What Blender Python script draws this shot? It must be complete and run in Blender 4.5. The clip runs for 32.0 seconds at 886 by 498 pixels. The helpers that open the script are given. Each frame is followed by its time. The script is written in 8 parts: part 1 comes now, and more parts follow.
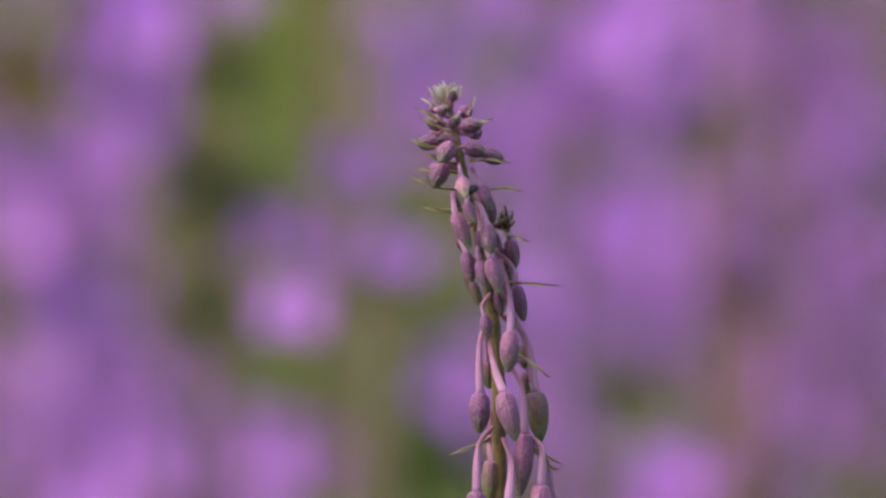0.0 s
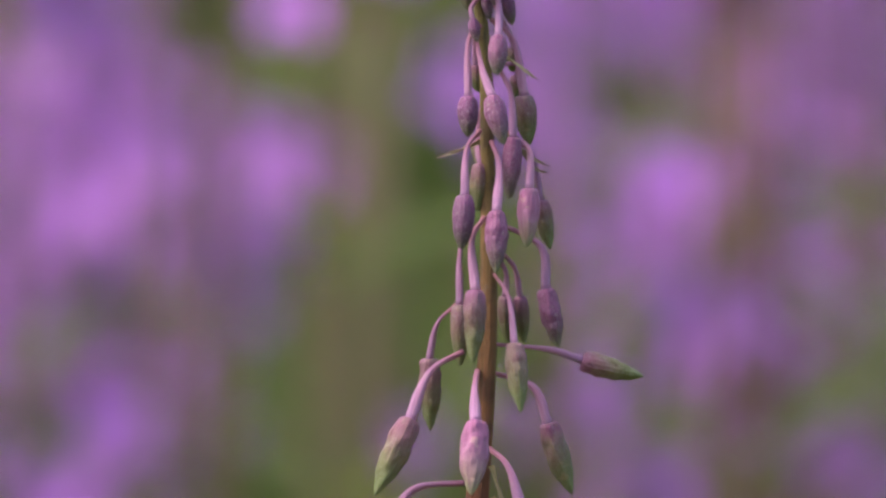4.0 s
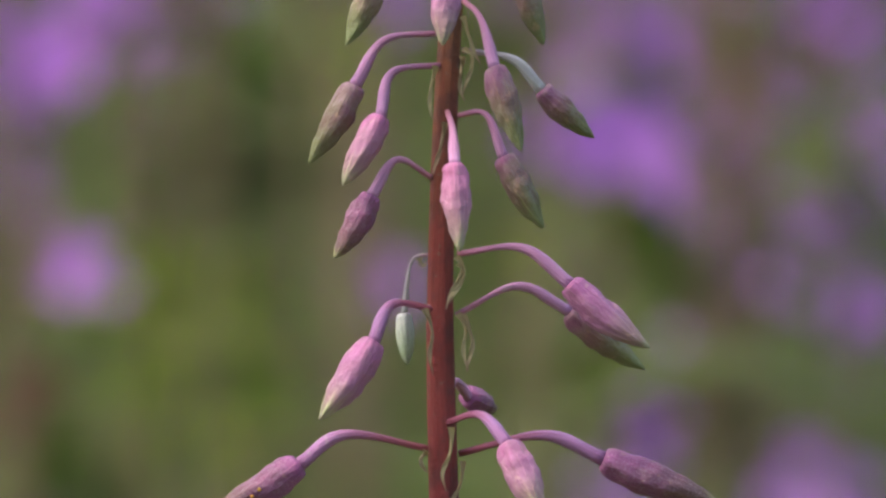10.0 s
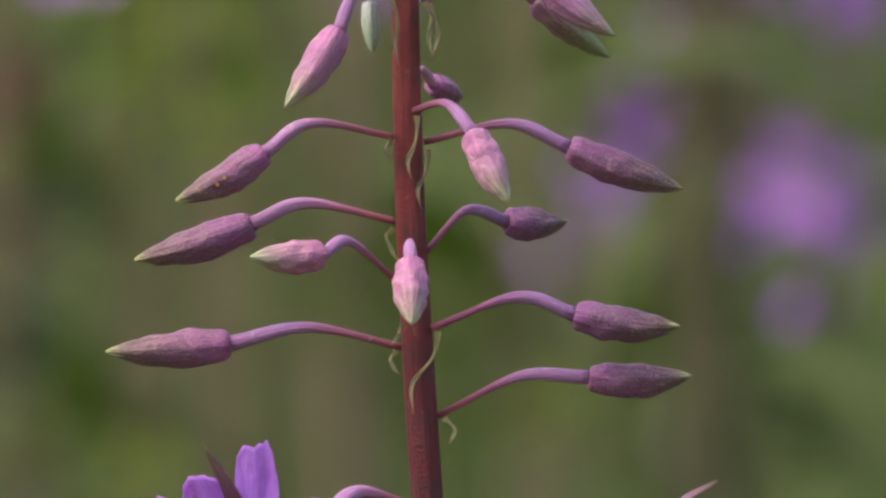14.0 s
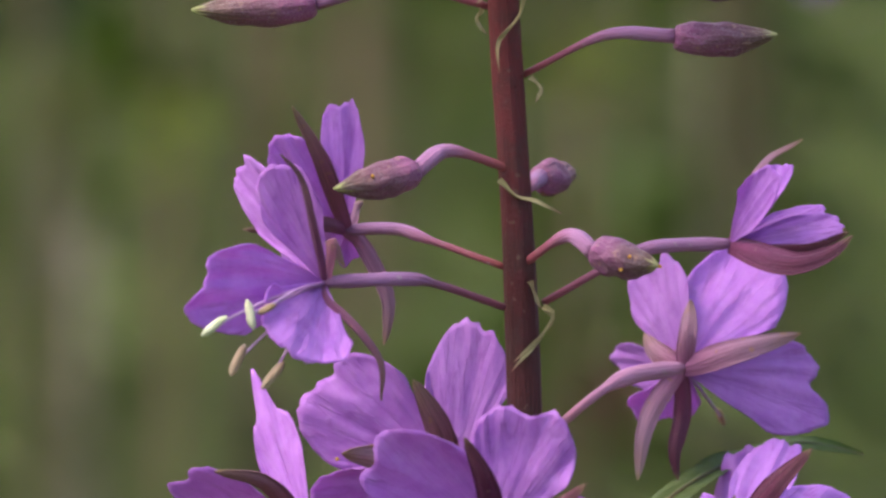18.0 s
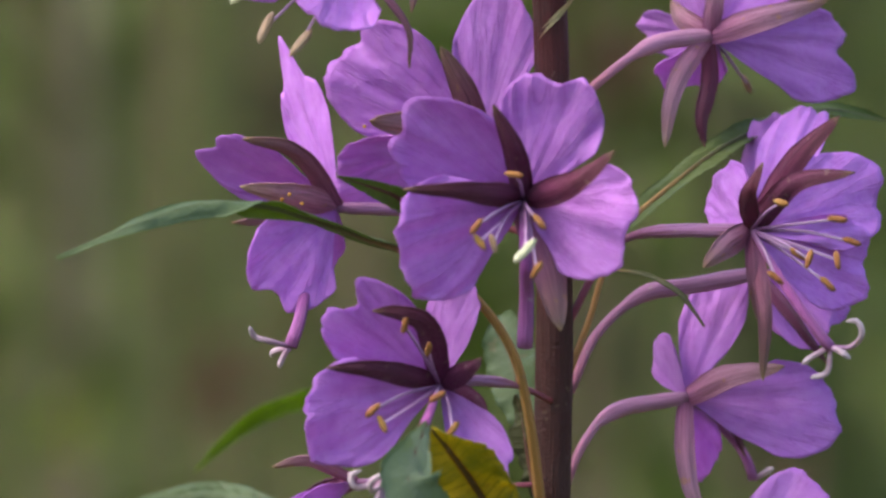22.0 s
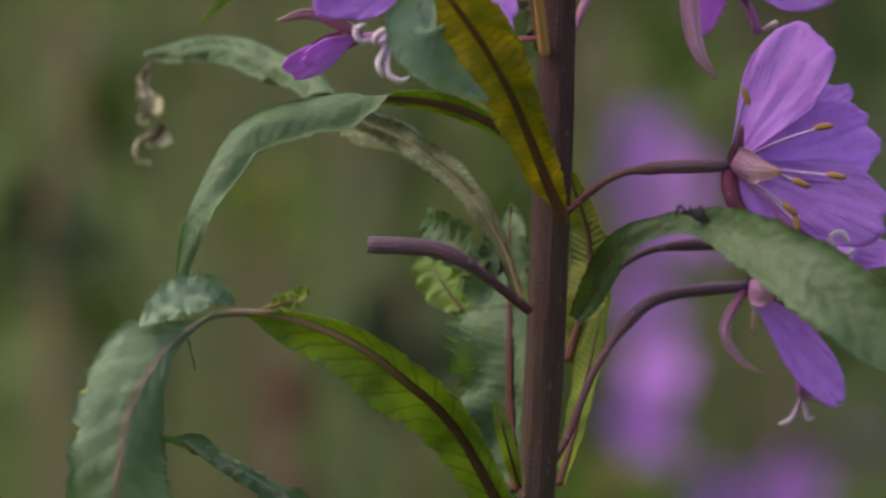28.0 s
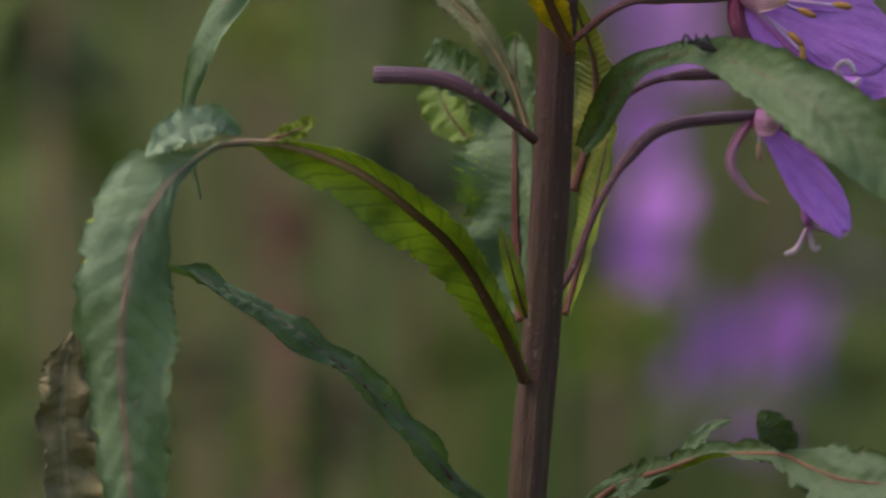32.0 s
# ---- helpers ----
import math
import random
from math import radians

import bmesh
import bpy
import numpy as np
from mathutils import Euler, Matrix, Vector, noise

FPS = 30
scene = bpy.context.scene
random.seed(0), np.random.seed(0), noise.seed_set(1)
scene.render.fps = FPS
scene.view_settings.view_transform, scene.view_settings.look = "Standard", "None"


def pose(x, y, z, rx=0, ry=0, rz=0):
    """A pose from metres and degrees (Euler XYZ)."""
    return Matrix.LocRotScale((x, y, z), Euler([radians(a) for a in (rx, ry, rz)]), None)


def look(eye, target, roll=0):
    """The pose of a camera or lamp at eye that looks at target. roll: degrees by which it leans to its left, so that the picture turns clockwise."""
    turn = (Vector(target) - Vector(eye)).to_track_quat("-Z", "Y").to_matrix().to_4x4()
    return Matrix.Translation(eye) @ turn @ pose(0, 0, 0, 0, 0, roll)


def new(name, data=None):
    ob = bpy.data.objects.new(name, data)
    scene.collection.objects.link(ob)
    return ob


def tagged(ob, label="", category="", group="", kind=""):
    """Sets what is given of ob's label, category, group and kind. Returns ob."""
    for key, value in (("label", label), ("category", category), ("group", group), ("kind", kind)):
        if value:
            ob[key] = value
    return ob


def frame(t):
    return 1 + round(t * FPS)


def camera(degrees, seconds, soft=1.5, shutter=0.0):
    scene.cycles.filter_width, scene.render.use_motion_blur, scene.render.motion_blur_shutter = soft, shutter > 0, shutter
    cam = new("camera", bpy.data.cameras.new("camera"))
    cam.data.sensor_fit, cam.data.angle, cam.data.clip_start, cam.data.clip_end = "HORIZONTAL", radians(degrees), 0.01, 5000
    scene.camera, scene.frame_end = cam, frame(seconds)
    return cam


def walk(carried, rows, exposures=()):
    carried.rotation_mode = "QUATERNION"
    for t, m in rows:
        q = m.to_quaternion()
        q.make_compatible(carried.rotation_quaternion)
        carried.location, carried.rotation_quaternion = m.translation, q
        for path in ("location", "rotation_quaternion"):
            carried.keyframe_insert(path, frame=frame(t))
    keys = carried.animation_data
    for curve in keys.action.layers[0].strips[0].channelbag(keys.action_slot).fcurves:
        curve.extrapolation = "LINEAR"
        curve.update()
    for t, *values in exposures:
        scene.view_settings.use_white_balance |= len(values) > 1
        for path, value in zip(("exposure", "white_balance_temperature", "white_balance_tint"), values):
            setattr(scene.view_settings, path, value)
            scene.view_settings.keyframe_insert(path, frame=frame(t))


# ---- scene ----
cam = camera(3.5924, 32.0, soft=2.6)
# long lens, wide open: the meadow behind melts away
cam.data.dof.use_dof = True
cam.data.dof.focus_distance = 1.6
cam.data.dof.aperture_fstop = 40.0


def aim(x, turn, tilt):
    """The camera on its stand, x metres aside, turned to the right and tilted up, in degrees."""
    return pose(x, -1.6, 1.25, 90 + tilt, 0, -turn)


PATH = [
    (0.0, -0.00000, 0.0000, 3.4000),
    (0.5, 0.00391, -0.0534, 3.3557),
    (1.0, 0.00076, -0.0104, 3.1761),
    (1.5, 0.00277, -0.0378, 3.0420),
    (2.0, 0.00300, -0.0409, 2.9317),
    (2.5, -0.00123, 0.0168, 2.7344),
    (3.0, 0.00229, -0.0312, 2.5733),
    (3.5, 0.00295, -0.0403, 2.4477),
    (4.0, 0.00214, -0.0291, 2.1955),
    (4.5, 0.00409, -0.0558, 2.0264),
    (6.5, 0.00093, -0.0127, 1.4285),
    (7.0, 0.00156, -0.0213, 1.2686),
    (7.5, 0.00202, -0.0276, 1.1845),
    (8.0, 0.00265, -0.0361, 1.0488),
    (8.5, 0.00632, -0.0863, 0.9038),
    (9.0, 0.01758, -0.2971, 0.7906),
    (9.5, 0.00907, -0.1467, 0.5337),
    (10.0, 0.00547, -0.0333, 0.3717),
    (10.5, 0.00686, -0.0798, 0.2790),
    (11.0, 0.00163, 0.0534, 0.1149),
    (11.5, 0.00230, 0.1061, 0.0423),
    (12.0, -0.00051, 0.0941, -0.0687),
    (12.5, 0.00101, 0.0550, -0.2625),
    (13.0, 0.00230, 0.0145, -0.4683),
    (13.5, 0.00331, -0.0039, -0.6353),
    (14.0, 0.00952, -0.0382, -0.8922),
    (14.5, 0.00221, -0.0073, -1.1034),
    (16.5, -0.00284, 0.0387, -1.7227),
    (17.0, -0.00235, 0.0321, -1.8792),
    (17.5, -0.00502, 0.0685, -2.0530),
    (18.0, -0.00208, 0.0284, -2.2763),
    (18.5, -0.00367, 0.0501, -2.4663),
    (19.0, -0.00679, 0.0926, -2.6867),
    (19.5, -0.00380, 0.0518, -2.8956),
    (20.0, -0.00541, 0.0739, -3.0865),
    (20.5, -0.00670, 0.0914, -3.2214),
    (21.0, -0.00371, 0.0506, -3.3494),
    (21.5, -0.00662, 0.0903, -3.4503),
    (22.0, -0.00710, 0.0968, -3.6256),
    (22.5, -0.00499, 0.0681, -3.8352),
    (23.0, -0.00769, 0.1049, -3.9889),
    (23.5, -0.00730, 0.0996, -4.1456),
    (24.0, -0.00605, 0.0826, -4.2822),
    (24.5, -0.00827, 0.1128, -4.3562),
    (26.5, -0.00734, 0.1001, -4.9727),
    (27.0, -0.00795, 0.1085, -5.1971),
    (27.5, -0.00886, 0.1209, -5.3274),
    (28.0, -0.00796, 0.1086, -5.4358),
    (28.5, -0.00918, 0.1252, -5.5083),
    (29.0, -0.00875, 0.1194, -5.6116),
    (29.5, -0.00872, 0.1190, -5.7201),
    (30.0, -0.00837, 0.1142, -5.8615),
    (30.5, -0.00735, 0.1002, -5.9237),
    (31.0, -0.00945, 0.1289, -6.0003),
    (31.5, -0.01161, 0.1584, -6.0722),
    (32.0, -0.00904, 0.1233, -6.1267)
]
walk(cam, [(t, aim(x, turn, tilt)) for t, x, turn, tilt in PATH], [(0.0, 1.38), (9.0, 1.52), (20.0, 1.48), (27.0, 1.24), (32.0, 1.08)])

# ---------------------------------------------------------------- light
SUN_EL, SUN_AZ = 56.0, -104.0  # degrees; azimuth from the view's direction, to the left
world = bpy.data.worlds.new("world")
scene.world = world
world.use_nodes = True
sky = world.node_tree.nodes.new("ShaderNodeTexSky")
sky.sky_type = "NISHITA"
sky.sun_disc = False
sky.sun_elevation = radians(SUN_EL)
sky.sun_rotation = radians(SUN_AZ)
sky.dust_density = 3.0
back = world.node_tree.nodes["Background"]
back.inputs["Strength"].default_value = 0.15
world.node_tree.links.new(sky.outputs[0], back.inputs["Color"])
lamp = bpy.data.lights.new("sun", "SUN")
lamp.energy, lamp.angle, lamp.color = 1.4, radians(40), (1.0, 0.94, 0.86)
sun = new("sun", lamp)
sx = math.sin(radians(SUN_AZ)) * math.cos(radians(SUN_EL))
sy = math.cos(radians(SUN_AZ)) * math.cos(radians(SUN_EL))
sun.matrix_world = look((sx * 30, sy * 30, 30 * math.sin(radians(SUN_EL)) + 1), (0, 0, 1))

# ---------------------------------------------------------------- materials


def mat(name, rough=0.5, coat=0.0, sheen=0.0, shine=0.2):
    m = bpy.data.materials.new(name)
    m.use_nodes = True
    n = m.node_tree.nodes
    b = n["Principled BSDF"]
    b.inputs["Roughness"].default_value = rough
    b.inputs["Specular IOR Level"].default_value = shine
    b.inputs["Coat Weight"].default_value = coat
    b.inputs["Sheen Weight"].default_value = sheen
    return m, n, m.node_tree.links, b


def attr(n, name):
    a = n.new("ShaderNodeAttribute")
    a.attribute_name = name
    return a.outputs["Fac"]


def ramp(n, l, fac, stops):
    r = n.new("ShaderNodeValToRGB")
    e = r.color_ramp.elements
    while len(e) < len(stops):
        e.new(0.5)
    for k, (at, c) in zip(e, stops):
        k.position, k.color = at, (*c, 1)
    l.new(fac, r.inputs["Fac"])
    return r.outputs["Color"]


def mix(n, l, fac, a, b, blend="MIX"):
    x = n.new("ShaderNodeMix")
    x.data_type, x.blend_type = "RGBA", blend
    for sock, v in ((x.inputs["Factor"], fac), (x.inputs["A"], a), (x.inputs["B"], b)):
        if isinstance(v, bpy.types.NodeSocket):
            l.new(v, sock)
        else:
            sock.default_value = v if isinstance(v, float) else (*v, 1)
    return x.outputs["Result"]


def calc(n, l, op, a, b=0.0, c=0.0):
    x = n.new("ShaderNodeMath")
    x.operation = op
    for sock, v in zip(x.inputs, (a, b, c)):
        if isinstance(v, bpy.types.NodeSocket):
            l.new(v, sock)
        else:
            sock.default_value = v
    return x.outputs[0]


def noisy(n, l, scale, detail=3.0, vector=None, rough=0.55):
    x = n.new("ShaderNodeTexNoise")
    x.inputs["Scale"].default_value = scale
    x.inputs["Detail"].default_value = detail
    x.inputs["Roughness"].default_value = rough
    if vector is None:
        vector = n.new("ShaderNodeTexCoord").outputs["Object"]
    l.new(vector, x.inputs["Vector"])
    return x.outputs["Fac"]


def bump(n, l, b, height, strength=0.3, dist=0.0003):
    x = n.new("ShaderNodeBump")
    x.inputs["Strength"].default_value = strength
    x.inputs["Distance"].default_value = dist
    l.new(height, x.inputs["Height"])
    l.new(x.outputs["Normal"], b.inputs["Normal"])
    return x.outputs["Normal"]


def stretched(n, l, ku, kv):
    """Texture place from a blade's own length and breadth."""
    x = n.new("ShaderNodeCombineXYZ")
    l.new(calc(n, l, "MULTIPLY", attr(n, "along"), ku), x.inputs[0])
    l.new(calc(n, l, "MULTIPLY", attr(n, "across"), kv), x.inputs[1])
    r = n.new("ShaderNodeObjectInfo")
    l.new(calc(n, l, "MULTIPLY", r.outputs["Random"], 37.0), x.inputs[2])
    return x.outputs[0]


def see_through(m, n, l, b, colour, amount):
    """Lets light through a thin blade."""
    t = n.new("ShaderNodeBsdfTranslucent")
    if isinstance(colour, bpy.types.NodeSocket):
        l.new(colour, t.inputs["Color"])
    else:
        t.inputs["Color"].default_value = (*colour, 1)
    x = n.new("ShaderNodeMixShader")
    x.inputs[0].default_value = amount
    l.new(b.outputs[0], x.inputs[1])
    l.new(t.outputs[0], x.inputs[2])
    l.new(x.outputs[0], n["Material Output"].inputs["Surface"])


def rand(n):
    return n.new("ShaderNodeObjectInfo").outputs["Random"]


def petal_material(name, pale, deep, vein, least=0.83, more=0.28, light=(0.69, 0.38, 0.79)):
    m, n, l, b = mat(name, 0.6, sheen=0.05)
    streak = noisy(n, l, 1.0, 3.0, stretched(n, l, 2.5, 3.0))
    fan = noisy(n, l, 1.0, 3.0, stretched(n, l, 1.9, 7.5), 0.5)
    cloud = noisy(n, l, 260.0, 3.0)
    base = mix(n, l, calc(n, l, "MULTIPLY_ADD", calc(n, l, "ADD", streak, cloud), 1.5, -1.0), pale, deep)
    lines = calc(n, l, "ABSOLUTE", calc(n, l, "SUBTRACT", fan, 0.5))
    lines = calc(n, l, "SUBTRACT", 1.0, calc(n, l, "MULTIPLY", lines, 26.0))
    lines = calc(n, l, "MULTIPLY", calc(n, l, "MAXIMUM", lines, 0.0), 0.2)
    col = mix(n, l, lines, base, vein)
    paler = ramp(n, l, noisy(n, l, 700.0, 4.0, rough=0.65), [(0.42, (0, 0, 0)), (0.70, (1, 1, 1))])
    col = mix(n, l, calc(n, l, "MULTIPLY", paler, 0.30), col, light)
    claw = ramp(n, l, attr(n, "along"), [(0.0, (1, 1, 1)), (0.3, (0, 0, 0))])
    col = mix(n, l, calc(n, l, "MULTIPLY", claw, 0.5), col, vein)
    tone = calc(n, l, "MULTIPLY_ADD", rand(n), more, least)
    hsv = n.new("ShaderNodeHueSaturation")
    l.new(tone, hsv.inputs["Value"])
    l.new(col, hsv.inputs["Color"])
    col = hsv.outputs[0]
    l.new(col, b.inputs["Base Color"])
    crinkle = noisy(n, l, 420.0, 4.0, rough=0.6)
    bump(n, l, b, calc(n, l, "ADD", calc(n, l, "SUBTRACT", streak, calc(n, l, "MULTIPLY", lines, 1.4)), calc(n, l, "MULTIPLY", crinkle, 0.9)), 0.6, 0.0007)
    see_through(m, n, l, b, col, 0.42)
    return m


def tissue(name, stops, speck=(0.3, 0.2, 0.15), rough=0.5, through_it=0.0, ku=3.0, kv=8.0, fuzz=0.04, drift=0.5, mottle=None, down=0.0):
    """Plant skin whose pigment runs along the piece, streaked lengthwise and speckled."""
    m, n, l, b = mat(name, rough, sheen=fuzz)
    streak = noisy(n, l, 1.0, 4.0, stretched(n, l, ku, kv))
    place = calc(n, l, "ADD", attr(n, "along"), calc(n, l, "MULTIPLY_ADD", streak, drift, -drift / 2))
    col = ramp(n, l, place, stops)
    shade = calc(n, l, "MULTIPLY_ADD", streak, 1.35, 0.32)
    hsv = n.new("ShaderNodeHueSaturation")
    l.new(calc(n, l, "MULTIPLY", shade, calc(n, l, "MULTIPLY_ADD", rand(n), 0.3, 0.85)), hsv.inputs["Value"])
    l.new(calc(n, l, "MULTIPLY_ADD", rand(n), 0.03, 0.485), hsv.inputs["Hue"])
    l.new(col, hsv.inputs["Color"])
    col = hsv.outputs[0]
    if mottle:
        patch = ramp(n, l, noisy(n, l, 300.0, 4.0, rough=0.6), [(0.46, (0, 0, 0)), (0.62, (1, 1, 1))])
        col = mix(n, l, calc(n, l, "MULTIPLY", patch, mottle[1]), col, mottle[0])
    dots = calc(n, l, "GREATER_THAN", noisy(n, l, 900.0, 1.0), 0.70)
    col = mix(n, l, calc(n, l, "MULTIPLY", dots, 0.4), col, speck)
    if down:
        hairs = ramp(n, l, noisy(n, l, 3600.0, 2.0), [(0.5, (0, 0, 0)), (0.7, (1, 1, 1))])
        col = mix(n, l, calc(n, l, "MULTIPLY", hairs, down), col, (0.62, 0.55, 0.55))
    l.new(col, b.inputs["Base Color"])
    fine = noisy(n, l, 2500.0, 3.0)
    bump(n, l, b, calc(n, l, "ADD", streak, calc(n, l, "MULTIPLY", fine, 0.5)), 0.75, 0.0006)
    if through_it:
        see_through(m, n, l, b, col, through_it)
    return m


def leaf_material(name, blade, dark, rib, glow, amount, rough=0.5, vein_depth=0.22, rib_depth=0.9, relief=0.5):
    """A leaf's face: side veins that run out from the midrib, blotches and a coloured midrib."""
    m, n, l, b = mat(name, rough, sheen=0.03)
    u, v = attr(n, "along"), attr(n, "across")
    av = calc(n, l, "ABSOLUTE", v)
    slant = calc(n, l, "SUBTRACT", calc(n, l, "MULTIPLY", u, 32.0), calc(n, l, "MULTIPLY", av, 1.6))
    slant = calc(n, l, "ADD", slant, calc(n, l, "MULTIPLY", noisy(n, l, 160.0), 0.9))
    saw = calc(n, l, "FRACT", slant)
    vein = calc(n, l, "LESS_THAN", calc(n, l, "ABSOLUTE", calc(n, l, "SUBTRACT", saw, 0.5)), 0.09)
    vein = calc(n, l, "MULTIPLY", vein, vein_depth)
    blotch = noisy(n, l, 140.0, 5.0)
    col = mix(n, l, ramp(n, l, blotch, [(0.36, (0, 0, 0)), (0.66, (1, 1, 1))]), blade, dark)
    fleck = calc(n, l, "GREATER_THAN", noisy(n, l, 420.0, 2.0), 0.7)
    col = mix(n, l, calc(n, l, "MULTIPLY", fleck, 0.35), col, rib)
    col = mix(n, l, vein, col, dark)
    mid = calc(n, l, "LESS_THAN", av, 0.09)
    col = mix(n, l, calc(n, l, "MULTIPLY", mid, rib_depth), col, rib)
    l.new(col, b.inputs["Base Color"])
    puff = calc(n, l, "ABSOLUTE", calc(n, l, "SUBTRACT", saw, 0.5))
    h = calc(n, l, "ADD", calc(n, l, "MULTIPLY", puff, -relief), calc(n, l, "MULTIPLY", noisy(n, l, 700.0, 3.0), 0.8))
    bump(n, l, b, h, 0.7, 0.0007)
    lit = mix(n, l, 1.0, mix(n, l, 1.0, col, (3.2, 3.2, 3.2), "MULTIPLY"), glow, "MULTIPLY")
    lit = mix(n, l, 0.2, lit, glow)
    see_through(m, n, l, b, lit, amount)
    return m


PETAL = petal_material("petal_magenta", (0.64, 0.275, 0.755), (0.51, 0.185, 0.635), (0.34, 0.065, 0.38))
FAR_PETAL = petal_material("petal_far", (0.66, 0.27, 0.78), (0.56, 0.20, 0.68), (0.40, 0.11, 0.46), 0.68, 0.5, (0.66, 0.36, 0.84))
SEPAL = tissue("sepal_maroon", [(0.0, (0.20, 0.036, 0.10)), (0.5, (0.135, 0.026, 0.068)), (0.93, (0.12, 0.03, 0.05)), (1.0, (0.24, 0.15, 0.08))], through_it=0.15, drift=0.15)
SEPAL_MID = tissue("sepal_dusky", [(0.0, (0.30, 0.08, 0.19)), (0.6, (0.26, 0.10, 0.15)), (0.93, (0.25, 0.13, 0.12)), (1.0, (0.30, 0.20, 0.10))], (0.4, 0.2, 0.08), through_it=0.2, drift=0.2)
SEPAL_PALE = tissue("sepal_pale", [(0.0, (0.42, 0.14, 0.28)), (0.7, (0.46, 0.23, 0.31)), (0.93, (0.40, 0.22, 0.21)), (1.0, (0.34, 0.22, 0.11))], (0.5, 0.25, 0.05), through_it=0.25, drift=0.15)
BUD = tissue("bud_purple", [(0.0, (0.22, 0.06, 0.155)), (0.45, (0.145, 0.046, 0.092)), (0.88, (0.11, 0.06, 0.045)), (1.0, (0.36, 0.36, 0.12))], (0.3, 0.17, 0.12), kv=4.5, mottle=((0.13, 0.075, 0.07), 0.35), down=0.12)
BUD_PINK = tissue("bud_pink", [(0.0, (0.34, 0.095, 0.205)), (0.5, (0.32, 0.125, 0.20)), (0.78, (0.27, 0.165, 0.145)), (1.0, (0.30, 0.32, 0.15))], (0.5, 0.3, 0.25), kv=4.5, mottle=((0.30, 0.17, 0.17), 0.35), down=0.06)
BUD_GREEN = tissue("bud_green", [(0.0, (0.25, 0.075, 0.15)), (0.3, (0.18, 0.085, 0.085)), (0.7, (0.13, 0.12, 0.045)), (1.0, (0.19, 0.22, 0.08))], (0.3, 0.18, 0.1), mottle=((0.17, 0.17, 0.075), 0.4), down=0.1)
BUD_YOUNG = tissue("bud_young", [(0.0, (0.23, 0.065, 0.16)), (0.55, (0.14, 0.046, 0.10)), (0.85, (0.095, 0.062, 0.055)), (1.0, (0.15, 0.15, 0.07))], (0.3, 0.2, 0.2), kv=4.5, mottle=((0.12, 0.07, 0.08), 0.3), down=0.12)
BUD_PALE = tissue("bud_pale", [(0.0, (0.38, 0.36, 0.34)), (0.5, (0.34, 0.38, 0.25)), (1.0, (0.24, 0.30, 0.14))], (0.4, 0.3, 0.3), mottle=((0.5, 0.5, 0.4), 0.4), down=0.3)
STALK_WHITE = tissue("stalk_whitish", [(0.0, (0.30, 0.12, 0.12)), (0.3, (0.42, 0.36, 0.36)), (1.0, (0.42, 0.40, 0.36))], (0.5, 0.4, 0.4))
STALK = tissue("stalk_mauve", [(0.0, (0.24, 0.045, 0.055)), (0.35, (0.31, 0.085, 0.14)), (0.7, (0.35, 0.16, 0.31)), (1.0, (0.27, 0.11, 0.22))], (0.4, 0.3, 0.3))
STALK_PALE = tissue("stalk_lilac", [(0.0, (0.36, 0.12, 0.16)), (0.4, (0.43, 0.18, 0.30)), (1.0, (0.42, 0.20, 0.34))], (0.4, 0.3, 0.3))
STYLE = tissue("style_purple", [(0.0, (0.42, 0.16, 0.42)), (0.6, (0.30, 0.07, 0.27)), (1.0, (0.36, 0.12, 0.32))], (0.4, 0.3, 0.4))
STALK_OLD = tissue("stalk_brown", [(0.0, (0.13, 0.040, 0.022)), (0.5, (0.12, 0.045, 0.024)), (1.0, (0.13, 0.09, 0.04))], (0.3, 0.2, 0.15))
STALK_ORANGE = tissue("stalk_orange", [(0.0, (0.44, 0.20, 0.07)), (0.38, (0.44, 0.23, 0.08)), (0.55, (0.12, 0.12, 0.05)), (0.9, (0.12, 0.13, 0.06)), (1.0, (0.3, 0.16, 0.05))], (0.3, 0.2, 0.15))
RIB_TURNING = tissue("midrib_turning", [(0.0, (0.075, 0.024, 0.016)), (0.28, (0.085, 0.03, 0.018)), (0.40, (0.32, 0.17, 0.09)), (0.52, (0.22, 0.13, 0.08)), (1.0, (0.17, 0.11, 0.08))], (0.3, 0.2, 0.15), drift=0.05)
STALK_RED = tissue("midrib_red", [(0.0, (0.16, 0.05, 0.03)), (1.0, (0.22, 0.09, 0.05))], (0.3, 0.2, 0.15))
STALK_DRAB = tissue("stalk_drab", [(0.0, (0.20, 0.11, 0.05)), (0.4, (0.12, 0.10, 0.045)), (1.0, (0.16, 0.08, 0.045))], (0.3, 0.2, 0.15))
POD = tissue("pod_dusky", [(0.0, (0.085, 0.02, 0.022)), (0.5, (0.10, 0.040, 0.050)), (1.0, (0.11, 0.06, 0.085))], (0.3, 0.2, 0.2))
STEM = tissue("stem_red", [(0.0, (0.20, 0.19, 0.06)), (0.035, (0.21, 0.13, 0.045)), (0.075, (0.21, 0.05, 0.028)), (0.105, (0.15, 0.028, 0.022)), (0.13, (0.075, 0.017, 0.015)), (0.17, (0.055, 0.021, 0.017)), (0.26, (0.070, 0.052, 0.025))], (0.15, 0.10, 0.075), 0.5, fuzz=0.0, ku=200.0, kv=9.0, drift=0.04, mottle=((0.05, 0.022, 0.02), 0.55))
BRACT = tissue("bract_straw", [(0.0, (0.40, 0.30, 0.14)), (0.75, (0.52, 0.42, 0.24)), (1.0, (0.20, 0.09, 0.07))], through_it=0.25)
FUZZ = tissue("young_tip", [(0.0, (0.50, 0.30, 0.26)), (1.0, (0.82, 0.72, 0.56))], through_it=0.2)
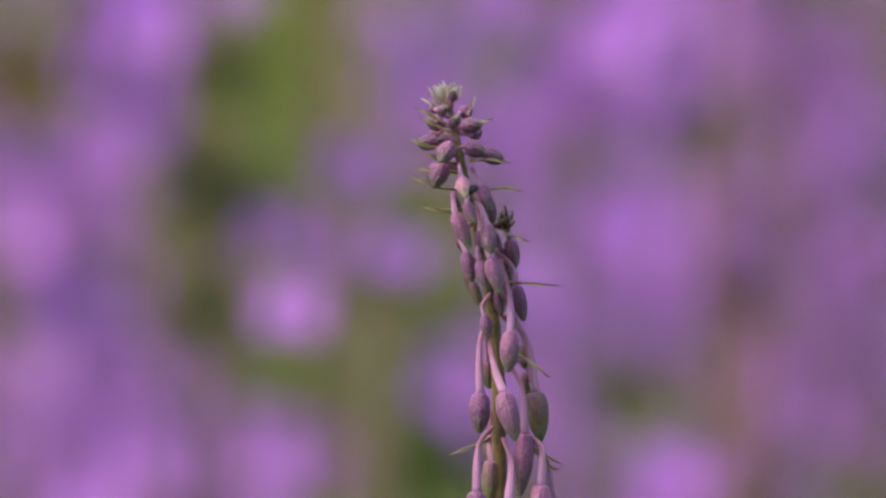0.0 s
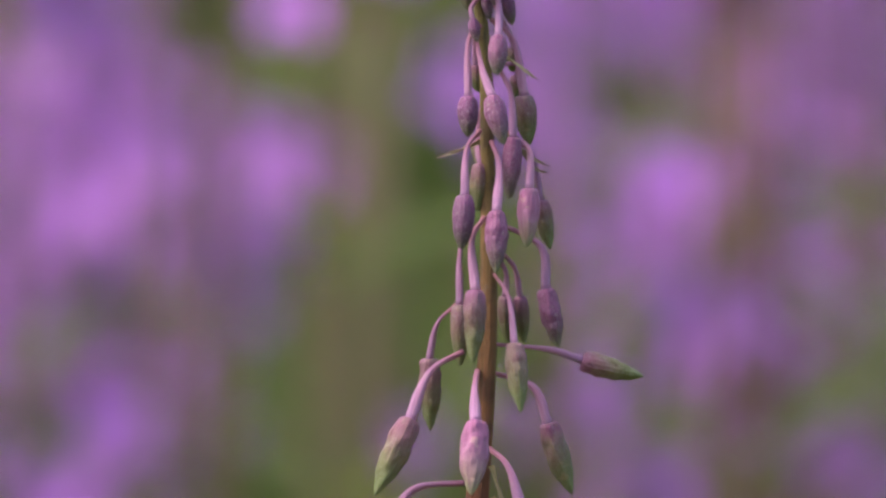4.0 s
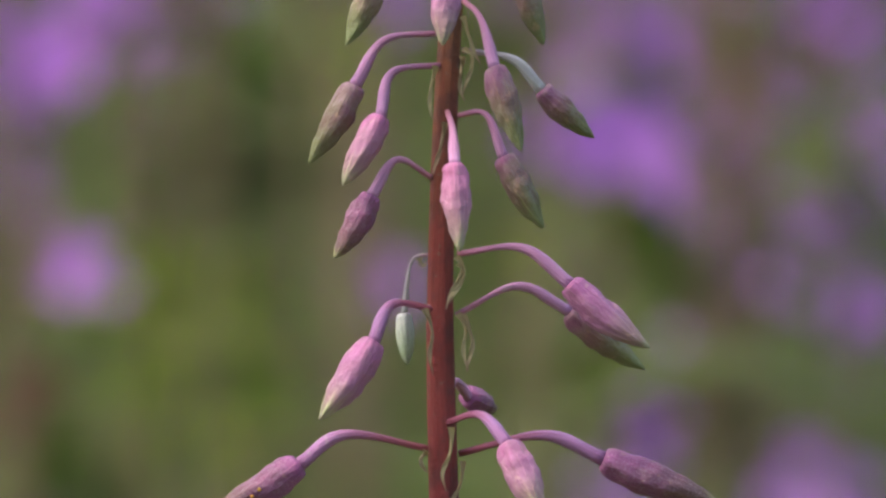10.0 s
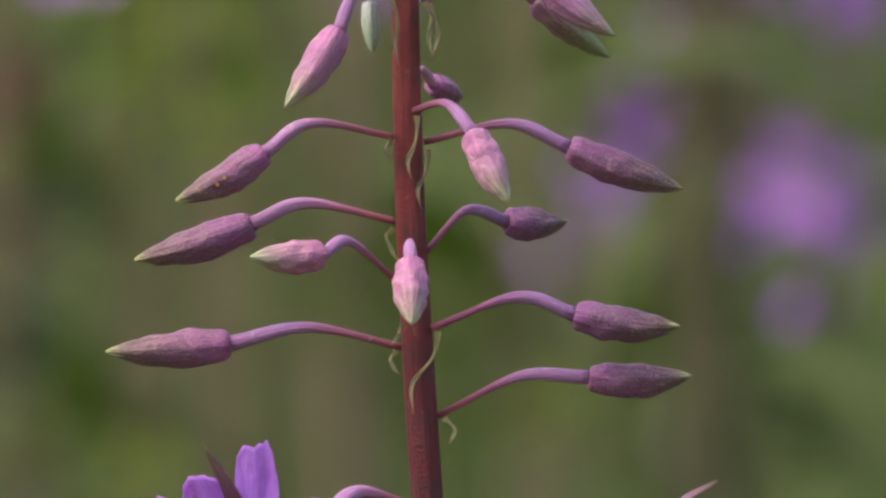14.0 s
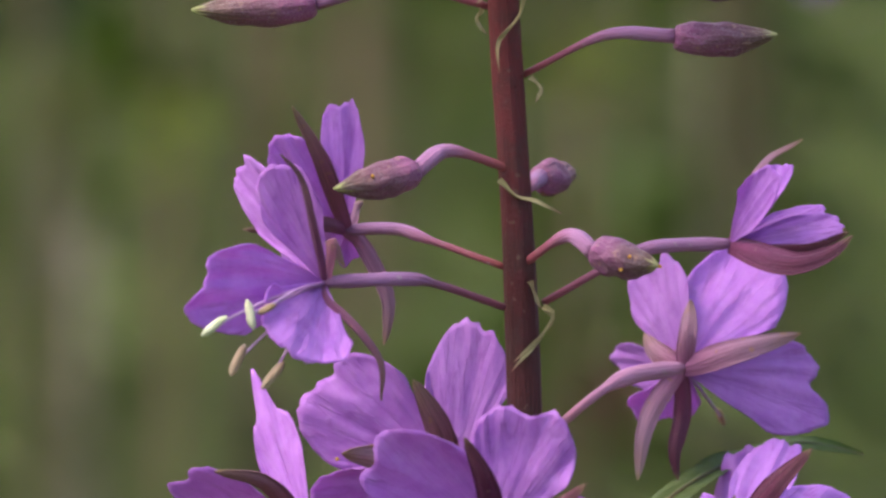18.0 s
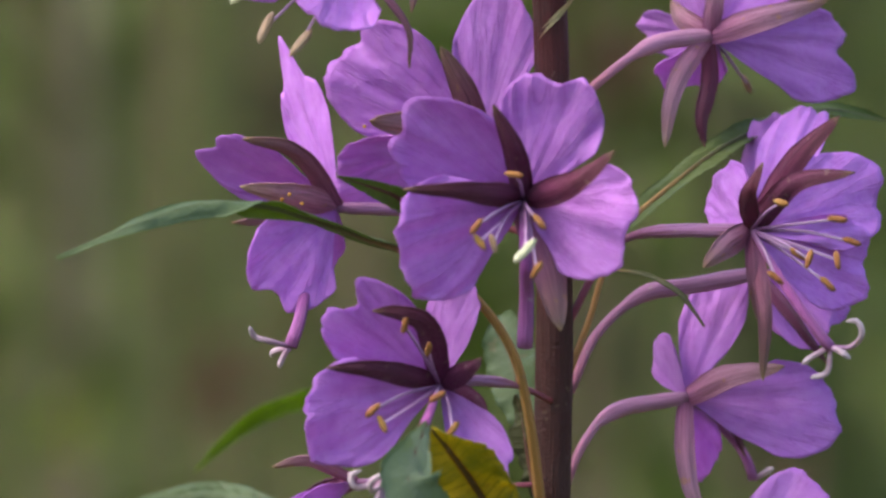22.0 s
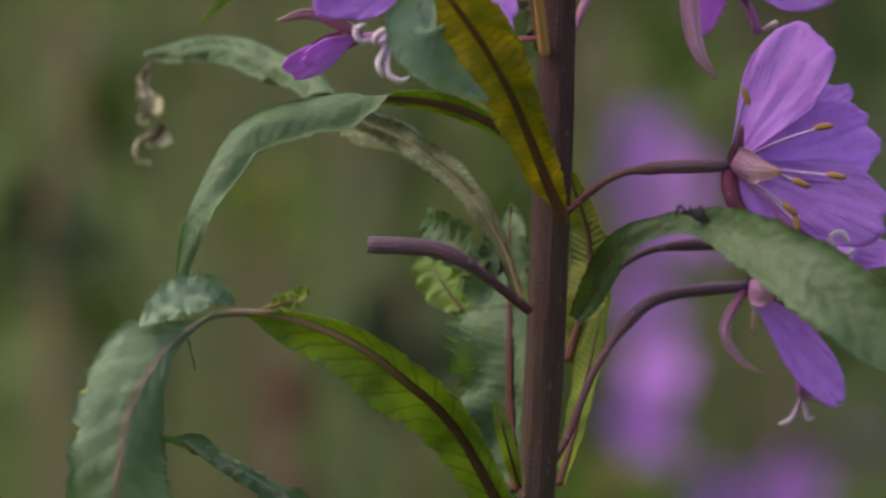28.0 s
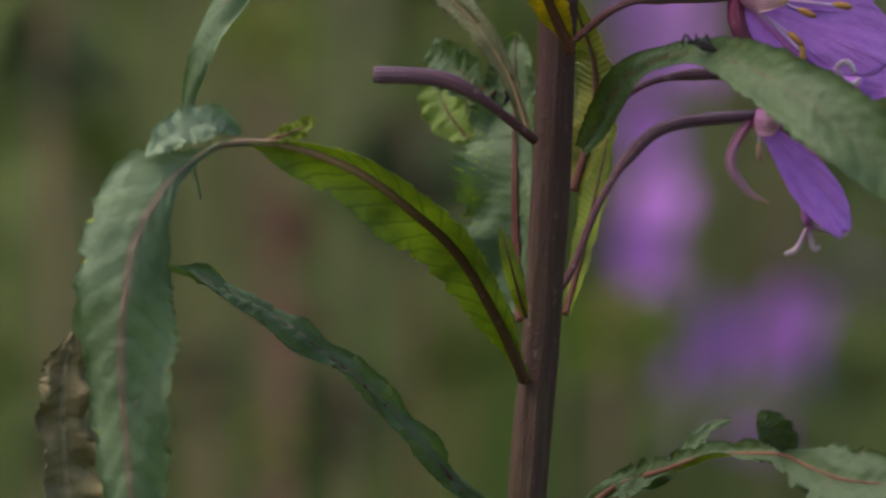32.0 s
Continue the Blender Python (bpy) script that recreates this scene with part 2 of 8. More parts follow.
FILAMENT = tissue("filament_pale", [(0.0, (0.5, 0.2, 0.50)), (1.0, (0.64, 0.46, 0.68))], (0.6, 0.5, 0.6), through_it=0.3)
ANTHER = tissue("anther_ochre", [(0.0, (0.40, 0.19, 0.045)), (1.0, (0.30, 0.12, 0.035))], (0.5, 0.4, 0.2))
ANTHER_PALE = tissue("anther_pollen", [(0.0, (0.58, 0.55, 0.34)), (1.0, (0.62, 0.60, 0.42))], (0.6, 0.6, 0.4))
ANTHER_LONG = tissue("anther_shed", [(0.0, (0.34, 0.22, 0.15)), (1.0, (0.42, 0.30, 0.20))], (0.5, 0.4, 0.3))
ANTHER_DRY = tissue("anther_dry", [(0.0, (0.35, 0.2, 0.12)), (1.0, (0.4, 0.24, 0.16))], (0.3, 0.2, 0.15))
STIGMA = tissue("stigma_cream", [(0.0, (0.42, 0.18, 0.36)), (0.5, (0.56, 0.38, 0.47)), (1.0, (0.60, 0.48, 0.52))], (0.6, 0.5, 0.5))
LEAF_TOP = leaf_material("leaf_upper", (0.120, 0.160, 0.080), (0.070, 0.104, 0.050), (0.20, 0.14, 0.09), (0.66, 0.80, 0.22), 0.34, vein_depth=0.15, rib_depth=0.12, relief=0.14)
LEAF_SAGE = leaf_material("leaf_sage", (0.118, 0.154, 0.084), (0.066, 0.098, 0.050), (0.23, 0.12, 0.10), (0.66, 0.80, 0.22), 0.34, vein_depth=0.25, rib_depth=0.5, relief=0.32)
# upper leaf face again, base colour raised for flaps that face the light
LEAF_TOP_LIT = leaf_material("leaf_upper_lit", (0.175, 0.215, 0.13), (0.11, 0.15, 0.088), (0.2, 0.2, 0.13), (0.6, 0.8, 0.3), 0.3, vein_depth=0.1, rib_depth=0.1, relief=0.12)
LEAF_DULL = leaf_material("leaf_dull", (0.12, 0.155, 0.05), (0.075, 0.105, 0.035), (0.18, 0.11, 0.05), (0.55, 0.65, 0.12), 0.3, vein_depth=0.2, rib_depth=0.3, relief=0.2)
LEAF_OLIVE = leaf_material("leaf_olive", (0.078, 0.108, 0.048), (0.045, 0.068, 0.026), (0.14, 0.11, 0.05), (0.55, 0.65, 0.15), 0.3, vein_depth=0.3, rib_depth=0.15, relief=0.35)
LEAF_LIME = leaf_material("leaf_lime", (0.17, 0.22, 0.05), (0.11, 0.15, 0.03), (0.18, 0.22, 0.06), (0.62, 0.72, 0.12), 0.45, vein_depth=0.15, rib_depth=0.1, relief=0.12)
LEAF_LOW = leaf_material("leaf_lower", (0.26, 0.295, 0.05), (0.075, 0.10, 0.02), (0.10, 0.036, 0.022), (0.76, 0.80, 0.10), 0.5, vein_depth=0.55, relief=0.9)
LEAF_RUST = leaf_material("leaf_rust", (0.33, 0.285, 0.055), (0.09, 0.115, 0.028), (0.12, 0.04, 0.022), (0.76, 0.68, 0.12), 0.5, vein_depth=0.6, relief=0.9)
LEAF_DRAB = leaf_material("leaf_drab", (0.095, 0.095, 0.038), (0.045, 0.048, 0.018), (0.22, 0.17, 0.09), (0.5, 0.5, 0.10), 0.25, 0.65, vein_depth=0.5, rib_depth=0.5, relief=0.7)
LEAF_DEAD = leaf_material("leaf_dead", (0.20, 0.165, 0.08), (0.11, 0.085, 0.04), (0.26, 0.21, 0.12), (0.35, 0.25, 0.1), 0.15, 0.7, vein_depth=0.05, relief=0.08)
LEAF_STRAW = leaf_material("leaf_straw", (0.58, 0.51, 0.33), (0.36, 0.29, 0.16), (0.55, 0.47, 0.32), (0.5, 0.4, 0.2), 0.15, 0.7)
RUST = tissue("rust_orange", [(0.0, (0.55, 0.26, 0.03)), (1.0, (0.62, 0.32, 0.05))], (0.6, 0.4, 0.1))
INSECT = tissue("insect_black", [(0.0, (0.012, 0.01, 0.01)), (1.0, (0.02, 0.015, 0.015))], (0.03, 0.02, 0.02), 0.3, fuzz=0.0)
FAR_STEM = tissue("stem_far", [(0.0, (0.09, 0.12, 0.03)), (0.75, (0.11, 0.115, 0.04)), (1.0, (0.16, 0.075, 0.05))], ku=20.0)
FAR_LEAF = leaf_material("leaf_far", (0.105, 0.138, 0.030), (0.074, 0.104, 0.024), (0.14, 0.09, 0.05), (0.48, 0.60, 0.11), 0.45, 0.75)

DRY = tissue("stalk_dry", [(0.0, (0.15, 0.135, 0.08)), (1.0, (0.17, 0.15, 0.095))], (0.25, 0.22, 0.15))

DRY_RED = tissue("stalk_dry_red", [(0.0, (0.15, 0.075, 0.05)), (1.0, (0.17, 0.085, 0.06))], (0.25, 0.15, 0.1))
DRY_BROWN = tissue("stalk_dry_brown", [(0.0, (0.13, 0.09, 0.045)), (1.0, (0.14, 0.10, 0.055))], (0.25, 0.2, 0.12))


def ground_material(name, green, straw, soil):
    m, n, l, b = mat(name, 0.95, shine=0.0)
    big = noisy(n, l, 0.55, 4.0)
    small = noisy(n, l, 14.0, 5.0)
    col = mix(n, l, ramp(n, l, big, [(0.35, (0, 0, 0)), (0.65, (1, 1, 1))]), green, straw)
    col = mix(n, l, ramp(n, l, small, [(0.4, (0, 0, 0)), (0.75, (1, 1, 1))]), col, soil)
    l.new(col, b.inputs["Base Color"])
    bump(n, l, b, small, 0.8, 0.05)
    return m


GROUND = ground_material("meadow_soil", (0.08, 0.105, 0.012), (0.10, 0.10, 0.016), (0.055, 0.058, 0.013))


def grass_material(name, stops):
    m, n, l, b = mat(name, 0.7, shine=0.08)
    pick = n.new("ShaderNodeNewGeometry").outputs["Random Per Island"]
    col = ramp(n, l, pick, stops)
    l.new(col, b.inputs["Base Color"])
    see_through(m, n, l, b, col, 0.35)
    return m


GRASS = grass_material("grass_mixed", [(0.0, (0.062, 0.104, 0.025)), (0.55, (0.100, 0.138, 0.032)), (0.85, (0.135, 0.138, 0.040)), (1.0, (0.21, 0.16, 0.09))])
WEEDS = grass_material("weeds_mixed", [(0.0, (0.028, 0.060, 0.018)), (0.6, (0.046, 0.085, 0.023)), (1.0, (0.072, 0.088, 0.027))])

# ---------------------------------------------------------------- shaping tools (millimetres in, metres out)


def spline(points, count):
    """A smooth line through the points (Catmull-Rom), cut into count pieces of even length."""
    p = np.array(points, float)
    if len(p) == 2:
        p = np.array([p[0], (p[0] + p[1]) / 2, p[1]])
    q = np.vstack([2 * p[0] - p[1], p, 2 * p[-1] - p[-2]])
    out = []
    for i in range(1, len(q) - 2):
        a, b, c, d = q[i - 1], q[i], q[i + 1], q[i + 2]
        for s in np.linspace(0, 1, 12, endpoint=False):
            out.append(0.5 * (2 * b + (c - a) * s + (2 * a - 5 * b + 4 * c - d) * s * s + (3 * b - a - 3 * c + d) * s ** 3))
    out.append(p[-1])
    out = np.array(out)
    run = np.concatenate([[0], np.cumsum(np.linalg.norm(np.diff(out[:, :3], axis=0), axis=1))])
    even = np.linspace(0, run[-1], count + 1)
    return np.stack([np.interp(even, run, out[:, k]) for k in range(p.shape[1])], 1)


def unit(v):
    return v / (np.linalg.norm(v, axis=-1, keepdims=True) + 1e-12)


class Shape:
    """Vertices, faces and the two running measures of a plant piece, gathered into one mesh."""

    def __init__(self):
        self.v, self.f, self.m, self.a, self.c = [], [], [], [], []

    def grid(self, p, along, across, slot=0, closed=False, flip=False):
        rows, cols = p.shape[:2]
        o = len(self.v)
        self.v += [tuple(x) for x in p.reshape(-1, 3) * 0.001]
        self.a += list(np.asarray(along, float).reshape(-1))
        self.c += list(np.asarray(across, float).reshape(-1))
        for i in range(rows - 1):
            for j in range(cols if closed else cols - 1):
                k = (j + 1) % cols
                q = (o + i * cols + j, o + i * cols + k, o + (i + 1) * cols + k, o + (i + 1) * cols + j)
                self.f.append(q[::-1] if flip else q)
                self.m.append(slot)
        return o

    def cap(self, ring, slot=0):
        self.f.append(tuple(ring))
        self.m.append(slot)

    def tube(self, line, radius, sides=10, slot=0, ridge=0.0, wobble=0.0, furrows=4):
        """A round piece along line; radius: one for each place; ridge: depth of four furrows."""
        line = np.asarray(line, float)[:, :3]
        n = len(line)
        tan = unit(np.gradient(line, axis=0))
        ref = np.array([0.0, -1.0, 0.0]) if abs(tan[:, 1].mean()) < 0.8 else np.array([0.0, 0.0, 1.0])
        side = unit(np.cross(tan, ref))
        up = np.cross(side, tan)
        w = np.linspace(0, 2 * np.pi, sides, endpoint=False)
        r = np.asarray(radius, float)[:, None] * (1 + ridge * np.cos(furrows * w)[None, :])
        if wobble:
            r = r * (1 + wobble * np.array([[noise.noise((i * 0.35, math.cos(x) * 1.4, math.sin(x) * 1.4 + line[0, 2])) for x in w] for i in range(n)]))
        p = line[:, None, :] + r[..., None] * (np.cos(w)[None, :, None] * side[:, None, :] + np.sin(w)[None, :, None] * up[:, None, :])
        u = np.repeat(np.linspace(0, 1, n)[:, None], sides, 1)
        c = np.repeat((np.abs(w / np.pi - 1) * 2 - 1)[None, :], n, 0)
        o = self.grid(p, u, c, slot, closed=True, flip=True)
        self.cap(range(o, o + sides), slot)
        self.cap(reversed(range(o + (n - 1) * sides, o + n * sides)), slot)

    def blade(self, line, half, lean, breadth=7, rows=18, fold=0.2, wave=0.0, teeth=0.0, thick=0.25, slots=(0, 1), seed=0.0, bite=0.0, scallop=0.0, pucker=0.0, other=None):
        """A thin curved sheet of two faces along line. half: half widths (other: those of the second side); fold: one or one for each side; lean: degrees by which the sheet turns edge-on; both one for each place."""
        line = np.asarray(line, float)
        tan = unit(np.gradient(line, axis=0))
        flat = np.stack([-tan[:, 2], 0 * tan[:, 0], tan[:, 0]], 1)
        flat = unit(flat)
        # keep the side from turning about where the line points at the viewer
        for i in range(1, len(flat)):
            if flat[i] @ flat[i - 1] < 0:
                flat[i] = -flat[i]
        a = np.radians(np.asarray(lean, float))[:, None]
        side = unit(np.cos(a) * flat + np.sin(a) * np.array([[0, 1.0, 0]]))
        side = unit(side - (side * tan).sum(1, keepdims=True) * tan)
        nrm = unit(np.cross(tan, side))
        x = np.linspace(-1, 1, breadth)
        n = len(line)
        u = np.linspace(0, 1, n)
        p = np.zeros((n, breadth, 3))
        for i in range(n):
            for j, v in enumerate(x):
                hw = half[i] if v > 0 or other is None else other[i]
                bend = fold if np.isscalar(fold) else fold[0 if v > 0 else 1]
                if abs(v) > 0.9:
                    hw *= 1 + teeth * noise.noise((i * 1.7, v * 3 + seed, 1.3)) - bite * max(0.0, noise.noise((i * 0.45, v * 2.0 + seed, 7.7)) - 0.1)
                if abs(v) > 0.9:
                    hw *= 1 + scallop * (abs(math.sin(3.1416 * (u[i] * 32 - 1.6))) - 0.5) * (0.4 + noise.noise((u[i] * 6, v, seed)) * 1.6)
                lift = bend * hw * abs(v) ** 1.3 + wave * (abs(v) ** 1.5) * noise.noise((u[i] * 9 + seed, v * 1.2, seed)) * (hw + 0.6)
                lift += pucker * min(hw, 2.5) * abs(v) ** 0.5 * (1 - abs(v) ** 4) * math.cos(6.2832 * (u[i] * 32 - abs(v) * 1.6))
                lift += 0.35 * wave * noise.noise((u[i] * 22 + seed, v * 3.0, seed + 5)) * min(1.0, hw)
                p[i, j] = line[i] + side[i] * hw * v + nrm[i] * lift
        ua = np.repeat(u[:, None], breadth, 1)
        ca = np.repeat(x[None, :], n, 0)
        d = nrm[:, None, :] * thick * 0.5 * (1 - 0.6 * np.abs(x)[None, :, None])
        o = self.grid(p + d, ua, ca, slots[0])
        q = self.grid(p - d, ua, ca, slots[1], flip=True)
        for i in range(n - 1):
            for j in (0, breadth - 1):
                e = (o + i * breadth + j, o + (i + 1) * breadth + j, q + (i + 1) * breadth + j, q + i * breadth + j)
                self.f.append(e if j else e[::-1])
                self.m.append(slots[0])
        return nrm

    def petal(self, root, tip, half, lean, notch=0.1, cup=0.15, bend=0.0, seed=0.0, thick=0.12, fine=True):
        """A broad petal on a narrow claw, notched at its end, thin, wavy and slightly cupped."""
        root, tip = np.array(root, float), np.array(tip, float)
        d = tip - root
        length = np.linalg.norm(d)
        d /= length
        flat = np.array([-d[2], 0, d[0]])
        flat = unit(flat) if np.linalg.norm(flat) > 1e-3 else np.array([1.0, 0, 0])
        a = radians(lean)
        side = math.cos(a) * flat + math.sin(a) * np.array([0, 1.0, 0])
        side = unit(side - (side @ d) * d)
        nrm = np.cross(d, side)
        if nrm[1] > 0:
            nrm = -nrm
        rows, cols = (23, 37) if fine else (11, 15)
        u = np.linspace(0, 1, rows)
        x = np.linspace(-1, 1, cols)
        p = np.zeros((rows, cols, 3))
        for i, s in enumerate(u):
            g = 0.04 + 0.96 * s ** 1.12 + 0.07 * math.sin(math.pi * s)
            for j, v in enumerate(x):
                f = v * 1.83
                end = 0.64 + 0.38 * math.cos(f) - notch * math.exp(-((v - 0.12 * math.sin(seed * 7)) / 0.16) ** 2)
                end *= 1 + 0.08 * noise.noise((v * 2.6, seed * 3.1, 0.5)) + 0.035 * noise.noise((v * 9.0, seed, 3.5)) + 0.012 * noise.noise((v * 21.0, seed, 8.5))
                w = half * g * math.sin(f) * (1 + 0.08 * noise.noise((s * 2.5, seed, v)))
                z = cup * half * (v * v) * s + bend * length * s * s
                z += 0.22 * half * s * noise.noise((s * 2.2, v * 1.7, seed)) + 0.11 * half * s * s * noise.noise((s * 2.0, v * 5.0, seed + 9)) + 0.05 * half * s ** 4 * noise.noise((s, v * 10.0, seed + 4))
                z += half * s * (0.10 * math.exp(-(v / 0.10) ** 2) * (1 - 0.6 * s) + 0.035 * s * noise.noise((s * 9.0, v * 8.0, seed + 2)))
                z += 0.022 * half * s * noise.noise((s * 2.0, v * 22.0, seed + 6))
                p[i, j] = root + d * length * s * end + side * w + nrm * z
        ua = np.repeat(u[:, None], cols, 1)
        ca = np.repeat(x[None, :], rows, 0)
        o = self.grid(p, ua, ca, 0)
        q = self.grid(p - nrm * thick, ua, ca, 0, flip=True)
        edge = [(i, 0) for i in range(rows)] + [(rows - 1, j) for j in range(1, cols)] + [(i, cols - 1) for i in range(rows - 2, -1, -1)]
        for (i, j), (k, m) in zip(edge, edge[1:]):
            self.f.append((o + i * cols + j, o + k * cols + m, q + k * cols + m, q + i * cols + j))
            self.m.append(0)

    def mesh(self, name, materials, smooth=True):
        me = bpy.data.meshes.new(name)
        me.from_pydata(self.v, [], self.f)
        for m in materials:
            me.materials.append(m)
        me.polygons.foreach_set("material_index", self.m)
        me.polygons.foreach_set("use_smooth", [smooth] * len(self.f))
        for key, values in (("along", self.a), ("across", self.c)):
            me.attributes.new(key, "FLOAT", "POINT").data.foreach_set("value", values)
        return me


def part(name, shape, materials, parent, label=""):
    """One mesh under a thing or under one of its parts."""
    ob = new(name, shape.mesh(name, materials if isinstance(materials, (list, tuple)) else [materials]))
    ob.parent = parent
    return tagged(ob, label) if label else ob

# ---------------------------------------------------------------- the fireweed in front
BASE = Vector((0.006, 0.004, 0.0))
plant = new("fireweed_plant")
plant.location = BASE
tagged(plant, "tall fireweed with red stem, drooping buds, magenta flowers and nibbled leaves", "wildflower")


def piece(name, shape, materials, label="", parent=None):
    ob = part(name, shape, materials, parent or plant, label)
    if parent is None:
        ob.matrix_parent_inverse = Matrix.Translation(-BASE)
    return ob


def stem(points, label):
    """points: x, y, z and radius."""
    line = spline(points, 260)
    s = Shape()
    s.tube(line[:, :3], line[:, 3], 32, ridge=0.03, wobble=0.10, furrows=7)
    return piece("stem", s, STEM, label)


SERIAL = [0]


def bud(stalk, tip, half, skin, thin=1.0, stalk_skin=None, label=""):
    """A closed bud: a spindle with four seams and a collar, on a bent stalk that thickens towards it. stalk: from the stem to the bud's foot."""
    SERIAL[0] += 1
    k = SERIAL[0]
    foot, end = np.array(stalk[-1], float), np.array(tip, float)
    if end[2] > 1351.0:
        half *= 1.3
    axis = unit(end - foot)
    length = np.linalg.norm(end - foot)
    aside = np.array([0.0, 0.0, -1.0]) + axis * axis[2]
    n = 24
    u = np.linspace(0, 1, n)
    bow = 0.05 * length * np.sin(np.pi * u) * (0.7 + 0.3 * math.sin(k * 2.3))
    line = foot + np.outer(u * length, axis) + np.outer(bow, aside)
    full = 0.34 + 0.05 * math.sin(k * 1.7)
    r = np.where(u < full, 0.74 + 0.26 * np.sin(np.pi / 2 * u / full), np.cos(np.pi / 2 * np.clip((u - full) / (1 - full), 0, 1)) ** (0.62 if half < 1.25 else 0.78))
    r = (1.06 if half < 1.25 else 0.95) * half * (r * 0.97 + 0.02)
    r[0] *= 0.84
    r[-1] = half * 0.05
    s = Shape()
    s.tube(line, r, 28, ridge=0.065, wobble=0.2 if half > 1.25 else 0.07)
    ob = piece("bud", s, skin, label)
    pl = spline(stalk, 16)
    pu = np.linspace(0, 1, 17)
    thick = (0.20 + 0.20 * np.clip((pu - 0.35) / 0.4, 0, 1)) * half * 1.15 * thin
    thick = np.maximum(thick, 0.28 * thin) * (0.8 if half < 1.4 else 1.0)
    thick[-1] *= 1.12
    q = Shape()
    q.tube(pl, thick, 10, wobble=0.12)
    piece("pedicel", q, stalk_skin or (STALK if half > 1.75 else STALK_PALE), "", ob)
    return ob


def bract(points, half, skin=BRACT, lean=20):
    line = spline(points, 14)
    u = np.linspace(0, 1, 15)
    s = Shape()
    s.blade(line, half * (1 - u ** 2) + 0.05, np.full(15, lean) + 60 * np.sin(u * 5), 3, fold=0.5, slots=(0, 0), thick=0.15)
    return piece("bract", s, skin)


def leaf(points, faces, label, fold=0.25, wave=0.5, teeth=0.12, bite=0.0, rows=46, breadth=11, scallop=0.05, pucker=0.03, rib=1.0, rib_skin=None, front=0.0):
    """points: x, y, z, half width and lean of the blade, and the other side's half width where it differs."""
    SERIAL[0] += 1
    rows = max(rows * 2, 120)
    line = spline(points, rows)
    s = Shape()
    nrm = s.blade(line[:, :3], line[:, 3], line[:, 4], breadth, fold=fold, wave=wave, teeth=teeth, seed=SERIAL[0] * 1.37, bite=bite, scallop=scallop, pucker=pucker, other=line[:, 5] if line.shape[1] > 5 else None)
    mid = Shape()
    r = np.linspace(1.0, 0.25, rows + 1) * rib * min(0.7, 0.1 + 0.15 * max(line[:, 3]))
    under = front or -1.0 if faces[0] in (LEAF_TOP, LEAF_SAGE, LEAF_TOP_LIT, LEAF_OLIVE) else 1.0
    mid.tube(line[:, :3] + nrm * (under * 0.75 * r)[:, None], r, 7)
    ob = piece("leaf", s, list(faces), label)
    piece("midrib", mid, rib_skin or STALK_OLD, "", ob)
    return ob


def flower(stalk, thick, label, petals=(), sepals=(), stamens=(), style=None, skin=None):
    """An open flower. stalk: from the stem to the throat, thickening into the seed pod.
    petals: tip, half width, lean, notch, cup, bend. sepals: points, half width, lean, pale or dark. stamens: tip, kind. style: points, lobes."""
    SERIAL[0] += 1
    k = SERIAL[0]
    line = spline(stalk, 26)
    u = np.linspace(0, 1, 27)
    r = thick * (0.55 + 0.45 * np.clip((u - 0.45) / 0.12, 0, 1)) * (1 - 0.25 * np.clip((u - 0.9) / 0.1, 0, 1))
    s = Shape()
    s.tube(line, r, 12, ridge=0.03, wobble=0.08)
    ob = piece("flower", s, skin or STALK, label)
    throat = np.array(stalk[-1], float)
    for i, (tip, half, lean, notch, cup, bend) in enumerate(petals):
        q = Shape()
        q.petal(throat, tip, half * 1.08, lean, notch, cup, bend, seed=k * 3.3 + i * 1.9)
        piece("petal", q, PETAL, "", ob)
    for i, (pts, half, lean, skin_of) in enumerate(sepals):
        l = spline([tuple(throat), *pts], 16)
        v = np.linspace(0, 1, 17)
        w = half * np.sin(np.pi * np.clip(0.18 + 0.82 * v, 0, 1)) ** 0.62 + 0.06
        q = Shape()
        q.blade(l, w, np.full(17, float(lean)), 7, fold=-0.35, wave=0.15, slots=(0, 0), thick=0.35, seed=k + i)
        piece("sepal", q, skin_of, "", ob)
    for i, (tip, kind) in enumerate(stamens):
        end = np.array(tip, float)
        mid = (throat + end) / 2 + np.array([0.25 * math.sin(i * 2.1 + k), -0.4, 0.3 + 0.25 * math.cos(i * 3.0)])
        l = spline([throat, mid, end], 12)
        q = Shape()
        q.tube(l, np.linspace(0.24, 0.15, 13), 7, slot=0)
        way = unit(l[-1] - l[-3])
        way = unit(way * np.array([1.0, 0.15, 1.0]) + np.array([0.5 * math.sin(i * 1.3), 0, -0.2]))
        a = np.linspace(-0.5, 0.5, 7)
        size = 3.6 if kind is ANTHER_PALE else 3.9 if kind is ANTHER_LONG else 2.3
        q.tube(end + np.outer(a * size, way), 0.37 * np.clip(1 - (2 * a) ** 4, 0.1, 1) ** 0.6 * (1.0 if size < 3 else 1.3 if size < 3.8 else 1.35), 9, slot=1, ridge=0.08, wobble=0.2)
        piece("stamen", q, [FILAMENT, kind], "", ob)
    if style:
        pts, lobes, girth = style
        l = spline([tuple(throat), *pts], 16)
        v = np.linspace(0, 1, 17)
        q = Shape()
        q.tube(l, girth * (0.45 + 0.55 * v), 9, slot=0)
        end = np.array(pts[-1], float)
        for lobe in lobes:
            c = spline([tuple(end), *lobe], 14)
            q.tube(c, np.concatenate([np.linspace(0.28, 0.36, 12), [0.33, 0.27, 0.1]]), 9, slot=1)
        piece("style", q, [STYLE, STIGMA], "", ob)
    return ob


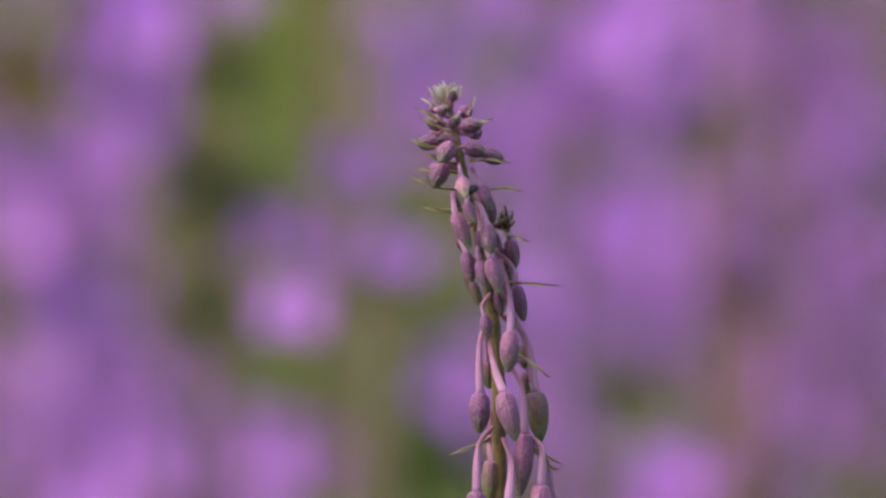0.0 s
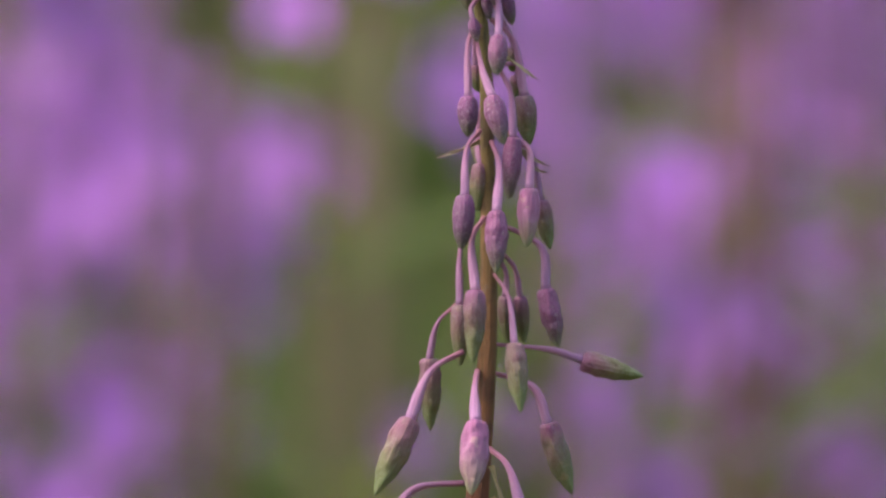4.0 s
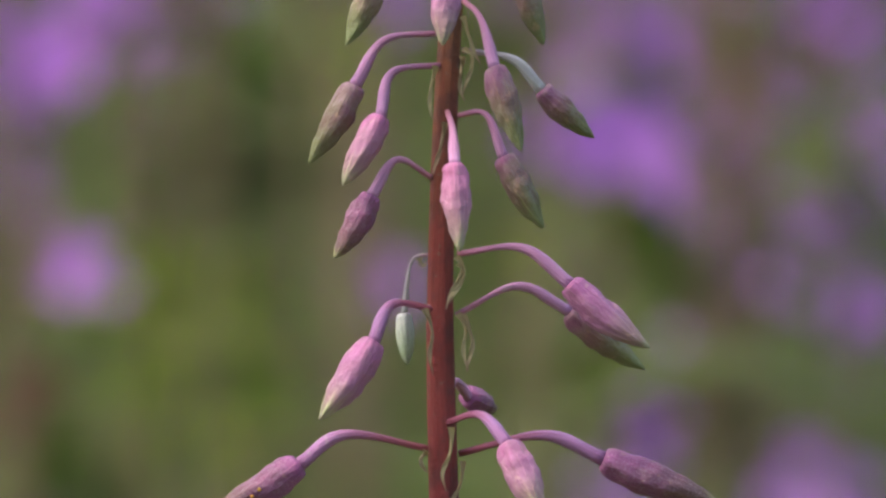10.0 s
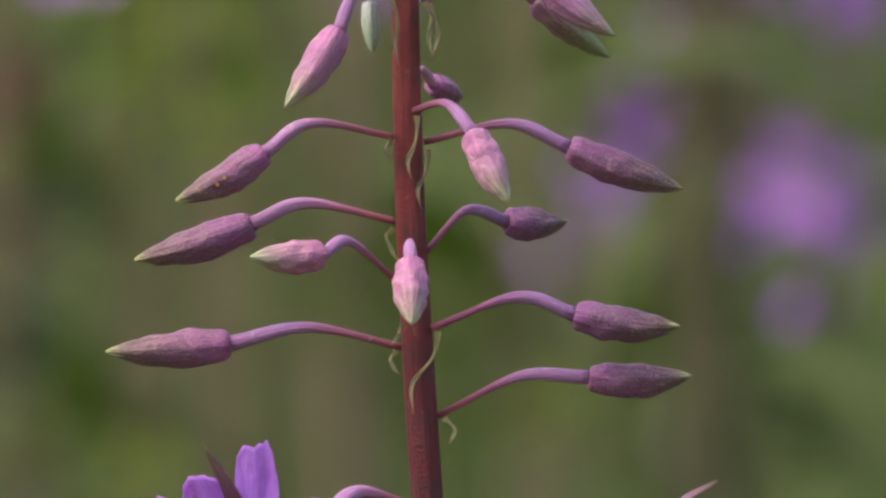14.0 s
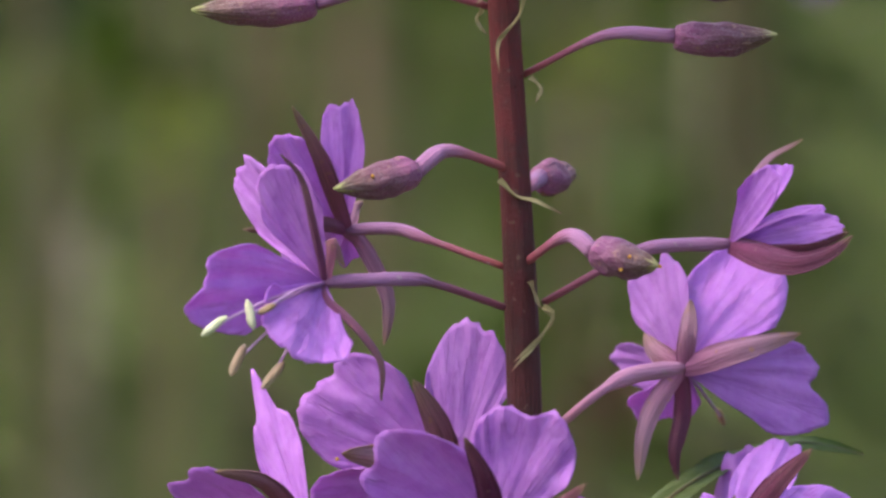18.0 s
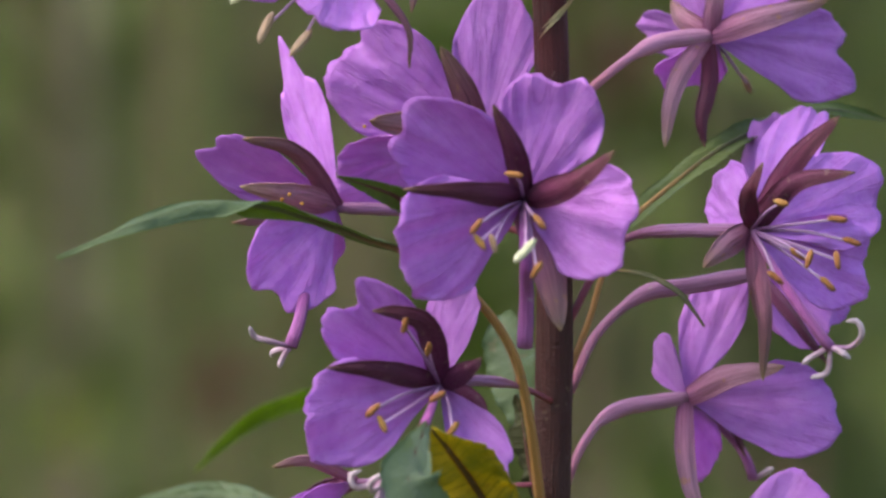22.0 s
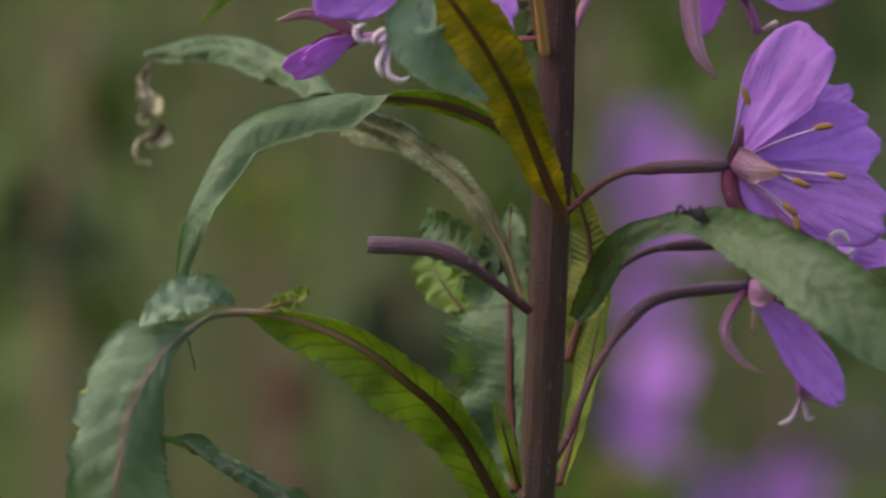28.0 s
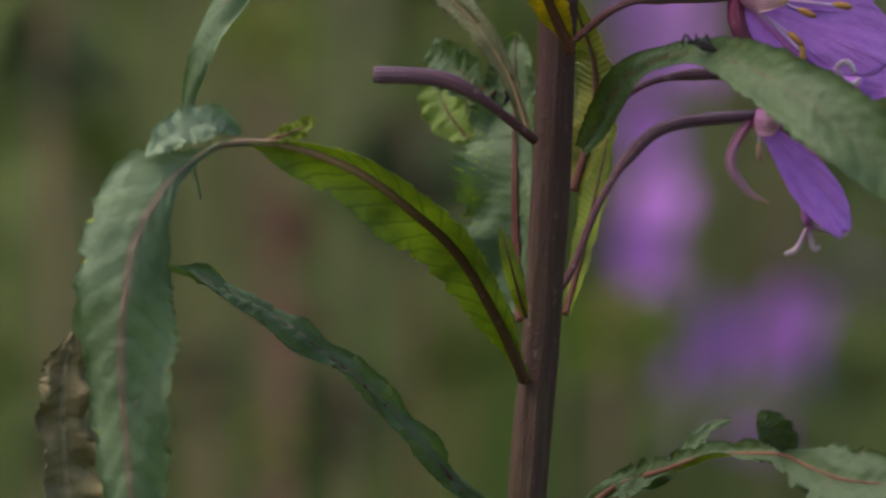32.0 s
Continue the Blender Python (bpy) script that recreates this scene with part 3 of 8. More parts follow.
def spot(at, r):
    """A raised blister of rust fungus."""
    a = np.linspace(-1, 1, 7)
    s = Shape()
    s.tube(np.array(at, float) + np.outer(a * r, (1.0, 0.1, -0.3)), r * np.sqrt(np.clip(1.02 - a * a, 0.02, 1)), 8, wobble=0.3)
    return piece("rust_spot", s, RUST)


stem([
    (0.5, 0.0, 1362.3, 0.26),
    (1.9, 0.0, 1356.0, 0.42),
    (3.2, 0.0, 1349.6, 0.51),
    (4.6, 0.0, 1343.4, 0.58),
    (5.7, 0.0, 1337.6, 0.66),
    (6.3, 0.0, 1330.3, 0.75),
    (6.4, 0.0, 1320.2, 0.83),
    (6.5, 0.0, 1311.2, 0.91),
    (6.5, 0.0, 1304.8, 1.01),
    (6.2, 0.0, 1296.6, 1.12),
    (5.3, 0.0, 1283.8, 1.26),
    (4.6, 0.0, 1270.1, 1.39),
    (4.3, 0.0, 1259.8, 1.49),
    (4.2, 0.0, 1252.5, 1.55),
    (4.3, 0.0, 1245.9, 1.58),
    (4.5, 0.0, 1237.8, 1.63),
    (5.0, 0.0, 1225.5, 1.70),
    (5.9, 0.0, 1209.5, 1.76),
    (7.0, 0.0, 1192.1, 1.84),
    (7.9, 0.0, 1170.4, 1.95),
    (8.3, 0.0, 1142.0, 2.05),
    (8.0, 0.0, 1116.4, 2.14),
    (7.3, 0.0, 1099.0, 2.20),
    (6.6, 0.0, 1084.7, 2.20),
    (5.7, 0.0, 1070.1, 2.18),
    (4.3, 0.0, 1053.7, 2.15),
    (3.7, 0.0, 1042.0, 2.16),
    (3.3, 0.0, 1028.0, 2.20),
    (3.1, 0.0, 1008.0, 2.30),
    (3.0, 0.0, 980.0, 2.40),
    (3.1, 0.0, 940.0, 2.60),
    (3.5, 0.5, 880.0, 2.70),
    (4.5, 1.0, 790.0, 2.90),
    (5.0, 2.0, 640.0, 3.10),
    (5.5, 3.0, 450.0, 3.30),
    (6.0, 4.0, 100.0, 3.80),
    (6.0, 4.0, -15.0, 3.60)],
    "ribbed stem, olive at the tip, then red, purplish brown below")
# young buds about the tip
bud([(1.8, 1.0, 1356.0), (4.7, 0.0, 1356.0)], (7.0, 0.0, 1355.2), 0.65, BUD_YOUNG, thin=1.10)
bud([(1.8, -1.0, 1356.5), (2.8, -3.0, 1356.6)], (4.9, -4.2, 1355.7), 0.71, BUD_YOUNG, thin=1.10)
bud([(1.4, -1.0, 1358.4), (2.3, -2.0, 1359.0)], (4.5, -2.8, 1359.1), 0.65, BUD_YOUNG, thin=1.10)
bud([(1.2, 1.0, 1359.6), (2.0, 2.0, 1360.7)], (3.3, 2.8, 1361.1), 0.53, BUD_YOUNG, thin=1.10)
bud([(1.2, -1.0, 1358.9), (1.0, -5.0, 1358.8)], (1.7, -7.0, 1359.6), 0.50, BUD_YOUNG, thin=1.10)
bud([(1.0, 1.0, 1359.0), (-0.1, 0.0, 1359.3)], (-1.9, 0.0, 1360.0), 0.71, BUD_YOUNG, thin=1.10)
bud([(0.9, -1.0, 1359.8), (-0.4, -4.0, 1360.4)], (0.6, -5.6, 1360.8), 0.44, BUD_YOUNG, thin=1.10)
bud([(1.4, -1.0, 1356.3), (-0.6, -1.0, 1357.3)], (-3.0, -1.4, 1357.0), 0.65, BUD_YOUNG, thin=1.10)
bud([(1.8, -1.0, 1355.0), (0.8, -5.0, 1356.6)], (-0.4, -7.0, 1354.5), 0.71, BUD_YOUNG, thin=1.10)
bud([(2.0, -1.0, 1354.1), (-0.1, -2.0, 1354.5)], (-1.1, -2.8, 1351.8), 0.77, BUD_YOUNG, thin=1.10)
bud([(2.0, 1.0, 1354.2), (-0.6, 1.0, 1354.7)], (-1.7, 1.4, 1353.0), 0.59, BUD_YOUNG, thin=1.10)
bud([(1.3, 1.0, 1358.0), (0.1, 2.0, 1358.2)], (-1.5, 2.8, 1358.7), 0.47, BUD_YOUNG, thin=1.10)
bud([(1.7, 1.0, 1358.4), (3.3, 3.0, 1358.2)], (4.4, 4.2, 1358.8), 0.47, BUD_YOUNG, thin=1.10)
bud([(1.5, -1.0, 1357.3), (0.4, -4.0, 1357.3)], (-0.6, -5.6, 1357.2), 0.41, BUD_YOUNG, thin=1.10)
bud([(1.0, 1.0, 1361.3), (0.4, 0.0, 1361.8)], (0.1, 0.0, 1363.1), 0.41, BUD_YOUNG, thin=1.10)
bud([(1.0, -1.0, 1361.1), (1.0, -2.0, 1361.8)], (1.2, -2.8, 1362.9), 0.38, BUD_YOUNG, thin=1.10)
bud([(1.0, 1.0, 1360.9), (-0.9, 3.0, 1361.1)], (-1.4, 4.2, 1361.6), 0.41, BUD_YOUNG, thin=1.10)
# close-set drooping buds of the upper spike
bud([(1.8, -1.0, 1355.0), (2.1, -6.0, 1352.6)], (2.6, -7.8, 1350.4), 0.77, BUD_PINK, thin=1.20, stalk_skin=STALK_PALE)
bud([(3.3, -1.0, 1354.1), (3.9, -2.0, 1353.0), (4.4, -3.0, 1351.9)], (5.4, -3.9, 1349.2), 0.67, BUD_YOUNG, thin=1.20, stalk_skin=STALK_PALE)
bud([(3.6, -1.0, 1350.8), (4.6, -1.0, 1350.2), (5.0, -1.0, 1350.7)], (5.8, -1.3, 1347.9), 0.67, BUD_YOUNG, thin=1.20, stalk_skin=STALK_PALE)
bud([(2.0, -1.0, 1352.1), (1.2, -2.5, 1350.7), (1.4, -4.0, 1348.7)], (3.1, -5.2, 1344.8), 0.77, BUD_YOUNG, thin=1.20, stalk_skin=STALK_PALE)
bud([(1.8, 1.0, 1352.3), (1.2, 0.5, 1351.6), (1.0, 0.0, 1350.9)], (2.0, 0.0, 1349.5), 0.46, BUD_YOUNG, thin=1.20, stalk_skin=STALK_PALE)
bud([(3.6, -1.0, 1352.1), (4.2, -3.0, 1350.1), (5.0, -5.0, 1347.3)], (5.4, -6.5, 1344.1), 0.82, BUD_YOUNG, thin=1.20, stalk_skin=STALK_PALE)
bud([(3.3, -1.0, 1348.0), (2.0, -2.0, 1346.3), (2.6, -3.0, 1344.4)], (3.3, -3.9, 1341.0), 0.72, BUD_YOUNG, thin=1.20, stalk_skin=STALK_PALE)
bud([(4.2, -1.0, 1348.9), (4.7, -3.0, 1346.2), (5.4, -5.0, 1343.5)], (6.5, -6.5, 1339.6), 0.87, BUD_YOUNG, thin=1.20, stalk_skin=STALK_PALE)
bud([(5.5, 1.0, 1347.8), (7.1, 1.0, 1347.4), (7.6, 1.0, 1346.1)], (8.3, 1.3, 1342.9), 0.77, BUD_YOUNG, thin=1.20, stalk_skin=STALK_PALE)
bud([(5.5, 1.0, 1345.2), (7.8, 0.5, 1343.2), (8.3, 0.0, 1340.8)], (9.2, 0.0, 1336.8), 0.77, BUD_YOUNG, thin=1.20, stalk_skin=STALK_PALE)
bud([(4.6, 1.0, 1343.3), (3.1, 1.0, 1342.0), (3.3, 1.0, 1341.3)], (4.7, 1.3, 1338.0), 0.51, BUD_GREEN, thin=1.20, stalk_skin=STALK_PALE)
bud([(3.5, -1.0, 1352.1), (2.8, -3.0, 1351.0), (2.7, -5.0, 1349.9)], (3.6, -6.5, 1347.6), 0.61, BUD_YOUNG, thin=1.20, stalk_skin=STALK_PALE)
bud([(3.9, -1.0, 1349.6), (4.2, -1.5, 1347.9), (4.1, -2.0, 1346.9)], (4.7, -2.6, 1344.2), 0.61, BUD_YOUNG, thin=1.20, stalk_skin=STALK_PALE)
bud([(4.2, -1.0, 1346.3), (3.9, -2.5, 1345.0), (4.1, -4.0, 1343.3)], (5.0, -5.2, 1340.2), 0.67, BUD_YOUNG, thin=1.20, stalk_skin=STALK_PALE)
bud([(5.0, -1.0, 1343.1), (5.8, -1.0, 1341.9), (6.1, -1.0, 1339.9)], (6.7, -1.3, 1337.3), 0.56, BUD_YOUNG, thin=1.20, stalk_skin=STALK_PALE)
bud([(4.9, 1.0, 1347.8), (6.2, 1.5, 1346.5), (6.5, 2.0, 1345.2)], (7.1, 2.6, 1342.1), 0.61, BUD_YOUNG, thin=1.20, stalk_skin=STALK_PALE)
bud([(5.2, 1.0, 1346.5), (7.1, 2.0, 1344.6), (7.5, 3.0, 1342.7)], (8.1, 3.9, 1339.9), 0.61, BUD_GREEN, thin=1.20, stalk_skin=STALK_PALE)
bud([(3.3, 1.0, 1347.8), (1.8, 1.5, 1347.8), (1.8, 2.0, 1346.8)], (2.2, 2.6, 1345.0), 0.51, BUD_YOUNG, thin=1.20, stalk_skin=STALK_PALE)
bud([(4.2, 1.0, 1344.5), (2.8, 2.0, 1343.6), (2.7, 3.0, 1342.7)], (3.6, 3.9, 1339.6), 0.51, BUD_GREEN, thin=1.20, stalk_skin=STALK_PALE)
bud([(5.4, -1.0, 1339.9), (4.5, -1.5, 1338.6), (4.7, -2.0, 1337.3)], (5.2, -2.6, 1334.7), 0.60, BUD_YOUNG, thin=1.20, stalk_skin=STALK_PALE)
bud([(6.2, 1.0, 1337.5), (5.0, 2.0, 1335.6), (5.0, 3.0, 1332.4)], (5.3, 3.9, 1329.3), 0.71, BUD_GREEN, thin=1.20, stalk_skin=STALK_PALE)
bud([(6.8, 1.0, 1334.9), (6.2, 2.0, 1332.4), (6.5, 3.0, 1330.5)], (6.2, 3.9, 1327.3), 0.65, BUD_GREEN, thin=1.20, stalk_skin=STALK_PALE)
bud([(6.5, 1.0, 1328.5), (5.5, 1.5, 1326.6), (5.4, 2.0, 1324.0)], (5.3, 2.6, 1320.9), 0.77, BUD_GREEN, thin=1.20, stalk_skin=STALK_PALE)
bud([(6.5, -1.0, 1343.8), (7.6, -3.0, 1339.2), (7.6, -5.0, 1335.2)], (7.4, -6.5, 1330.7), 1.01, BUD_YOUNG, thin=1.20, stalk_skin=STALK_PALE)
bud([(5.6, -1.0, 1336.7), (4.2, -2.0, 1334.7), (4.2, -3.0, 1328.4)], (4.1, -3.9, 1323.9), 1.10, BUD_YOUNG, thin=1.20, stalk_skin=STALK_PALE)
bud([(5.0, -1.0, 1335.4), (5.8, -3.5, 1331.5), (6.9, -6.0, 1328.3)], (8.2, -7.8, 1322.8), 1.13, BUD_YOUNG, thin=1.20, stalk_skin=STALK_PALE)
bud([(6.8, 1.0, 1337.5), (9.4, 1.0, 1334.9), (10.5, 1.0, 1328.8)], (11.1, 1.3, 1323.2), 1.19, BUD_GREEN, thin=1.20, stalk_skin=STALK_PALE)
bud([(6.2, -1.0, 1341.9), (7.7, -1.5, 1339.9), (6.5, -2.0, 1341.2)], (7.7, -2.6, 1338.6), 0.56, BUD_YOUNG, thin=1.20, stalk_skin=STALK_PALE)
bud([(7.4, -1.0, 1332.2), (9.0, -1.5, 1329.0), (9.3, -2.0, 1323.9)], (8.8, -2.6, 1316.9), 1.01, BUD_YOUNG, thin=1.20, stalk_skin=STALK_PALE)
bud([(7.8, 1.0, 1332.3), (9.7, 2.0, 1332.4), (9.7, 3.0, 1331.2)], (9.5, 3.9, 1328.6), 0.71, BUD_GREEN, thin=1.20, stalk_skin=STALK_PALE)
bud([(6.8, 1.0, 1340.0), (9.0, 1.5, 1335.6), (9.4, 2.0, 1334.3)], (9.2, 2.6, 1331.5), 0.77, BUD_GREEN, thin=1.20, stalk_skin=STALK_PALE)
# longer buds below them
bud([(6.4, 1.0, 1324.3), (5.3, 0.5, 1323.3), (5.6, 0.0, 1321.0)], (5.3, 0.0, 1315.7), 1.02, BUD_GREEN, thin=1.15, stalk_skin=STALK_PALE)
bud([(8.5, -1.0, 1324.5), (11.1, -2.0, 1322.5), (11.1, -3.0, 1318.0)], (10.8, -3.9, 1311.4), 1.15, BUD_PINK, thin=1.15, stalk_skin=STALK_PALE)
bud([(8.2, 1.0, 1324.9), (11.4, 1.0, 1322.0), (12.4, 1.0, 1316.9)], (13.5, 1.3, 1311.4), 0.96, BUD_GREEN, thin=1.15, stalk_skin=STALK_PALE)
bud([(5.6, -1.0, 1324.8), (4.0, -2.5, 1322.5), (3.8, -4.0, 1317.2)], (3.4, -5.2, 1311.1), 1.15, BUD_YOUNG, thin=1.15, stalk_skin=STALK_PALE)
bud([(6.8, -1.0, 1323.5), (7.7, -3.5, 1320.5), (7.4, -6.0, 1315.3)], (7.3, -7.8, 1308.2), 1.28, BUD_YOUNG, thin=1.15, stalk_skin=STALK_PALE)
bud([(5.6, 1.0, 1314.3), (3.4, 0.5, 1311.7), (3.2, 0.0, 1305.0)], (3.3, 0.0, 1298.1), 0.99, BUD_GREEN, thin=1.15, stalk_skin=STALK_PALE)
bud([(6.0, -1.0, 1314.9), (4.6, -3.0, 1312.2), (5.0, -5.0, 1306.4)], (4.7, -6.5, 1298.2), 1.34, BUD_GREEN, thin=1.15, stalk_skin=STALK_PALE)
bud([(7.6, 1.0, 1314.3), (12.4, 0.5, 1311.7), (13.0, 0.0, 1306.8)], (14.4, 0.0, 1300.1), 1.28, BUD_YOUNG, thin=1.15, stalk_skin=STALK_PALE)
bud([(7.6, 1.0, 1310.5), (8.5, 2.0, 1308.6), (8.4, 3.0, 1306.1)], (8.8, 3.9, 1300.8), 0.90, BUD_GREEN, thin=1.15, stalk_skin=STALK_PALE)
bud([(7.9, 1.0, 1311.1), (9.5, 2.5, 1309.2), (10.1, 4.0, 1306.1)], (10.5, 5.2, 1300.9), 0.83, BUD_GREEN, thin=1.15, stalk_skin=STALK_PALE)
# spreading buds at mid height
bud([(3.6, -1.0, 1299.7), (-0.2, -2.5, 1297.3), (-2.4, -4.0, 1291.9)], (-6.4, -5.6, 1283.3), 1.60, BUD_GREEN, thin=0.85, stalk_skin=STALK_PALE)
bud([(2.8, 1.0, 1305.1), (0.6, 2.0, 1302.8), (-0.2, 3.0, 1299.0)], (-0.1, 4.2, 1290.8), 1.28, BUD_GREEN, thin=0.85, stalk_skin=STALK_PALE)
bud([(7.1, -1.0, 1308.5), (8.8, -3.0, 1305.6), (9.4, -5.0, 1300.4)], (10.1, -7.0, 1292.6), 1.28, BUD_GREEN, thin=0.85, stalk_skin=STALK_PALE)
bud([(6.7, 1.0, 1300.6), (13.3, 1.5, 1300.0), (17.1, 2.0, 1298.8)], (24.2, 2.8, 1297.0), 1.34, BUD_GREEN, thin=0.85, stalk_skin=STALK_PALE)
bud([(6.7, 1.0, 1297.4), (11.5, 1.0, 1295.8), (13.2, 1.0, 1291.6)], (16.0, 1.4, 1283.5), 1.41, BUD_GREEN, thin=0.85, stalk_skin=STALK_PALE)
bud([(5.2, -1.0, 1297.5), (4.9, -4.5, 1295.0), (5.0, -8.0, 1291.5)], (4.5, -11.2, 1283.2), 1.66, BUD_PINK, thin=0.85, stalk_skin=STALK_PALE)
bud([(6.6, -1.0, 1288.7), (8.8, -3.5, 1286.4), (10.4, -6.0, 1280.8)], (13.4, -8.4, 1271.2), 1.66, BUD_GREEN, thin=0.85, stalk_skin=STALK_PALE)
bud([(3.9, -1.0, 1284.8), (-2.1, -1.0, 1284.0), (-5.4, -1.0, 1278.9)], (-10.7, -1.4, 1270.0), 1.66, BUD_GREEN, thin=0.85, stalk_skin=STALK_PALE)
bud([(4.2, -1.0, 1281.2), (-1.2, -2.5, 1280.3), (-2.5, -4.0, 1275.3)], (-6.8, -5.6, 1267.5), 1.66, BUD_PINK, thin=0.85, stalk_skin=STALK_PALE)
bud([(6.7, 1.0, 1282.9), (12.4, 1.5, 1281.9), (15.7, 2.0, 1278.5)], (21.7, 3.0, 1273.0), 1.47, BUD_GREEN, stalk_skin=STALK_WHITE)
bud([(3.3, -1.0, 1268.4), (-0.7, -2.0, 1270.5), (-3.5, -3.0, 1266.4)], (-7.8, -4.2, 1259.3), 1.66, BUD, thin=0.82, stalk_skin=STALK_PALE)
bud([(5.0, -1.0, 1276.0), (5.6, -4.5, 1274.0), (5.9, -8.0, 1269.8)], (6.4, -11.2, 1260.0), 1.73, BUD_PINK, thin=0.82, stalk_skin=STALK_PALE)
bud([(6.2, -1.0, 1275.5), (9.4, -1.5, 1275.6), (11.4, -2.0, 1270.8)], (15.9, -2.8, 1262.7), 1.60, BUD_GREEN, thin=0.82, stalk_skin=STALK_PALE)
bud([(6.2, -1.0, 1259.8), (13.5, -2.0, 1260.5), (18.9, -3.0, 1256.4)], (27.9, -4.2, 1249.2), 1.92, BUD_PINK, thin=0.82, stalk_skin=STALK_PALE)
bud([(6.0, 1.0, 1252.9), (13.0, 2.5, 1256.2), (18.9, 4.0, 1253.3)], (27.5, 5.6, 1246.7), 1.66, BUD_GREEN, thin=0.82, stalk_skin=STALK_PALE)
bud([(3.4, -1.0, 1253.6), (-1.3, -2.5, 1254.1), (-3.3, -4.0, 1249.9)], (-9.4, -6.0, 1241.1), 1.98, BUD_PINK, thin=0.82)
bud([(4.9, -1.0, 1240.7), (8.8, -5.5, 1241.6), (11.9, -10.0, 1238.3)], (15.8, -15.0, 1230.6), 1.98, BUD_PINK, thin=0.82)
bud([(5.4, 1.0, 1244.0), (6.0, 6.5, 1245.4), (7.3, 12.0, 1243.7)], (10.6, 18.0, 1242.1), 1.60, BUD, thin=0.82)
bud([(2.8, -1.0, 1237.8), (-6.5, -2.0, 1239.4), (-11.7, -3.0, 1236.0)], (-21.8, -4.5, 1230.6), 1.98, BUD, thin=0.82)
bud([(6.3, 1.0, 1237.2), (15.9, 1.5, 1239.3), (22.7, 2.0, 1236.6)], (35.7, 3.0, 1231.8), 2.05, BUD, thin=0.82)
bud([(3.4, 1.0, 1228.1), (-7.0, 1.0, 1230.3), (-13.2, 1.0, 1227.9)], (-26.6, 1.5, 1223.8), 2.11, BUD, thin=0.82)
bud([(6.6, 1.0, 1224.8), (11.1, 5.5, 1229.4), (15.6, 10.0, 1228.1)], (22.7, 15.0, 1228.1), 1.92, BUD, thin=0.82)
bud([(3.4, -1.0, 1221.3), (-2.1, -5.5, 1226.0), (-5.1, -10.0, 1224.6)], (-13.2, -15.0, 1224.4), 1.92, BUD_PINK, thin=0.82)
bud([(4.7, -1.0, 1225.0), (4.7, -6.5, 1225.9), (4.8, -12.0, 1223.9)], (5.0, -18.0, 1216.9), 2.05, BUD_PINK, thin=0.82)
bud([(7.1, -1.0, 1216.1), (16.8, -1.5, 1219.7), (23.4, -2.0, 1217.7)], (35.3, -3.0, 1216.4), 2.11, BUD, thin=0.82)
bud([(4.0, 1.0, 1213.9), (-6.8, 0.5, 1216.2), (-15.7, 0.0, 1214.4)], (-29.8, 0.0, 1213.5), 2.18, BUD, thin=0.82)
bud([(7.6, 1.0, 1206.0), (17.1, 1.0, 1210.6), (25.0, 1.0, 1210.5)], (36.7, 2.0, 1210.7), 2.05, BUD, thin=0.82)
bud([(3.4, 1.0, 1259.8), (1.0, 2.0, 1259.0), (0.1, 3.0, 1253.1)], (0.5, 3.0, 1247.3), 0.93, BUD_PALE, thin=0.95, stalk_skin=STALK_WHITE)
# the last buds above the open flowers
bud([(6.0, -1.0, 1195.6), (-0.7, -4.5, 1197.7), (-4.4, -8.0, 1195.5)], (-13.6, -14.0, 1193.7), 2.18, BUD)
bud([(7.6, 1.0, 1192.3), (8.8, 7.5, 1193.3), (9.8, 14.0, 1194.0)], (13.7, 22.0, 1194.8), 2.11, BUD)
bud([(7.9, -1.0, 1184.8), (12.8, -4.5, 1188.1), (15.8, -8.0, 1186.4)], (23.0, -12.0, 1185.0), 2.24, BUD)
# thin dry bracts along the spike
bract([(1.0, -2.0, 1359.0), (-1.2, -2.0, 1360.1), (-3.3, -2.0, 1361.0)], 0.27)
bract([(1.0, -2.0, 1358.2), (-0.9, -2.0, 1359.1), (-2.8, -2.0, 1360.0)], 0.27)
bract([(1.3, -2.0, 1356.4), (-1.9, -2.0, 1356.7), (-4.4, -2.0, 1357.6)], 0.27)
bract([(2.0, -2.0, 1354.6), (-0.6, -2.0, 1355.3), (-2.9, -2.0, 1356.2)], 0.27)
bract([(2.2, -2.0, 1351.7), (-0.9, -2.0, 1352.1), (-4.1, -2.0, 1353.2)], 0.27)
bract([(2.0, -2.0, 1353.7), (-0.9, -2.0, 1354.0), (-3.5, -2.0, 1353.9)], 0.27)
bract([(2.4, -2.0, 1349.5), (-0.3, -2.0, 1349.4), (-2.7, -2.0, 1349.7)], 0.27)
bract([(5.6, -2.0, 1341.3), (9.3, -2.0, 1341.0), (13.2, -2.0, 1340.8)], 0.27)
bract([(4.2, -2.0, 1351.4), (6.8, -2.0, 1351.8), (9.2, -2.0, 1351.5)], 0.27)
bract([(2.9, -2.0, 1354.9), (5.5, -2.0, 1355.0), (7.9, -2.0, 1354.8)], 0.27)
bract([(3.3, -2.0, 1358.6), (4.5, -2.0, 1359.4), (5.7, -2.0, 1359.8)], 0.27)
bract([(2.8, -2.0, 1360.1), (3.3, -2.0, 1361.0), (3.6, -2.0, 1362.3)], 0.27, FUZZ)
bract([(6.8, -2.0, 1346.6), (8.4, -2.0, 1346.2), (9.8, -2.0, 1345.8)], 0.27)
bract([(7.7, -2.0, 1333.5), (10.0, -2.0, 1331.9), (12.2, -2.0, 1330.4)], 0.27)
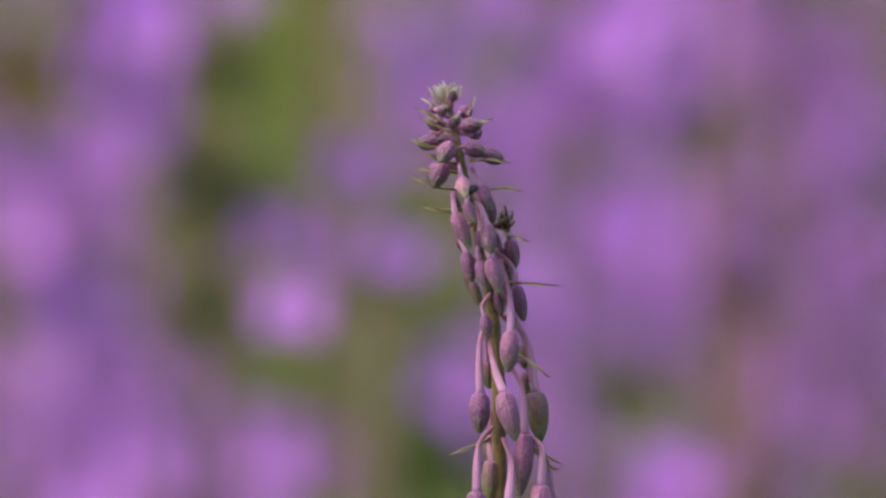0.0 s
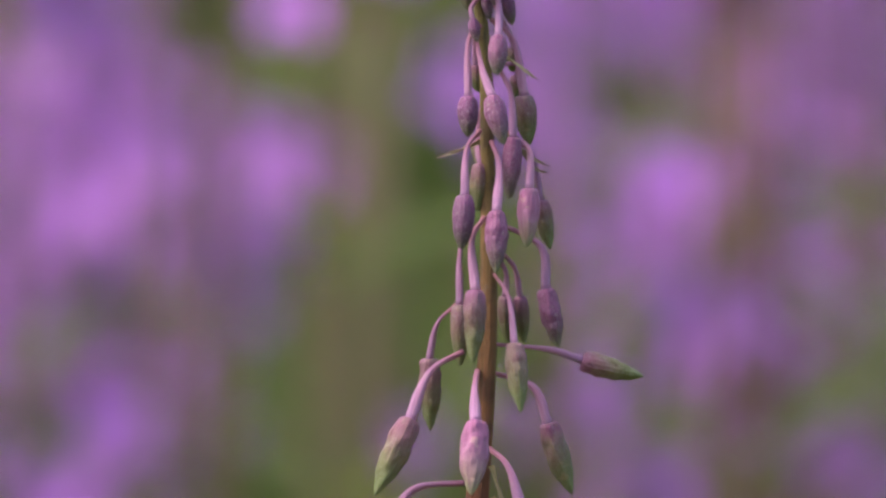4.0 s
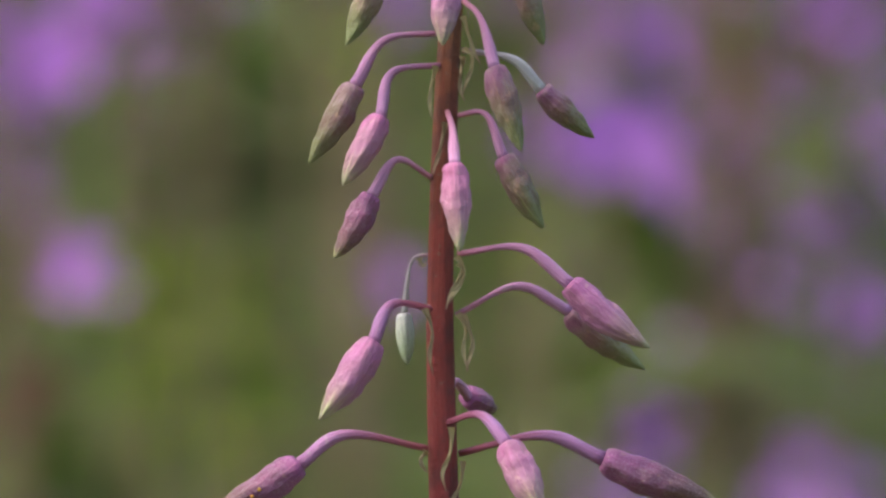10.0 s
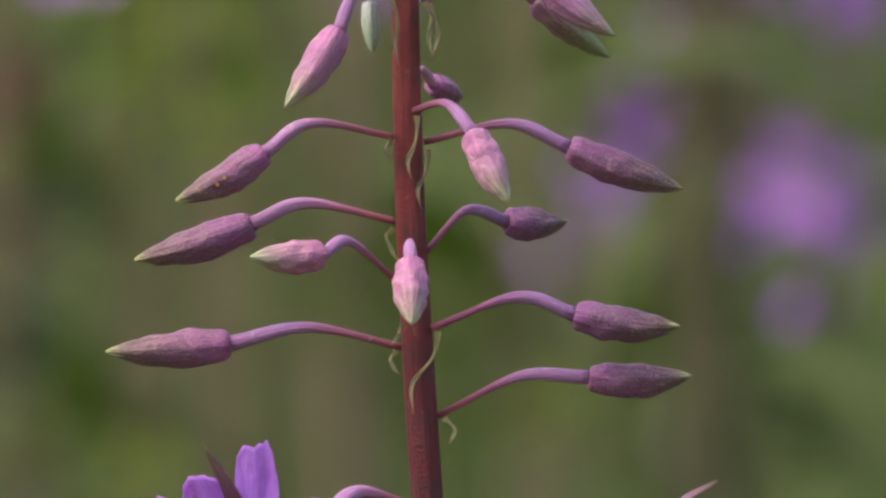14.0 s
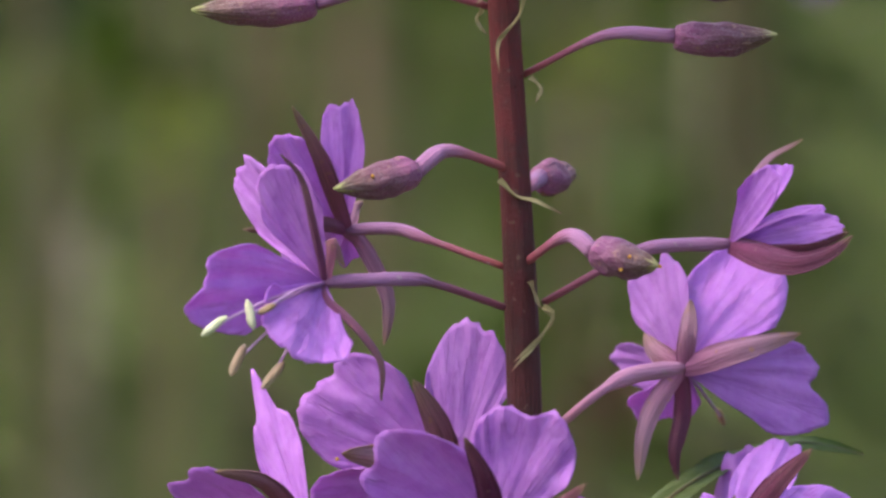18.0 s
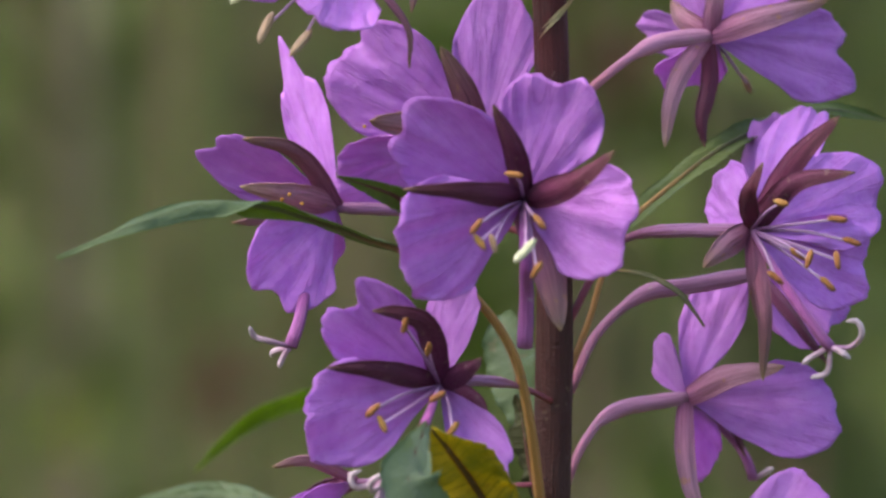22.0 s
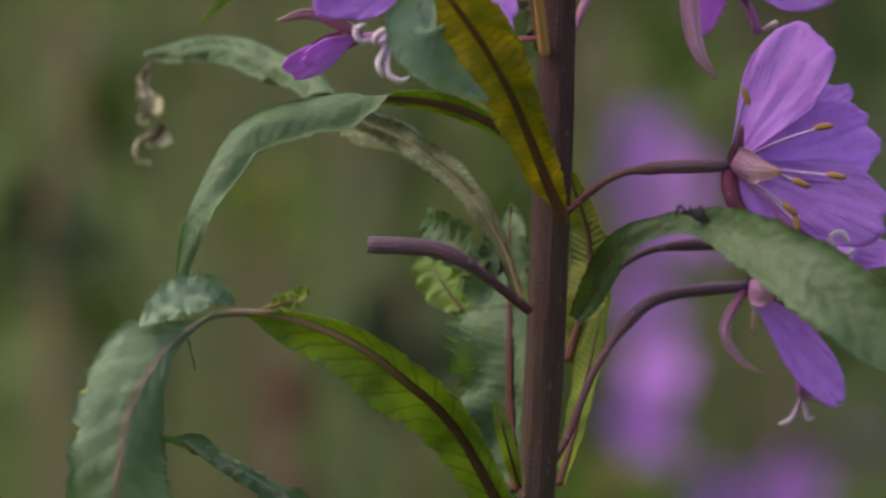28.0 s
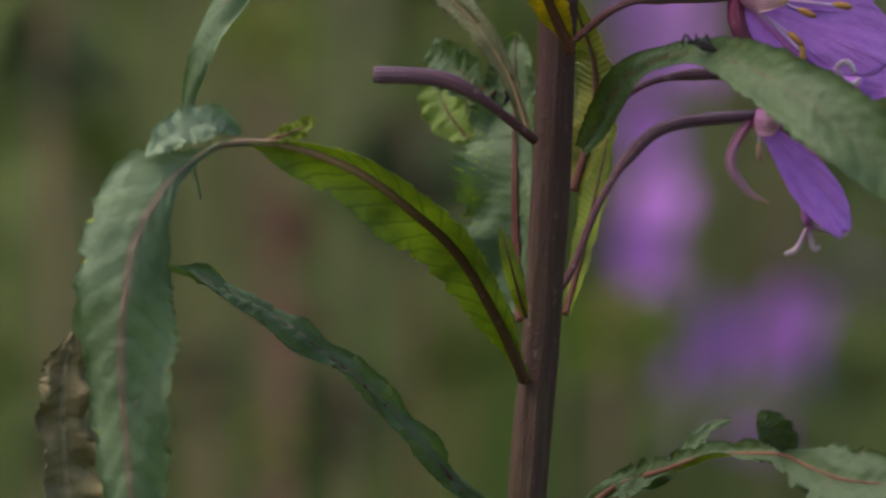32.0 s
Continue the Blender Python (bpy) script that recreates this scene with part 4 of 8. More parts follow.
bract([(8.4, -2.0, 1324.2), (10.9, -2.0, 1321.9), (13.6, -2.0, 1320.5)], 0.27)
bract([(9.7, -2.0, 1322.9), (11.6, -2.0, 1320.5), (13.3, -2.0, 1319.9)], 0.27)
bract([(5.5, -2.0, 1323.5), (3.3, -2.0, 1322.6), (0.6, -2.0, 1321.5)], 0.27)
bract([(0.7, -2.0, 1361.0), (-0.6, -2.0, 1361.7), (-1.7, -2.0, 1363.3)], 0.27, FUZZ)
bract([(0.7, -2.0, 1361.0), (-0.6, -2.0, 1361.2), (-2.5, -2.0, 1362.0)], 0.27, FUZZ)
bract([(1.0, -2.0, 1361.4), (1.8, -2.0, 1362.3), (2.0, -2.0, 1363.6)], 0.27, FUZZ)
bract([(0.9, -2.0, 1361.7), (0.4, -2.0, 1363.0), (-0.1, -2.0, 1364.1)], 0.27, FUZZ)
bract([(0.9, -2.0, 1361.7), (1.0, -2.0, 1363.0), (1.4, -2.0, 1363.9)], 0.27, FUZZ)
bract([(0.7, -2.0, 1361.4), (-0.3, -2.0, 1362.3), (-1.0, -2.0, 1363.6)], 0.27, FUZZ)
bract([(0.9, 0.0, 1360.8), (0.6, 0.0, 1362.1), (1.0, 0.0, 1364.0)], 0.17, FUZZ)
bract([(0.5, 0.2, 1360.8), (-0.1, 0.4, 1362.1), (-0.6, 0.6, 1363.5)], 0.17, FUZZ)
bract([(0.7, -0.3, 1360.8), (0.4, -0.3, 1362.1), (0.4, -0.4, 1363.6)], 0.17, FUZZ)
bract([(0.8, 0.2, 1360.8), (0.9, 0.7, 1362.1), (1.3, 1.0, 1363.6)], 0.17, FUZZ)
bract([(0.4, -0.1, 1360.8), (-0.2, -0.1, 1362.1), (-0.9, -0.1, 1363.4)], 0.17, FUZZ)
bract([(0.9, -0.2, 1360.8), (0.7, -0.1, 1362.1), (1.0, -0.1, 1363.5)], 0.17, FUZZ)
bract([(0.6, 0.3, 1360.8), (0.2, 0.8, 1362.1), (-0.1, 1.1, 1363.6)], 0.17, FUZZ)
bract([(0.5, -0.3, 1360.8), (0.1, -0.4, 1362.1), (-0.2, -0.6, 1363.7)], 0.17, FUZZ)
bract([(0.9, 0.1, 1360.8), (0.7, 0.0, 1362.1), (1.0, 0.0, 1363.4)], 0.17, FUZZ)
bract([(0.4, 0.1, 1360.8), (-0.3, 0.3, 1362.1), (-1.0, 0.4, 1363.6)], 0.17, FUZZ)
bract([(0.8, -0.3, 1360.8), (0.6, -0.3, 1362.1), (0.8, -0.5, 1363.7)], 0.17, FUZZ)
bract([(0.7, 0.3, 1360.8), (0.5, 0.0, 1362.1), (0.5, 0.0, 1363.2)], 0.17, FUZZ)
bract([(0.4, -0.2, 1360.8), (-0.2, -0.3, 1362.1), (-0.8, -0.4, 1363.5)], 0.17, FUZZ)
bract([(0.9, -0.1, 1360.8), (0.8, -0.1, 1362.1), (1.2, -0.1, 1363.7)], 0.17, FUZZ)
bract([(0.5, 0.2, 1360.8), (-0.1, 0.7, 1362.1), (-0.6, 1.0, 1363.6)], 0.17, FUZZ)
bract([(0.6, -0.3, 1360.8), (0.3, -0.5, 1362.1), (0.2, -0.8, 1363.4)], 0.17, FUZZ)
bract([(0.8, 0.2, 1360.8), (0.7, 0.1, 1362.1), (1.0, 0.2, 1363.6)], 0.17, FUZZ)
bract([(0.4, 0.0, 1360.8), (-0.4, 0.0, 1362.1), (-1.2, 0.0, 1363.6)], 0.17, FUZZ)
bract([(0.8, -0.2, 1360.8), (0.8, -0.3, 1362.1), (1.1, -0.4, 1363.3)], 0.17, FUZZ)
bract([(0.6, 0.3, 1360.8), (0.4, 0.1, 1362.1), (0.3, 0.1, 1363.5)], 0.17, FUZZ)
bract([(0.5, -0.2, 1360.8), (-0.1, -0.6, 1362.0), (-0.6, -0.8, 1363.5)], 0.17, FUZZ)
bract([(0.9, 0.0, 1360.8), (0.9, 0.0, 1362.1), (1.3, 0.1, 1363.8)], 0.17, FUZZ)
bract([(0.4, 0.2, 1360.8), (0.2, 0.0, 1362.1), (-0.2, 0.0, 1363.4)], 0.17, FUZZ)
bract([(0.7, -0.3, 1360.8), (0.5, -0.6, 1362.0), (0.6, -0.9, 1363.5)], 0.17, FUZZ)
bract([(0.8, 0.3, 1360.8), (0.6, 0.2, 1362.1), (0.8, 0.3, 1363.8)], 0.17, FUZZ)
bract([(0.4, -0.1, 1360.8), (-0.5, -0.3, 1362.1), (-1.2, -0.4, 1363.5)], 0.17, FUZZ)
bract([(0.9, -0.1, 1360.8), (1.0, -0.2, 1362.1), (1.4, -0.3, 1363.5)], 0.17, FUZZ)
bract([(0.5, 0.3, 1360.8), (0.2, 0.2, 1362.1), (0.0, 0.2, 1363.7)], 0.17, FUZZ)
bract([(0.6, -0.3, 1360.8), (0.1, -0.8, 1362.0), (-0.2, -1.1, 1363.5)], 0.17, FUZZ)
bract([(0.9, 0.1, 1360.8), (0.9, 0.2, 1362.1), (1.3, 0.3, 1363.5)], 0.17, FUZZ)
bract([(0.4, 0.1, 1360.8), (0.1, 0.0, 1362.1), (-0.4, 0.0, 1363.6)], 0.17, FUZZ)
bract([(0.8, -0.3, 1360.8), (0.8, -0.6, 1362.0), (1.1, -0.9, 1363.5)], 0.17, FUZZ)
bract([(0.7, 0.3, 1360.8), (0.5, 0.4, 1362.1), (0.5, 0.5, 1363.4)], 0.17, FUZZ)
bract([(0.4, -0.2, 1360.8), (0.2, 0.0, 1362.1), (-0.2, 0.0, 1363.5)], 0.17, FUZZ)
bract([(0.9, -0.0, 1360.8), (1.1, -0.1, 1362.1), (1.6, -0.1, 1363.6)], 0.17, FUZZ)
bract([(0.5, 0.2, 1360.8), (0.1, 0.2, 1362.1), (-0.3, 0.3, 1363.9)], 0.17, FUZZ)
bract([(0.6, -0.3, 1360.8), (0.4, -0.9, 1362.0), (0.3, -1.3, 1363.4)], 0.17, FUZZ)
bract([(0.8, 0.2, 1360.8), (0.8, 0.4, 1362.1), (1.1, 0.6, 1363.6)], 0.17, FUZZ)
bract([(0.4, -0.0, 1360.8), (0.0, -0.0, 1362.1), (-0.5, -0.0, 1363.8)], 0.17, FUZZ)
bract([(0.8, -0.2, 1360.8), (1.0, -0.5, 1362.1), (1.5, -0.7, 1363.4)], 0.17, FUZZ)
bract([(0.6, 0.3, 1360.8), (0.3, 0.4, 1362.1), (0.1, 0.6, 1363.5)], 0.17, FUZZ)
bract([(0.5, -0.3, 1360.8), (0.2, -0.1, 1362.1), (-0.1, -0.1, 1363.7)], 0.17, FUZZ)
bract([(0.9, 0.1, 1360.8), (1.1, 0.2, 1362.1), (1.7, 0.3, 1363.7)], 0.17, FUZZ)
bract([(0.4, 0.1, 1360.8), (-0.1, 0.2, 1362.1), (-0.6, 0.2, 1363.4)], 0.17, FUZZ)
bract([(7.0, 0.0, 1348.2), (7.4, -2.0, 1348.0), (7.8, -2.0, 1348.8)], 0.28, STALK_OLD)
bract([(7.0, 0.0, 1348.2), (6.4, -1.0, 1348.5), (5.9, -1.0, 1348.8)], 0.24, BRACT)
bract([(7.0, 0.0, 1348.2), (7.0, 0.0, 1347.5), (7.7, 0.0, 1347.4)], 0.28, STALK_OLD)
bract([(7.0, 0.0, 1348.2), (7.3, 1.0, 1348.5), (7.3, 1.0, 1349.5)], 0.24, BRACT)
bract([(7.0, 0.0, 1348.2), (6.2, -2.0, 1347.8), (6.1, 2.0, 1347.6)], 0.28, STALK_OLD)
bract([(7.0, 0.0, 1348.2), (7.6, -1.0, 1347.6), (8.2, -2.0, 1348.2)], 0.24, BRACT)
bract([(7.0, 0.0, 1348.2), (6.8, 0.0, 1348.6), (6.5, -1.0, 1349.2)], 0.28, STALK_OLD)
bract([(7.0, 0.0, 1348.2), (6.8, 1.0, 1347.7), (7.1, 0.0, 1347.5)], 0.24, BRACT)
bract([(7.0, 0.0, 1348.2), (7.7, -2.0, 1348.2), (7.9, 1.0, 1349.6)], 0.28, STALK_OLD)
bract([(7.0, 0.0, 1348.2), (6.4, -1.0, 1348.3), (6.1, 2.0, 1348.4)], 0.24, BRACT)
bract([(7.0, 0.0, 1348.2), (7.2, 0.0, 1347.6), (7.8, -2.0, 1347.7)], 0.28, STALK_OLD)
bract([(7.0, 0.0, 1348.2), (7.2, 1.0, 1348.9), (6.9, -1.0, 1350.0)], 0.24, BRACT)
bract([(7.0, 0.0, 1348.2), (6.4, -2.0, 1347.6), (6.5, 0.0, 1347.3)], 0.28, STALK_OLD)
bract([(7.0, 0.0, 1348.2), (7.5, -1.0, 1347.9), (8.0, 1.0, 1348.8)], 0.24, BRACT)
bract([(7.0, 0.0, 1348.2), (6.7, 0.0, 1348.5), (6.4, 2.0, 1349.0)], 0.28, STALK_OLD)
bract([(7.0, 0.0, 1348.2), (6.9, 1.0, 1347.4), (7.6, -2.0, 1347.0)], 0.24, BRACT)
bract([(6.0, -2.2, 1259.5), (6.6, -2.2, 1258.1), (5.5, -2.2, 1255.5), (4.9, -2.2, 1253.5)], 0.35)
bract([(6.2, -2.2, 1253.0), (7.0, -2.2, 1251.4), (6.8, -2.2, 1249.1), (7.4, -2.2, 1246.6)], 0.35)
bract([(5.4, -2.2, 1240.2), (5.3, -2.2, 1237.6), (4.5, -2.2, 1235.1), (4.9, -2.2, 1233.0)], 0.35)
bract([(6.7, -2.2, 1236.4), (6.4, -2.2, 1233.8), (5.6, -2.2, 1231.9), (6.0, -2.2, 1229.7)], 0.35)
bract([(2.4, -2.2, 1253.6), (3.2, -2.2, 1251.1), (3.0, -2.2, 1248.5), (3.5, -2.2, 1246.0)], 0.35)
bract([(2.6, -2.2, 1237.6), (1.9, -2.2, 1236.4), (2.8, -2.2, 1235.1)], 0.35)
bract([(2.8, -2.2, 1227.5), (1.9, -2.2, 1226.5), (3.1, -2.2, 1224.2), (3.7, -2.2, 1223.6)], 0.35)
bract([(3.1, -2.2, 1213.7), (2.4, -2.2, 1212.4), (3.7, -2.2, 1210.8)], 0.35)
bract([(7.8, -2.2, 1215.8), (7.2, -2.2, 1212.9), (5.0, -2.2, 1210.0), (5.1, -2.2, 1206.4)], 0.35)
bract([(3.8, -2.2, 1216.7), (3.0, -2.2, 1214.8), (2.5, -2.2, 1214.2)], 0.35)
bract([(8.5, -2.2, 1205.9), (9.7, -2.2, 1204.6), (9.2, -2.2, 1203.0)], 0.35)
bract([(5.0, -2.2, 1194.3), (6.9, -2.2, 1192.4), (9.5, -2.2, 1191.8), (12.2, -2.2, 1190.5)], 0.35)
bract([(10.0, -2.2, 1179.9), (11.1, -2.2, 1179.0), (9.5, -2.2, 1176.4), (6.8, -2.2, 1173.7)], 0.35)
bract([(8.5, -2.2, 1182.8), (9.2, -2.2, 1180.9), (10.0, -2.2, 1179.6)], 0.35)
bract([(10.3, -2.2, 1179.6), (11.0, -2.2, 1178.6), (9.6, -2.2, 1176.4), (6.5, -2.2, 1172.6)], 0.35)
bract([(3.6, -2.2, 1281.1), (3.0, -2.2, 1277.9), (3.3, -2.2, 1275.0)], 0.35)
bract([(6.8, -2.2, 1283.0), (7.8, -2.2, 1281.7), (6.8, -2.2, 1277.9)], 0.35)
bract([(4.7, -2.2, 1274.7), (4.2, -2.2, 1272.1), (3.3, -2.2, 1268.3)], 0.35)
bract([(1.7, -2.2, 1259.3), (2.1, -2.2, 1258.4), (2.8, -2.2, 1259.0)], 0.35)
bract([(6.2, -2.2, 1258.7), (6.8, -2.2, 1257.4), (5.3, -2.2, 1254.2)], 0.35)
bract([(6.8, -2.2, 1252.9), (7.8, -2.2, 1249.7), (7.2, -2.2, 1246.5)], 0.35)
bract([(6.7, -2.2, 1286.7), (7.7, -2.2, 1283.5), (8.8, -2.2, 1281.3)], 0.35)
bract([(6.7, -2.2, 1282.2), (6.4, -2.2, 1279.0), (7.0, -2.2, 1277.1)], 0.35)
# open flowers, from the top down
flower([(5.6, 0.0, 1184.4), (-2.8, 3.0, 1187.3), (-6.7, 5.0, 1188.5), (-12.3, 6.0, 1188.3)], 0.70, "magenta flower turned aside with a long pale sepal",
    petals=[((-12.8, 4.0, 1203.2), 2.50, 15, 0.02, 0.15, 0.00),
        ((-19.8, 0.0, 1199.2), 3.50, 26, 0.03, 0.15, 0.00),
        ((-11.7, 14.0, 1184.2), 1.60, 50, 0.10, 0.10, 0.00),
        ((-14.9, 14.0, 1186.8), 1.90, 60, 0.10, 0.10, 0.00)],
    sepals=[([(-15.2, -6.0, 1196.8), (-18.3, -10.0, 1202.9)], 1.00, 18, SEPAL_MID),
        ([(-15.8, -2.0, 1189.3), (-19.7, -4.0, 1188.6), (-23.9, -5.0, 1188.8)], 0.85, 30, SEPAL_MID),
        ([(-11.5, 10.0, 1190.5), (-10.4, 12.0, 1191.4)], 0.90, 10, SEPAL_PALE),
        ([(-10.4, 8.0, 1186.7), (-7.6, 8.0, 1181.2), (-7.5, 8.0, 1177.7), (-8.0, 8.0, 1175.1)], 0.95, 25, SEPAL_PALE)])
flower([(5.6, -2.0, 1179.9), (-1.5, -8.0, 1182.6), (-5.4, -12.0, 1183.5), (-14.6, -14.0, 1183.2)], 0.77, "magenta flower facing aside with pale pollen-covered anthers",
    petals=[((-24.6, -6.0, 1196.6), 2.90, 35, 0.08, 0.20, 0.00),
        ((-20.1, -18.0, 1197.1), 3.50, 28, 0.04, 0.20, 0.02),
        ((-29.5, -24.0, 1182.6), 4.90, 15, 0.08, 0.12, 0.00),
        ((-18.6, -26.0, 1175.7), 5.30, 18, 0.06, 0.20, 0.04),
        ((-19.6, -4.0, 1186.2), 2.00, 30, 0.02, 0.10, 0.00)],
    sepals=[([(-16.1, -20.0, 1190.6), (-17.2, -22.0, 1195.1), (-19.4, -24.0, 1197.9)], 0.50, 45, SEPAL_MID),
        ([(-13.8, -14.0, 1187.9), (-12.4, -14.0, 1185.0)], 0.80, 40, SEPAL_MID),
        ([(-14.4, -16.0, 1181.6), (-10.9, -18.0, 1178.4), (-8.2, -18.0, 1174.4), (-8.2, -18.0, 1170.1)], 0.50, 40, SEPAL_MID),
        ([(-15.6, -12.0, 1178.9), (-14.2, -12.0, 1174.1)], 1.00, 25, SEPAL)],
    stamens=[((-26.7, -32.0, 1179.1), ANTHER_PALE), ((-22.7, -32.0, 1180.4), ANTHER_PALE), ((-24.2, -24.0, 1174.9), ANTHER_LONG), ((-20.3, -24.0, 1173.2), ANTHER_LONG), ((-20.9, -30.0, 1180.9), ANTHER_DRY)])
flower([(10.1, 2.0, 1180.2), (17.7, 6.0, 1184.3), (22.9, 8.0, 1186.3), (31.4, 8.0, 1186.7)], 0.77, "half-open flower whose petals still fold together",
    petals=[((38.0, 4.0, 1195.8), 2.20, 50, 0.03, 0.30, 0.00),
        ((36.2, -2.0, 1195.1), 2.20, 45, 0.03, 0.30, 0.00),
        ((44.5, 6.0, 1189.0), 1.90, 40, 0.03, 0.30, 0.00),
        ((42.4, 10.0, 1190.5), 1.90, 50, 0.03, 0.30, 0.00)],
    sepals=[([(32.9, 8.0, 1192.2), (35.6, 9.0, 1196.3), (39.7, 10.0, 1198.5)], 0.60, 50, SEPAL_PALE),
        ([(37.6, -3.0, 1185.1), (42.1, -3.0, 1186.0), (45.1, -2.0, 1188.0)], 1.50, 28, SEPAL),
        ([(38.3, 12.0, 1186.1), (45.1, 12.0, 1187.9)], 1.20, 30, SEPAL),
        ([(38.4, 14.0, 1186.9), (44.8, 14.0, 1188.1)], 0.80, 50, SEPAL_MID)])
flower([(10.7, 4.0, 1165.1), (16.5, 8.0, 1169.7), (20.4, 12.0, 1171.5), (26.1, 16.0, 1172.1)], 0.96, "magenta flower seen from behind with pink sepals",
    petals=[((22.4, 24.0, 1184.5), 3.52, 25, 0.10, 0.10, 0.00),
        ((35.9, 26.0, 1184.5), 5.44, 18, 0.06, 0.12, 0.00),
        ((43.2, 24.0, 1168.3), 5.12, 22, 0.16, 0.12, 0.00),
        ((23.3, 32.0, 1165.2), 3.84, 40, 0.10, 0.10, 0.00),
        ((18.8, 34.0, 1171.4), 2.88, 45, 0.10, 0.10, 0.00)],
    sepals=[([(32.0, 10.0, 1174.5), (39.6, 12.0, 1176.3)], 1.47, 25, SEPAL_PALE),
        ([(26.6, 14.0, 1176.2), (27.1, 16.0, 1180.0)], 1.09, 20, SEPAL_PALE),
        ([(23.1, 18.0, 1173.8), (21.8, 20.0, 1175.9)], 1.28, 25, SEPAL_PALE),
        ([(22.3, 10.0, 1166.7), (20.9, 8.0, 1159.7)], 1.15, 20, SEPAL_PALE),
        ([(26.3, 16.0, 1167.0), (25.3, 14.0, 1162.6), (25.6, 14.0, 1159.4)], 1.02, 20, SEPAL)],
    stamens=[((30.9, 34.0, 1165.6), ANTHER_DRY)], skin=STALK_PALE)
flower([(6.5, 0.0, 1154.9), (3.4, 6.0, 1157.7), (-0.1, 10.0, 1159.8)], 0.83, "magenta flower half hidden behind another",
    petals=[((-16.0, 12.0, 1171.0), 6.40, 15, 0.06, 0.12, 0.00),
        ((2.5, 14.0, 1177.5), 4.48, 15, 0.06, 0.12, 0.00),
        ((-16.6, 16.0, 1154.6), 5.44, 30, 0.06, 0.12, 0.00),
        ((-5.6, 22.0, 1149.7), 3.52, 40, 0.10, 0.10, 0.00)],
    sepals=[([(-2.1, 4.0, 1166.2), (-4.7, 2.0, 1171.5)], 1.60, 20, SEPAL_MID),
        ([(-6.9, 2.0, 1162.2), (-12.7, -4.0, 1163.4)], 1.86, 20, SEPAL_PALE)])
flower([(8.8, 0.0, 1151.7), (7.4, -12.0, 1154.0), (4.6, -20.0, 1155.3)], 0.90, "fully open magenta flower with dark sepals and ochre anthers",
    petals=[((-8.9, -26.0, 1165.0), 5.76, 12, 0.05, 0.12, 0.02),
        ((9.5, -24.0, 1169.8), 5.60, 10, 0.06, 0.12, 0.02),
        ((-10.4, -34.0, 1149.8), 6.40, 12, 0.04, 0.12, 0.03),
        ((17.1, -32.0, 1152.5), 6.24, 14, 0.06, 0.12, 0.03)],
    sepals=[([(3.5, -28.0, 1161.0), (1.1, -30.0, 1166.6)], 1.34, 15, SEPAL),
        ([(-0.6, -36.0, 1157.0), (-8.9, -38.0, 1157.6)], 1.47, 35, SEPAL),
        ([(10.0, -34.0, 1158.2), (14.7, -36.0, 1161.9)], 1.54, 30, SEPAL),
        ([(7.3, -26.0, 1148.8), (8.7, -30.0, 1141.4)], 2.05, 20, SEPAL_MID)],
    stamens=[((-0.8, -44.0, 1153.9), ANTHER), ((-0.4, -44.0, 1152.2), ANTHER), ((1.1, -42.0, 1151.9), ANTHER_DRY), ((4.6, -44.0, 1151.2), ANTHER_PALE), ((5.9, -40.0, 1148.8), ANTHER), ((6.2, -44.0, 1154.4), ANTHER), ((3.4, -40.0, 1159.4), ANTHER)],
    style=([(4.7, -34.0, 1150.6), (4.9, -30.0, 1145.3), (4.7, -28.0, 1139.5)], [], 0.95))
flower([(7.2, 4.0, 1149.5), (-3.1, 6.0, 1152.3), (-9.5, 4.0, 1152.8), (-16.5, 0.0, 1153.3)], 0.70, "magenta flower in profile with a drooping style",
    petals=[((-31.2, -6.0, 1160.7), 4.00, 38, 0.08, 0.20, 0.00),
        ((-21.4, 6.0, 1168.0), 2.70, 25, -0.32, 0.10, 0.00),
        ((-24.7, -8.0, 1144.2), 5.28, 18, 0.14, 0.10, 0.00),
        ((-19.8, 8.0, 1143.4), 3.20, 50, 0.10, 0.10, 0.00)],
    sepals=[([(-20.9, -9.0, 1159.9), (-27.0, -12.0, 1161.8)], 1.15, 30, SEPAL_MID),
        ([(-22.2, -10.0, 1155.2), (-27.3, -12.0, 1156.4)], 1.66, 30, SEPAL_PALE),
        ([(-21.1, 4.0, 1151.4), (-28.4, 2.0, 1151.5)], 0.96, 50, SEPAL_PALE)],
    style=([(-19.3, 3.0, 1148.3), (-20.4, -8.0, 1141.9), (-21.6, -10.0, 1138.2)], [[(-24.1, -12.0, 1139.0), (-25.7, -12.0, 1139.5), (-26.2, -13.0, 1140.7)], [(-22.5, -10.0, 1137.0), (-22.9, -10.0, 1135.8)], [(-23.5, -8.0, 1137.5), (-23.8, -8.0, 1136.9)]], 0.80))
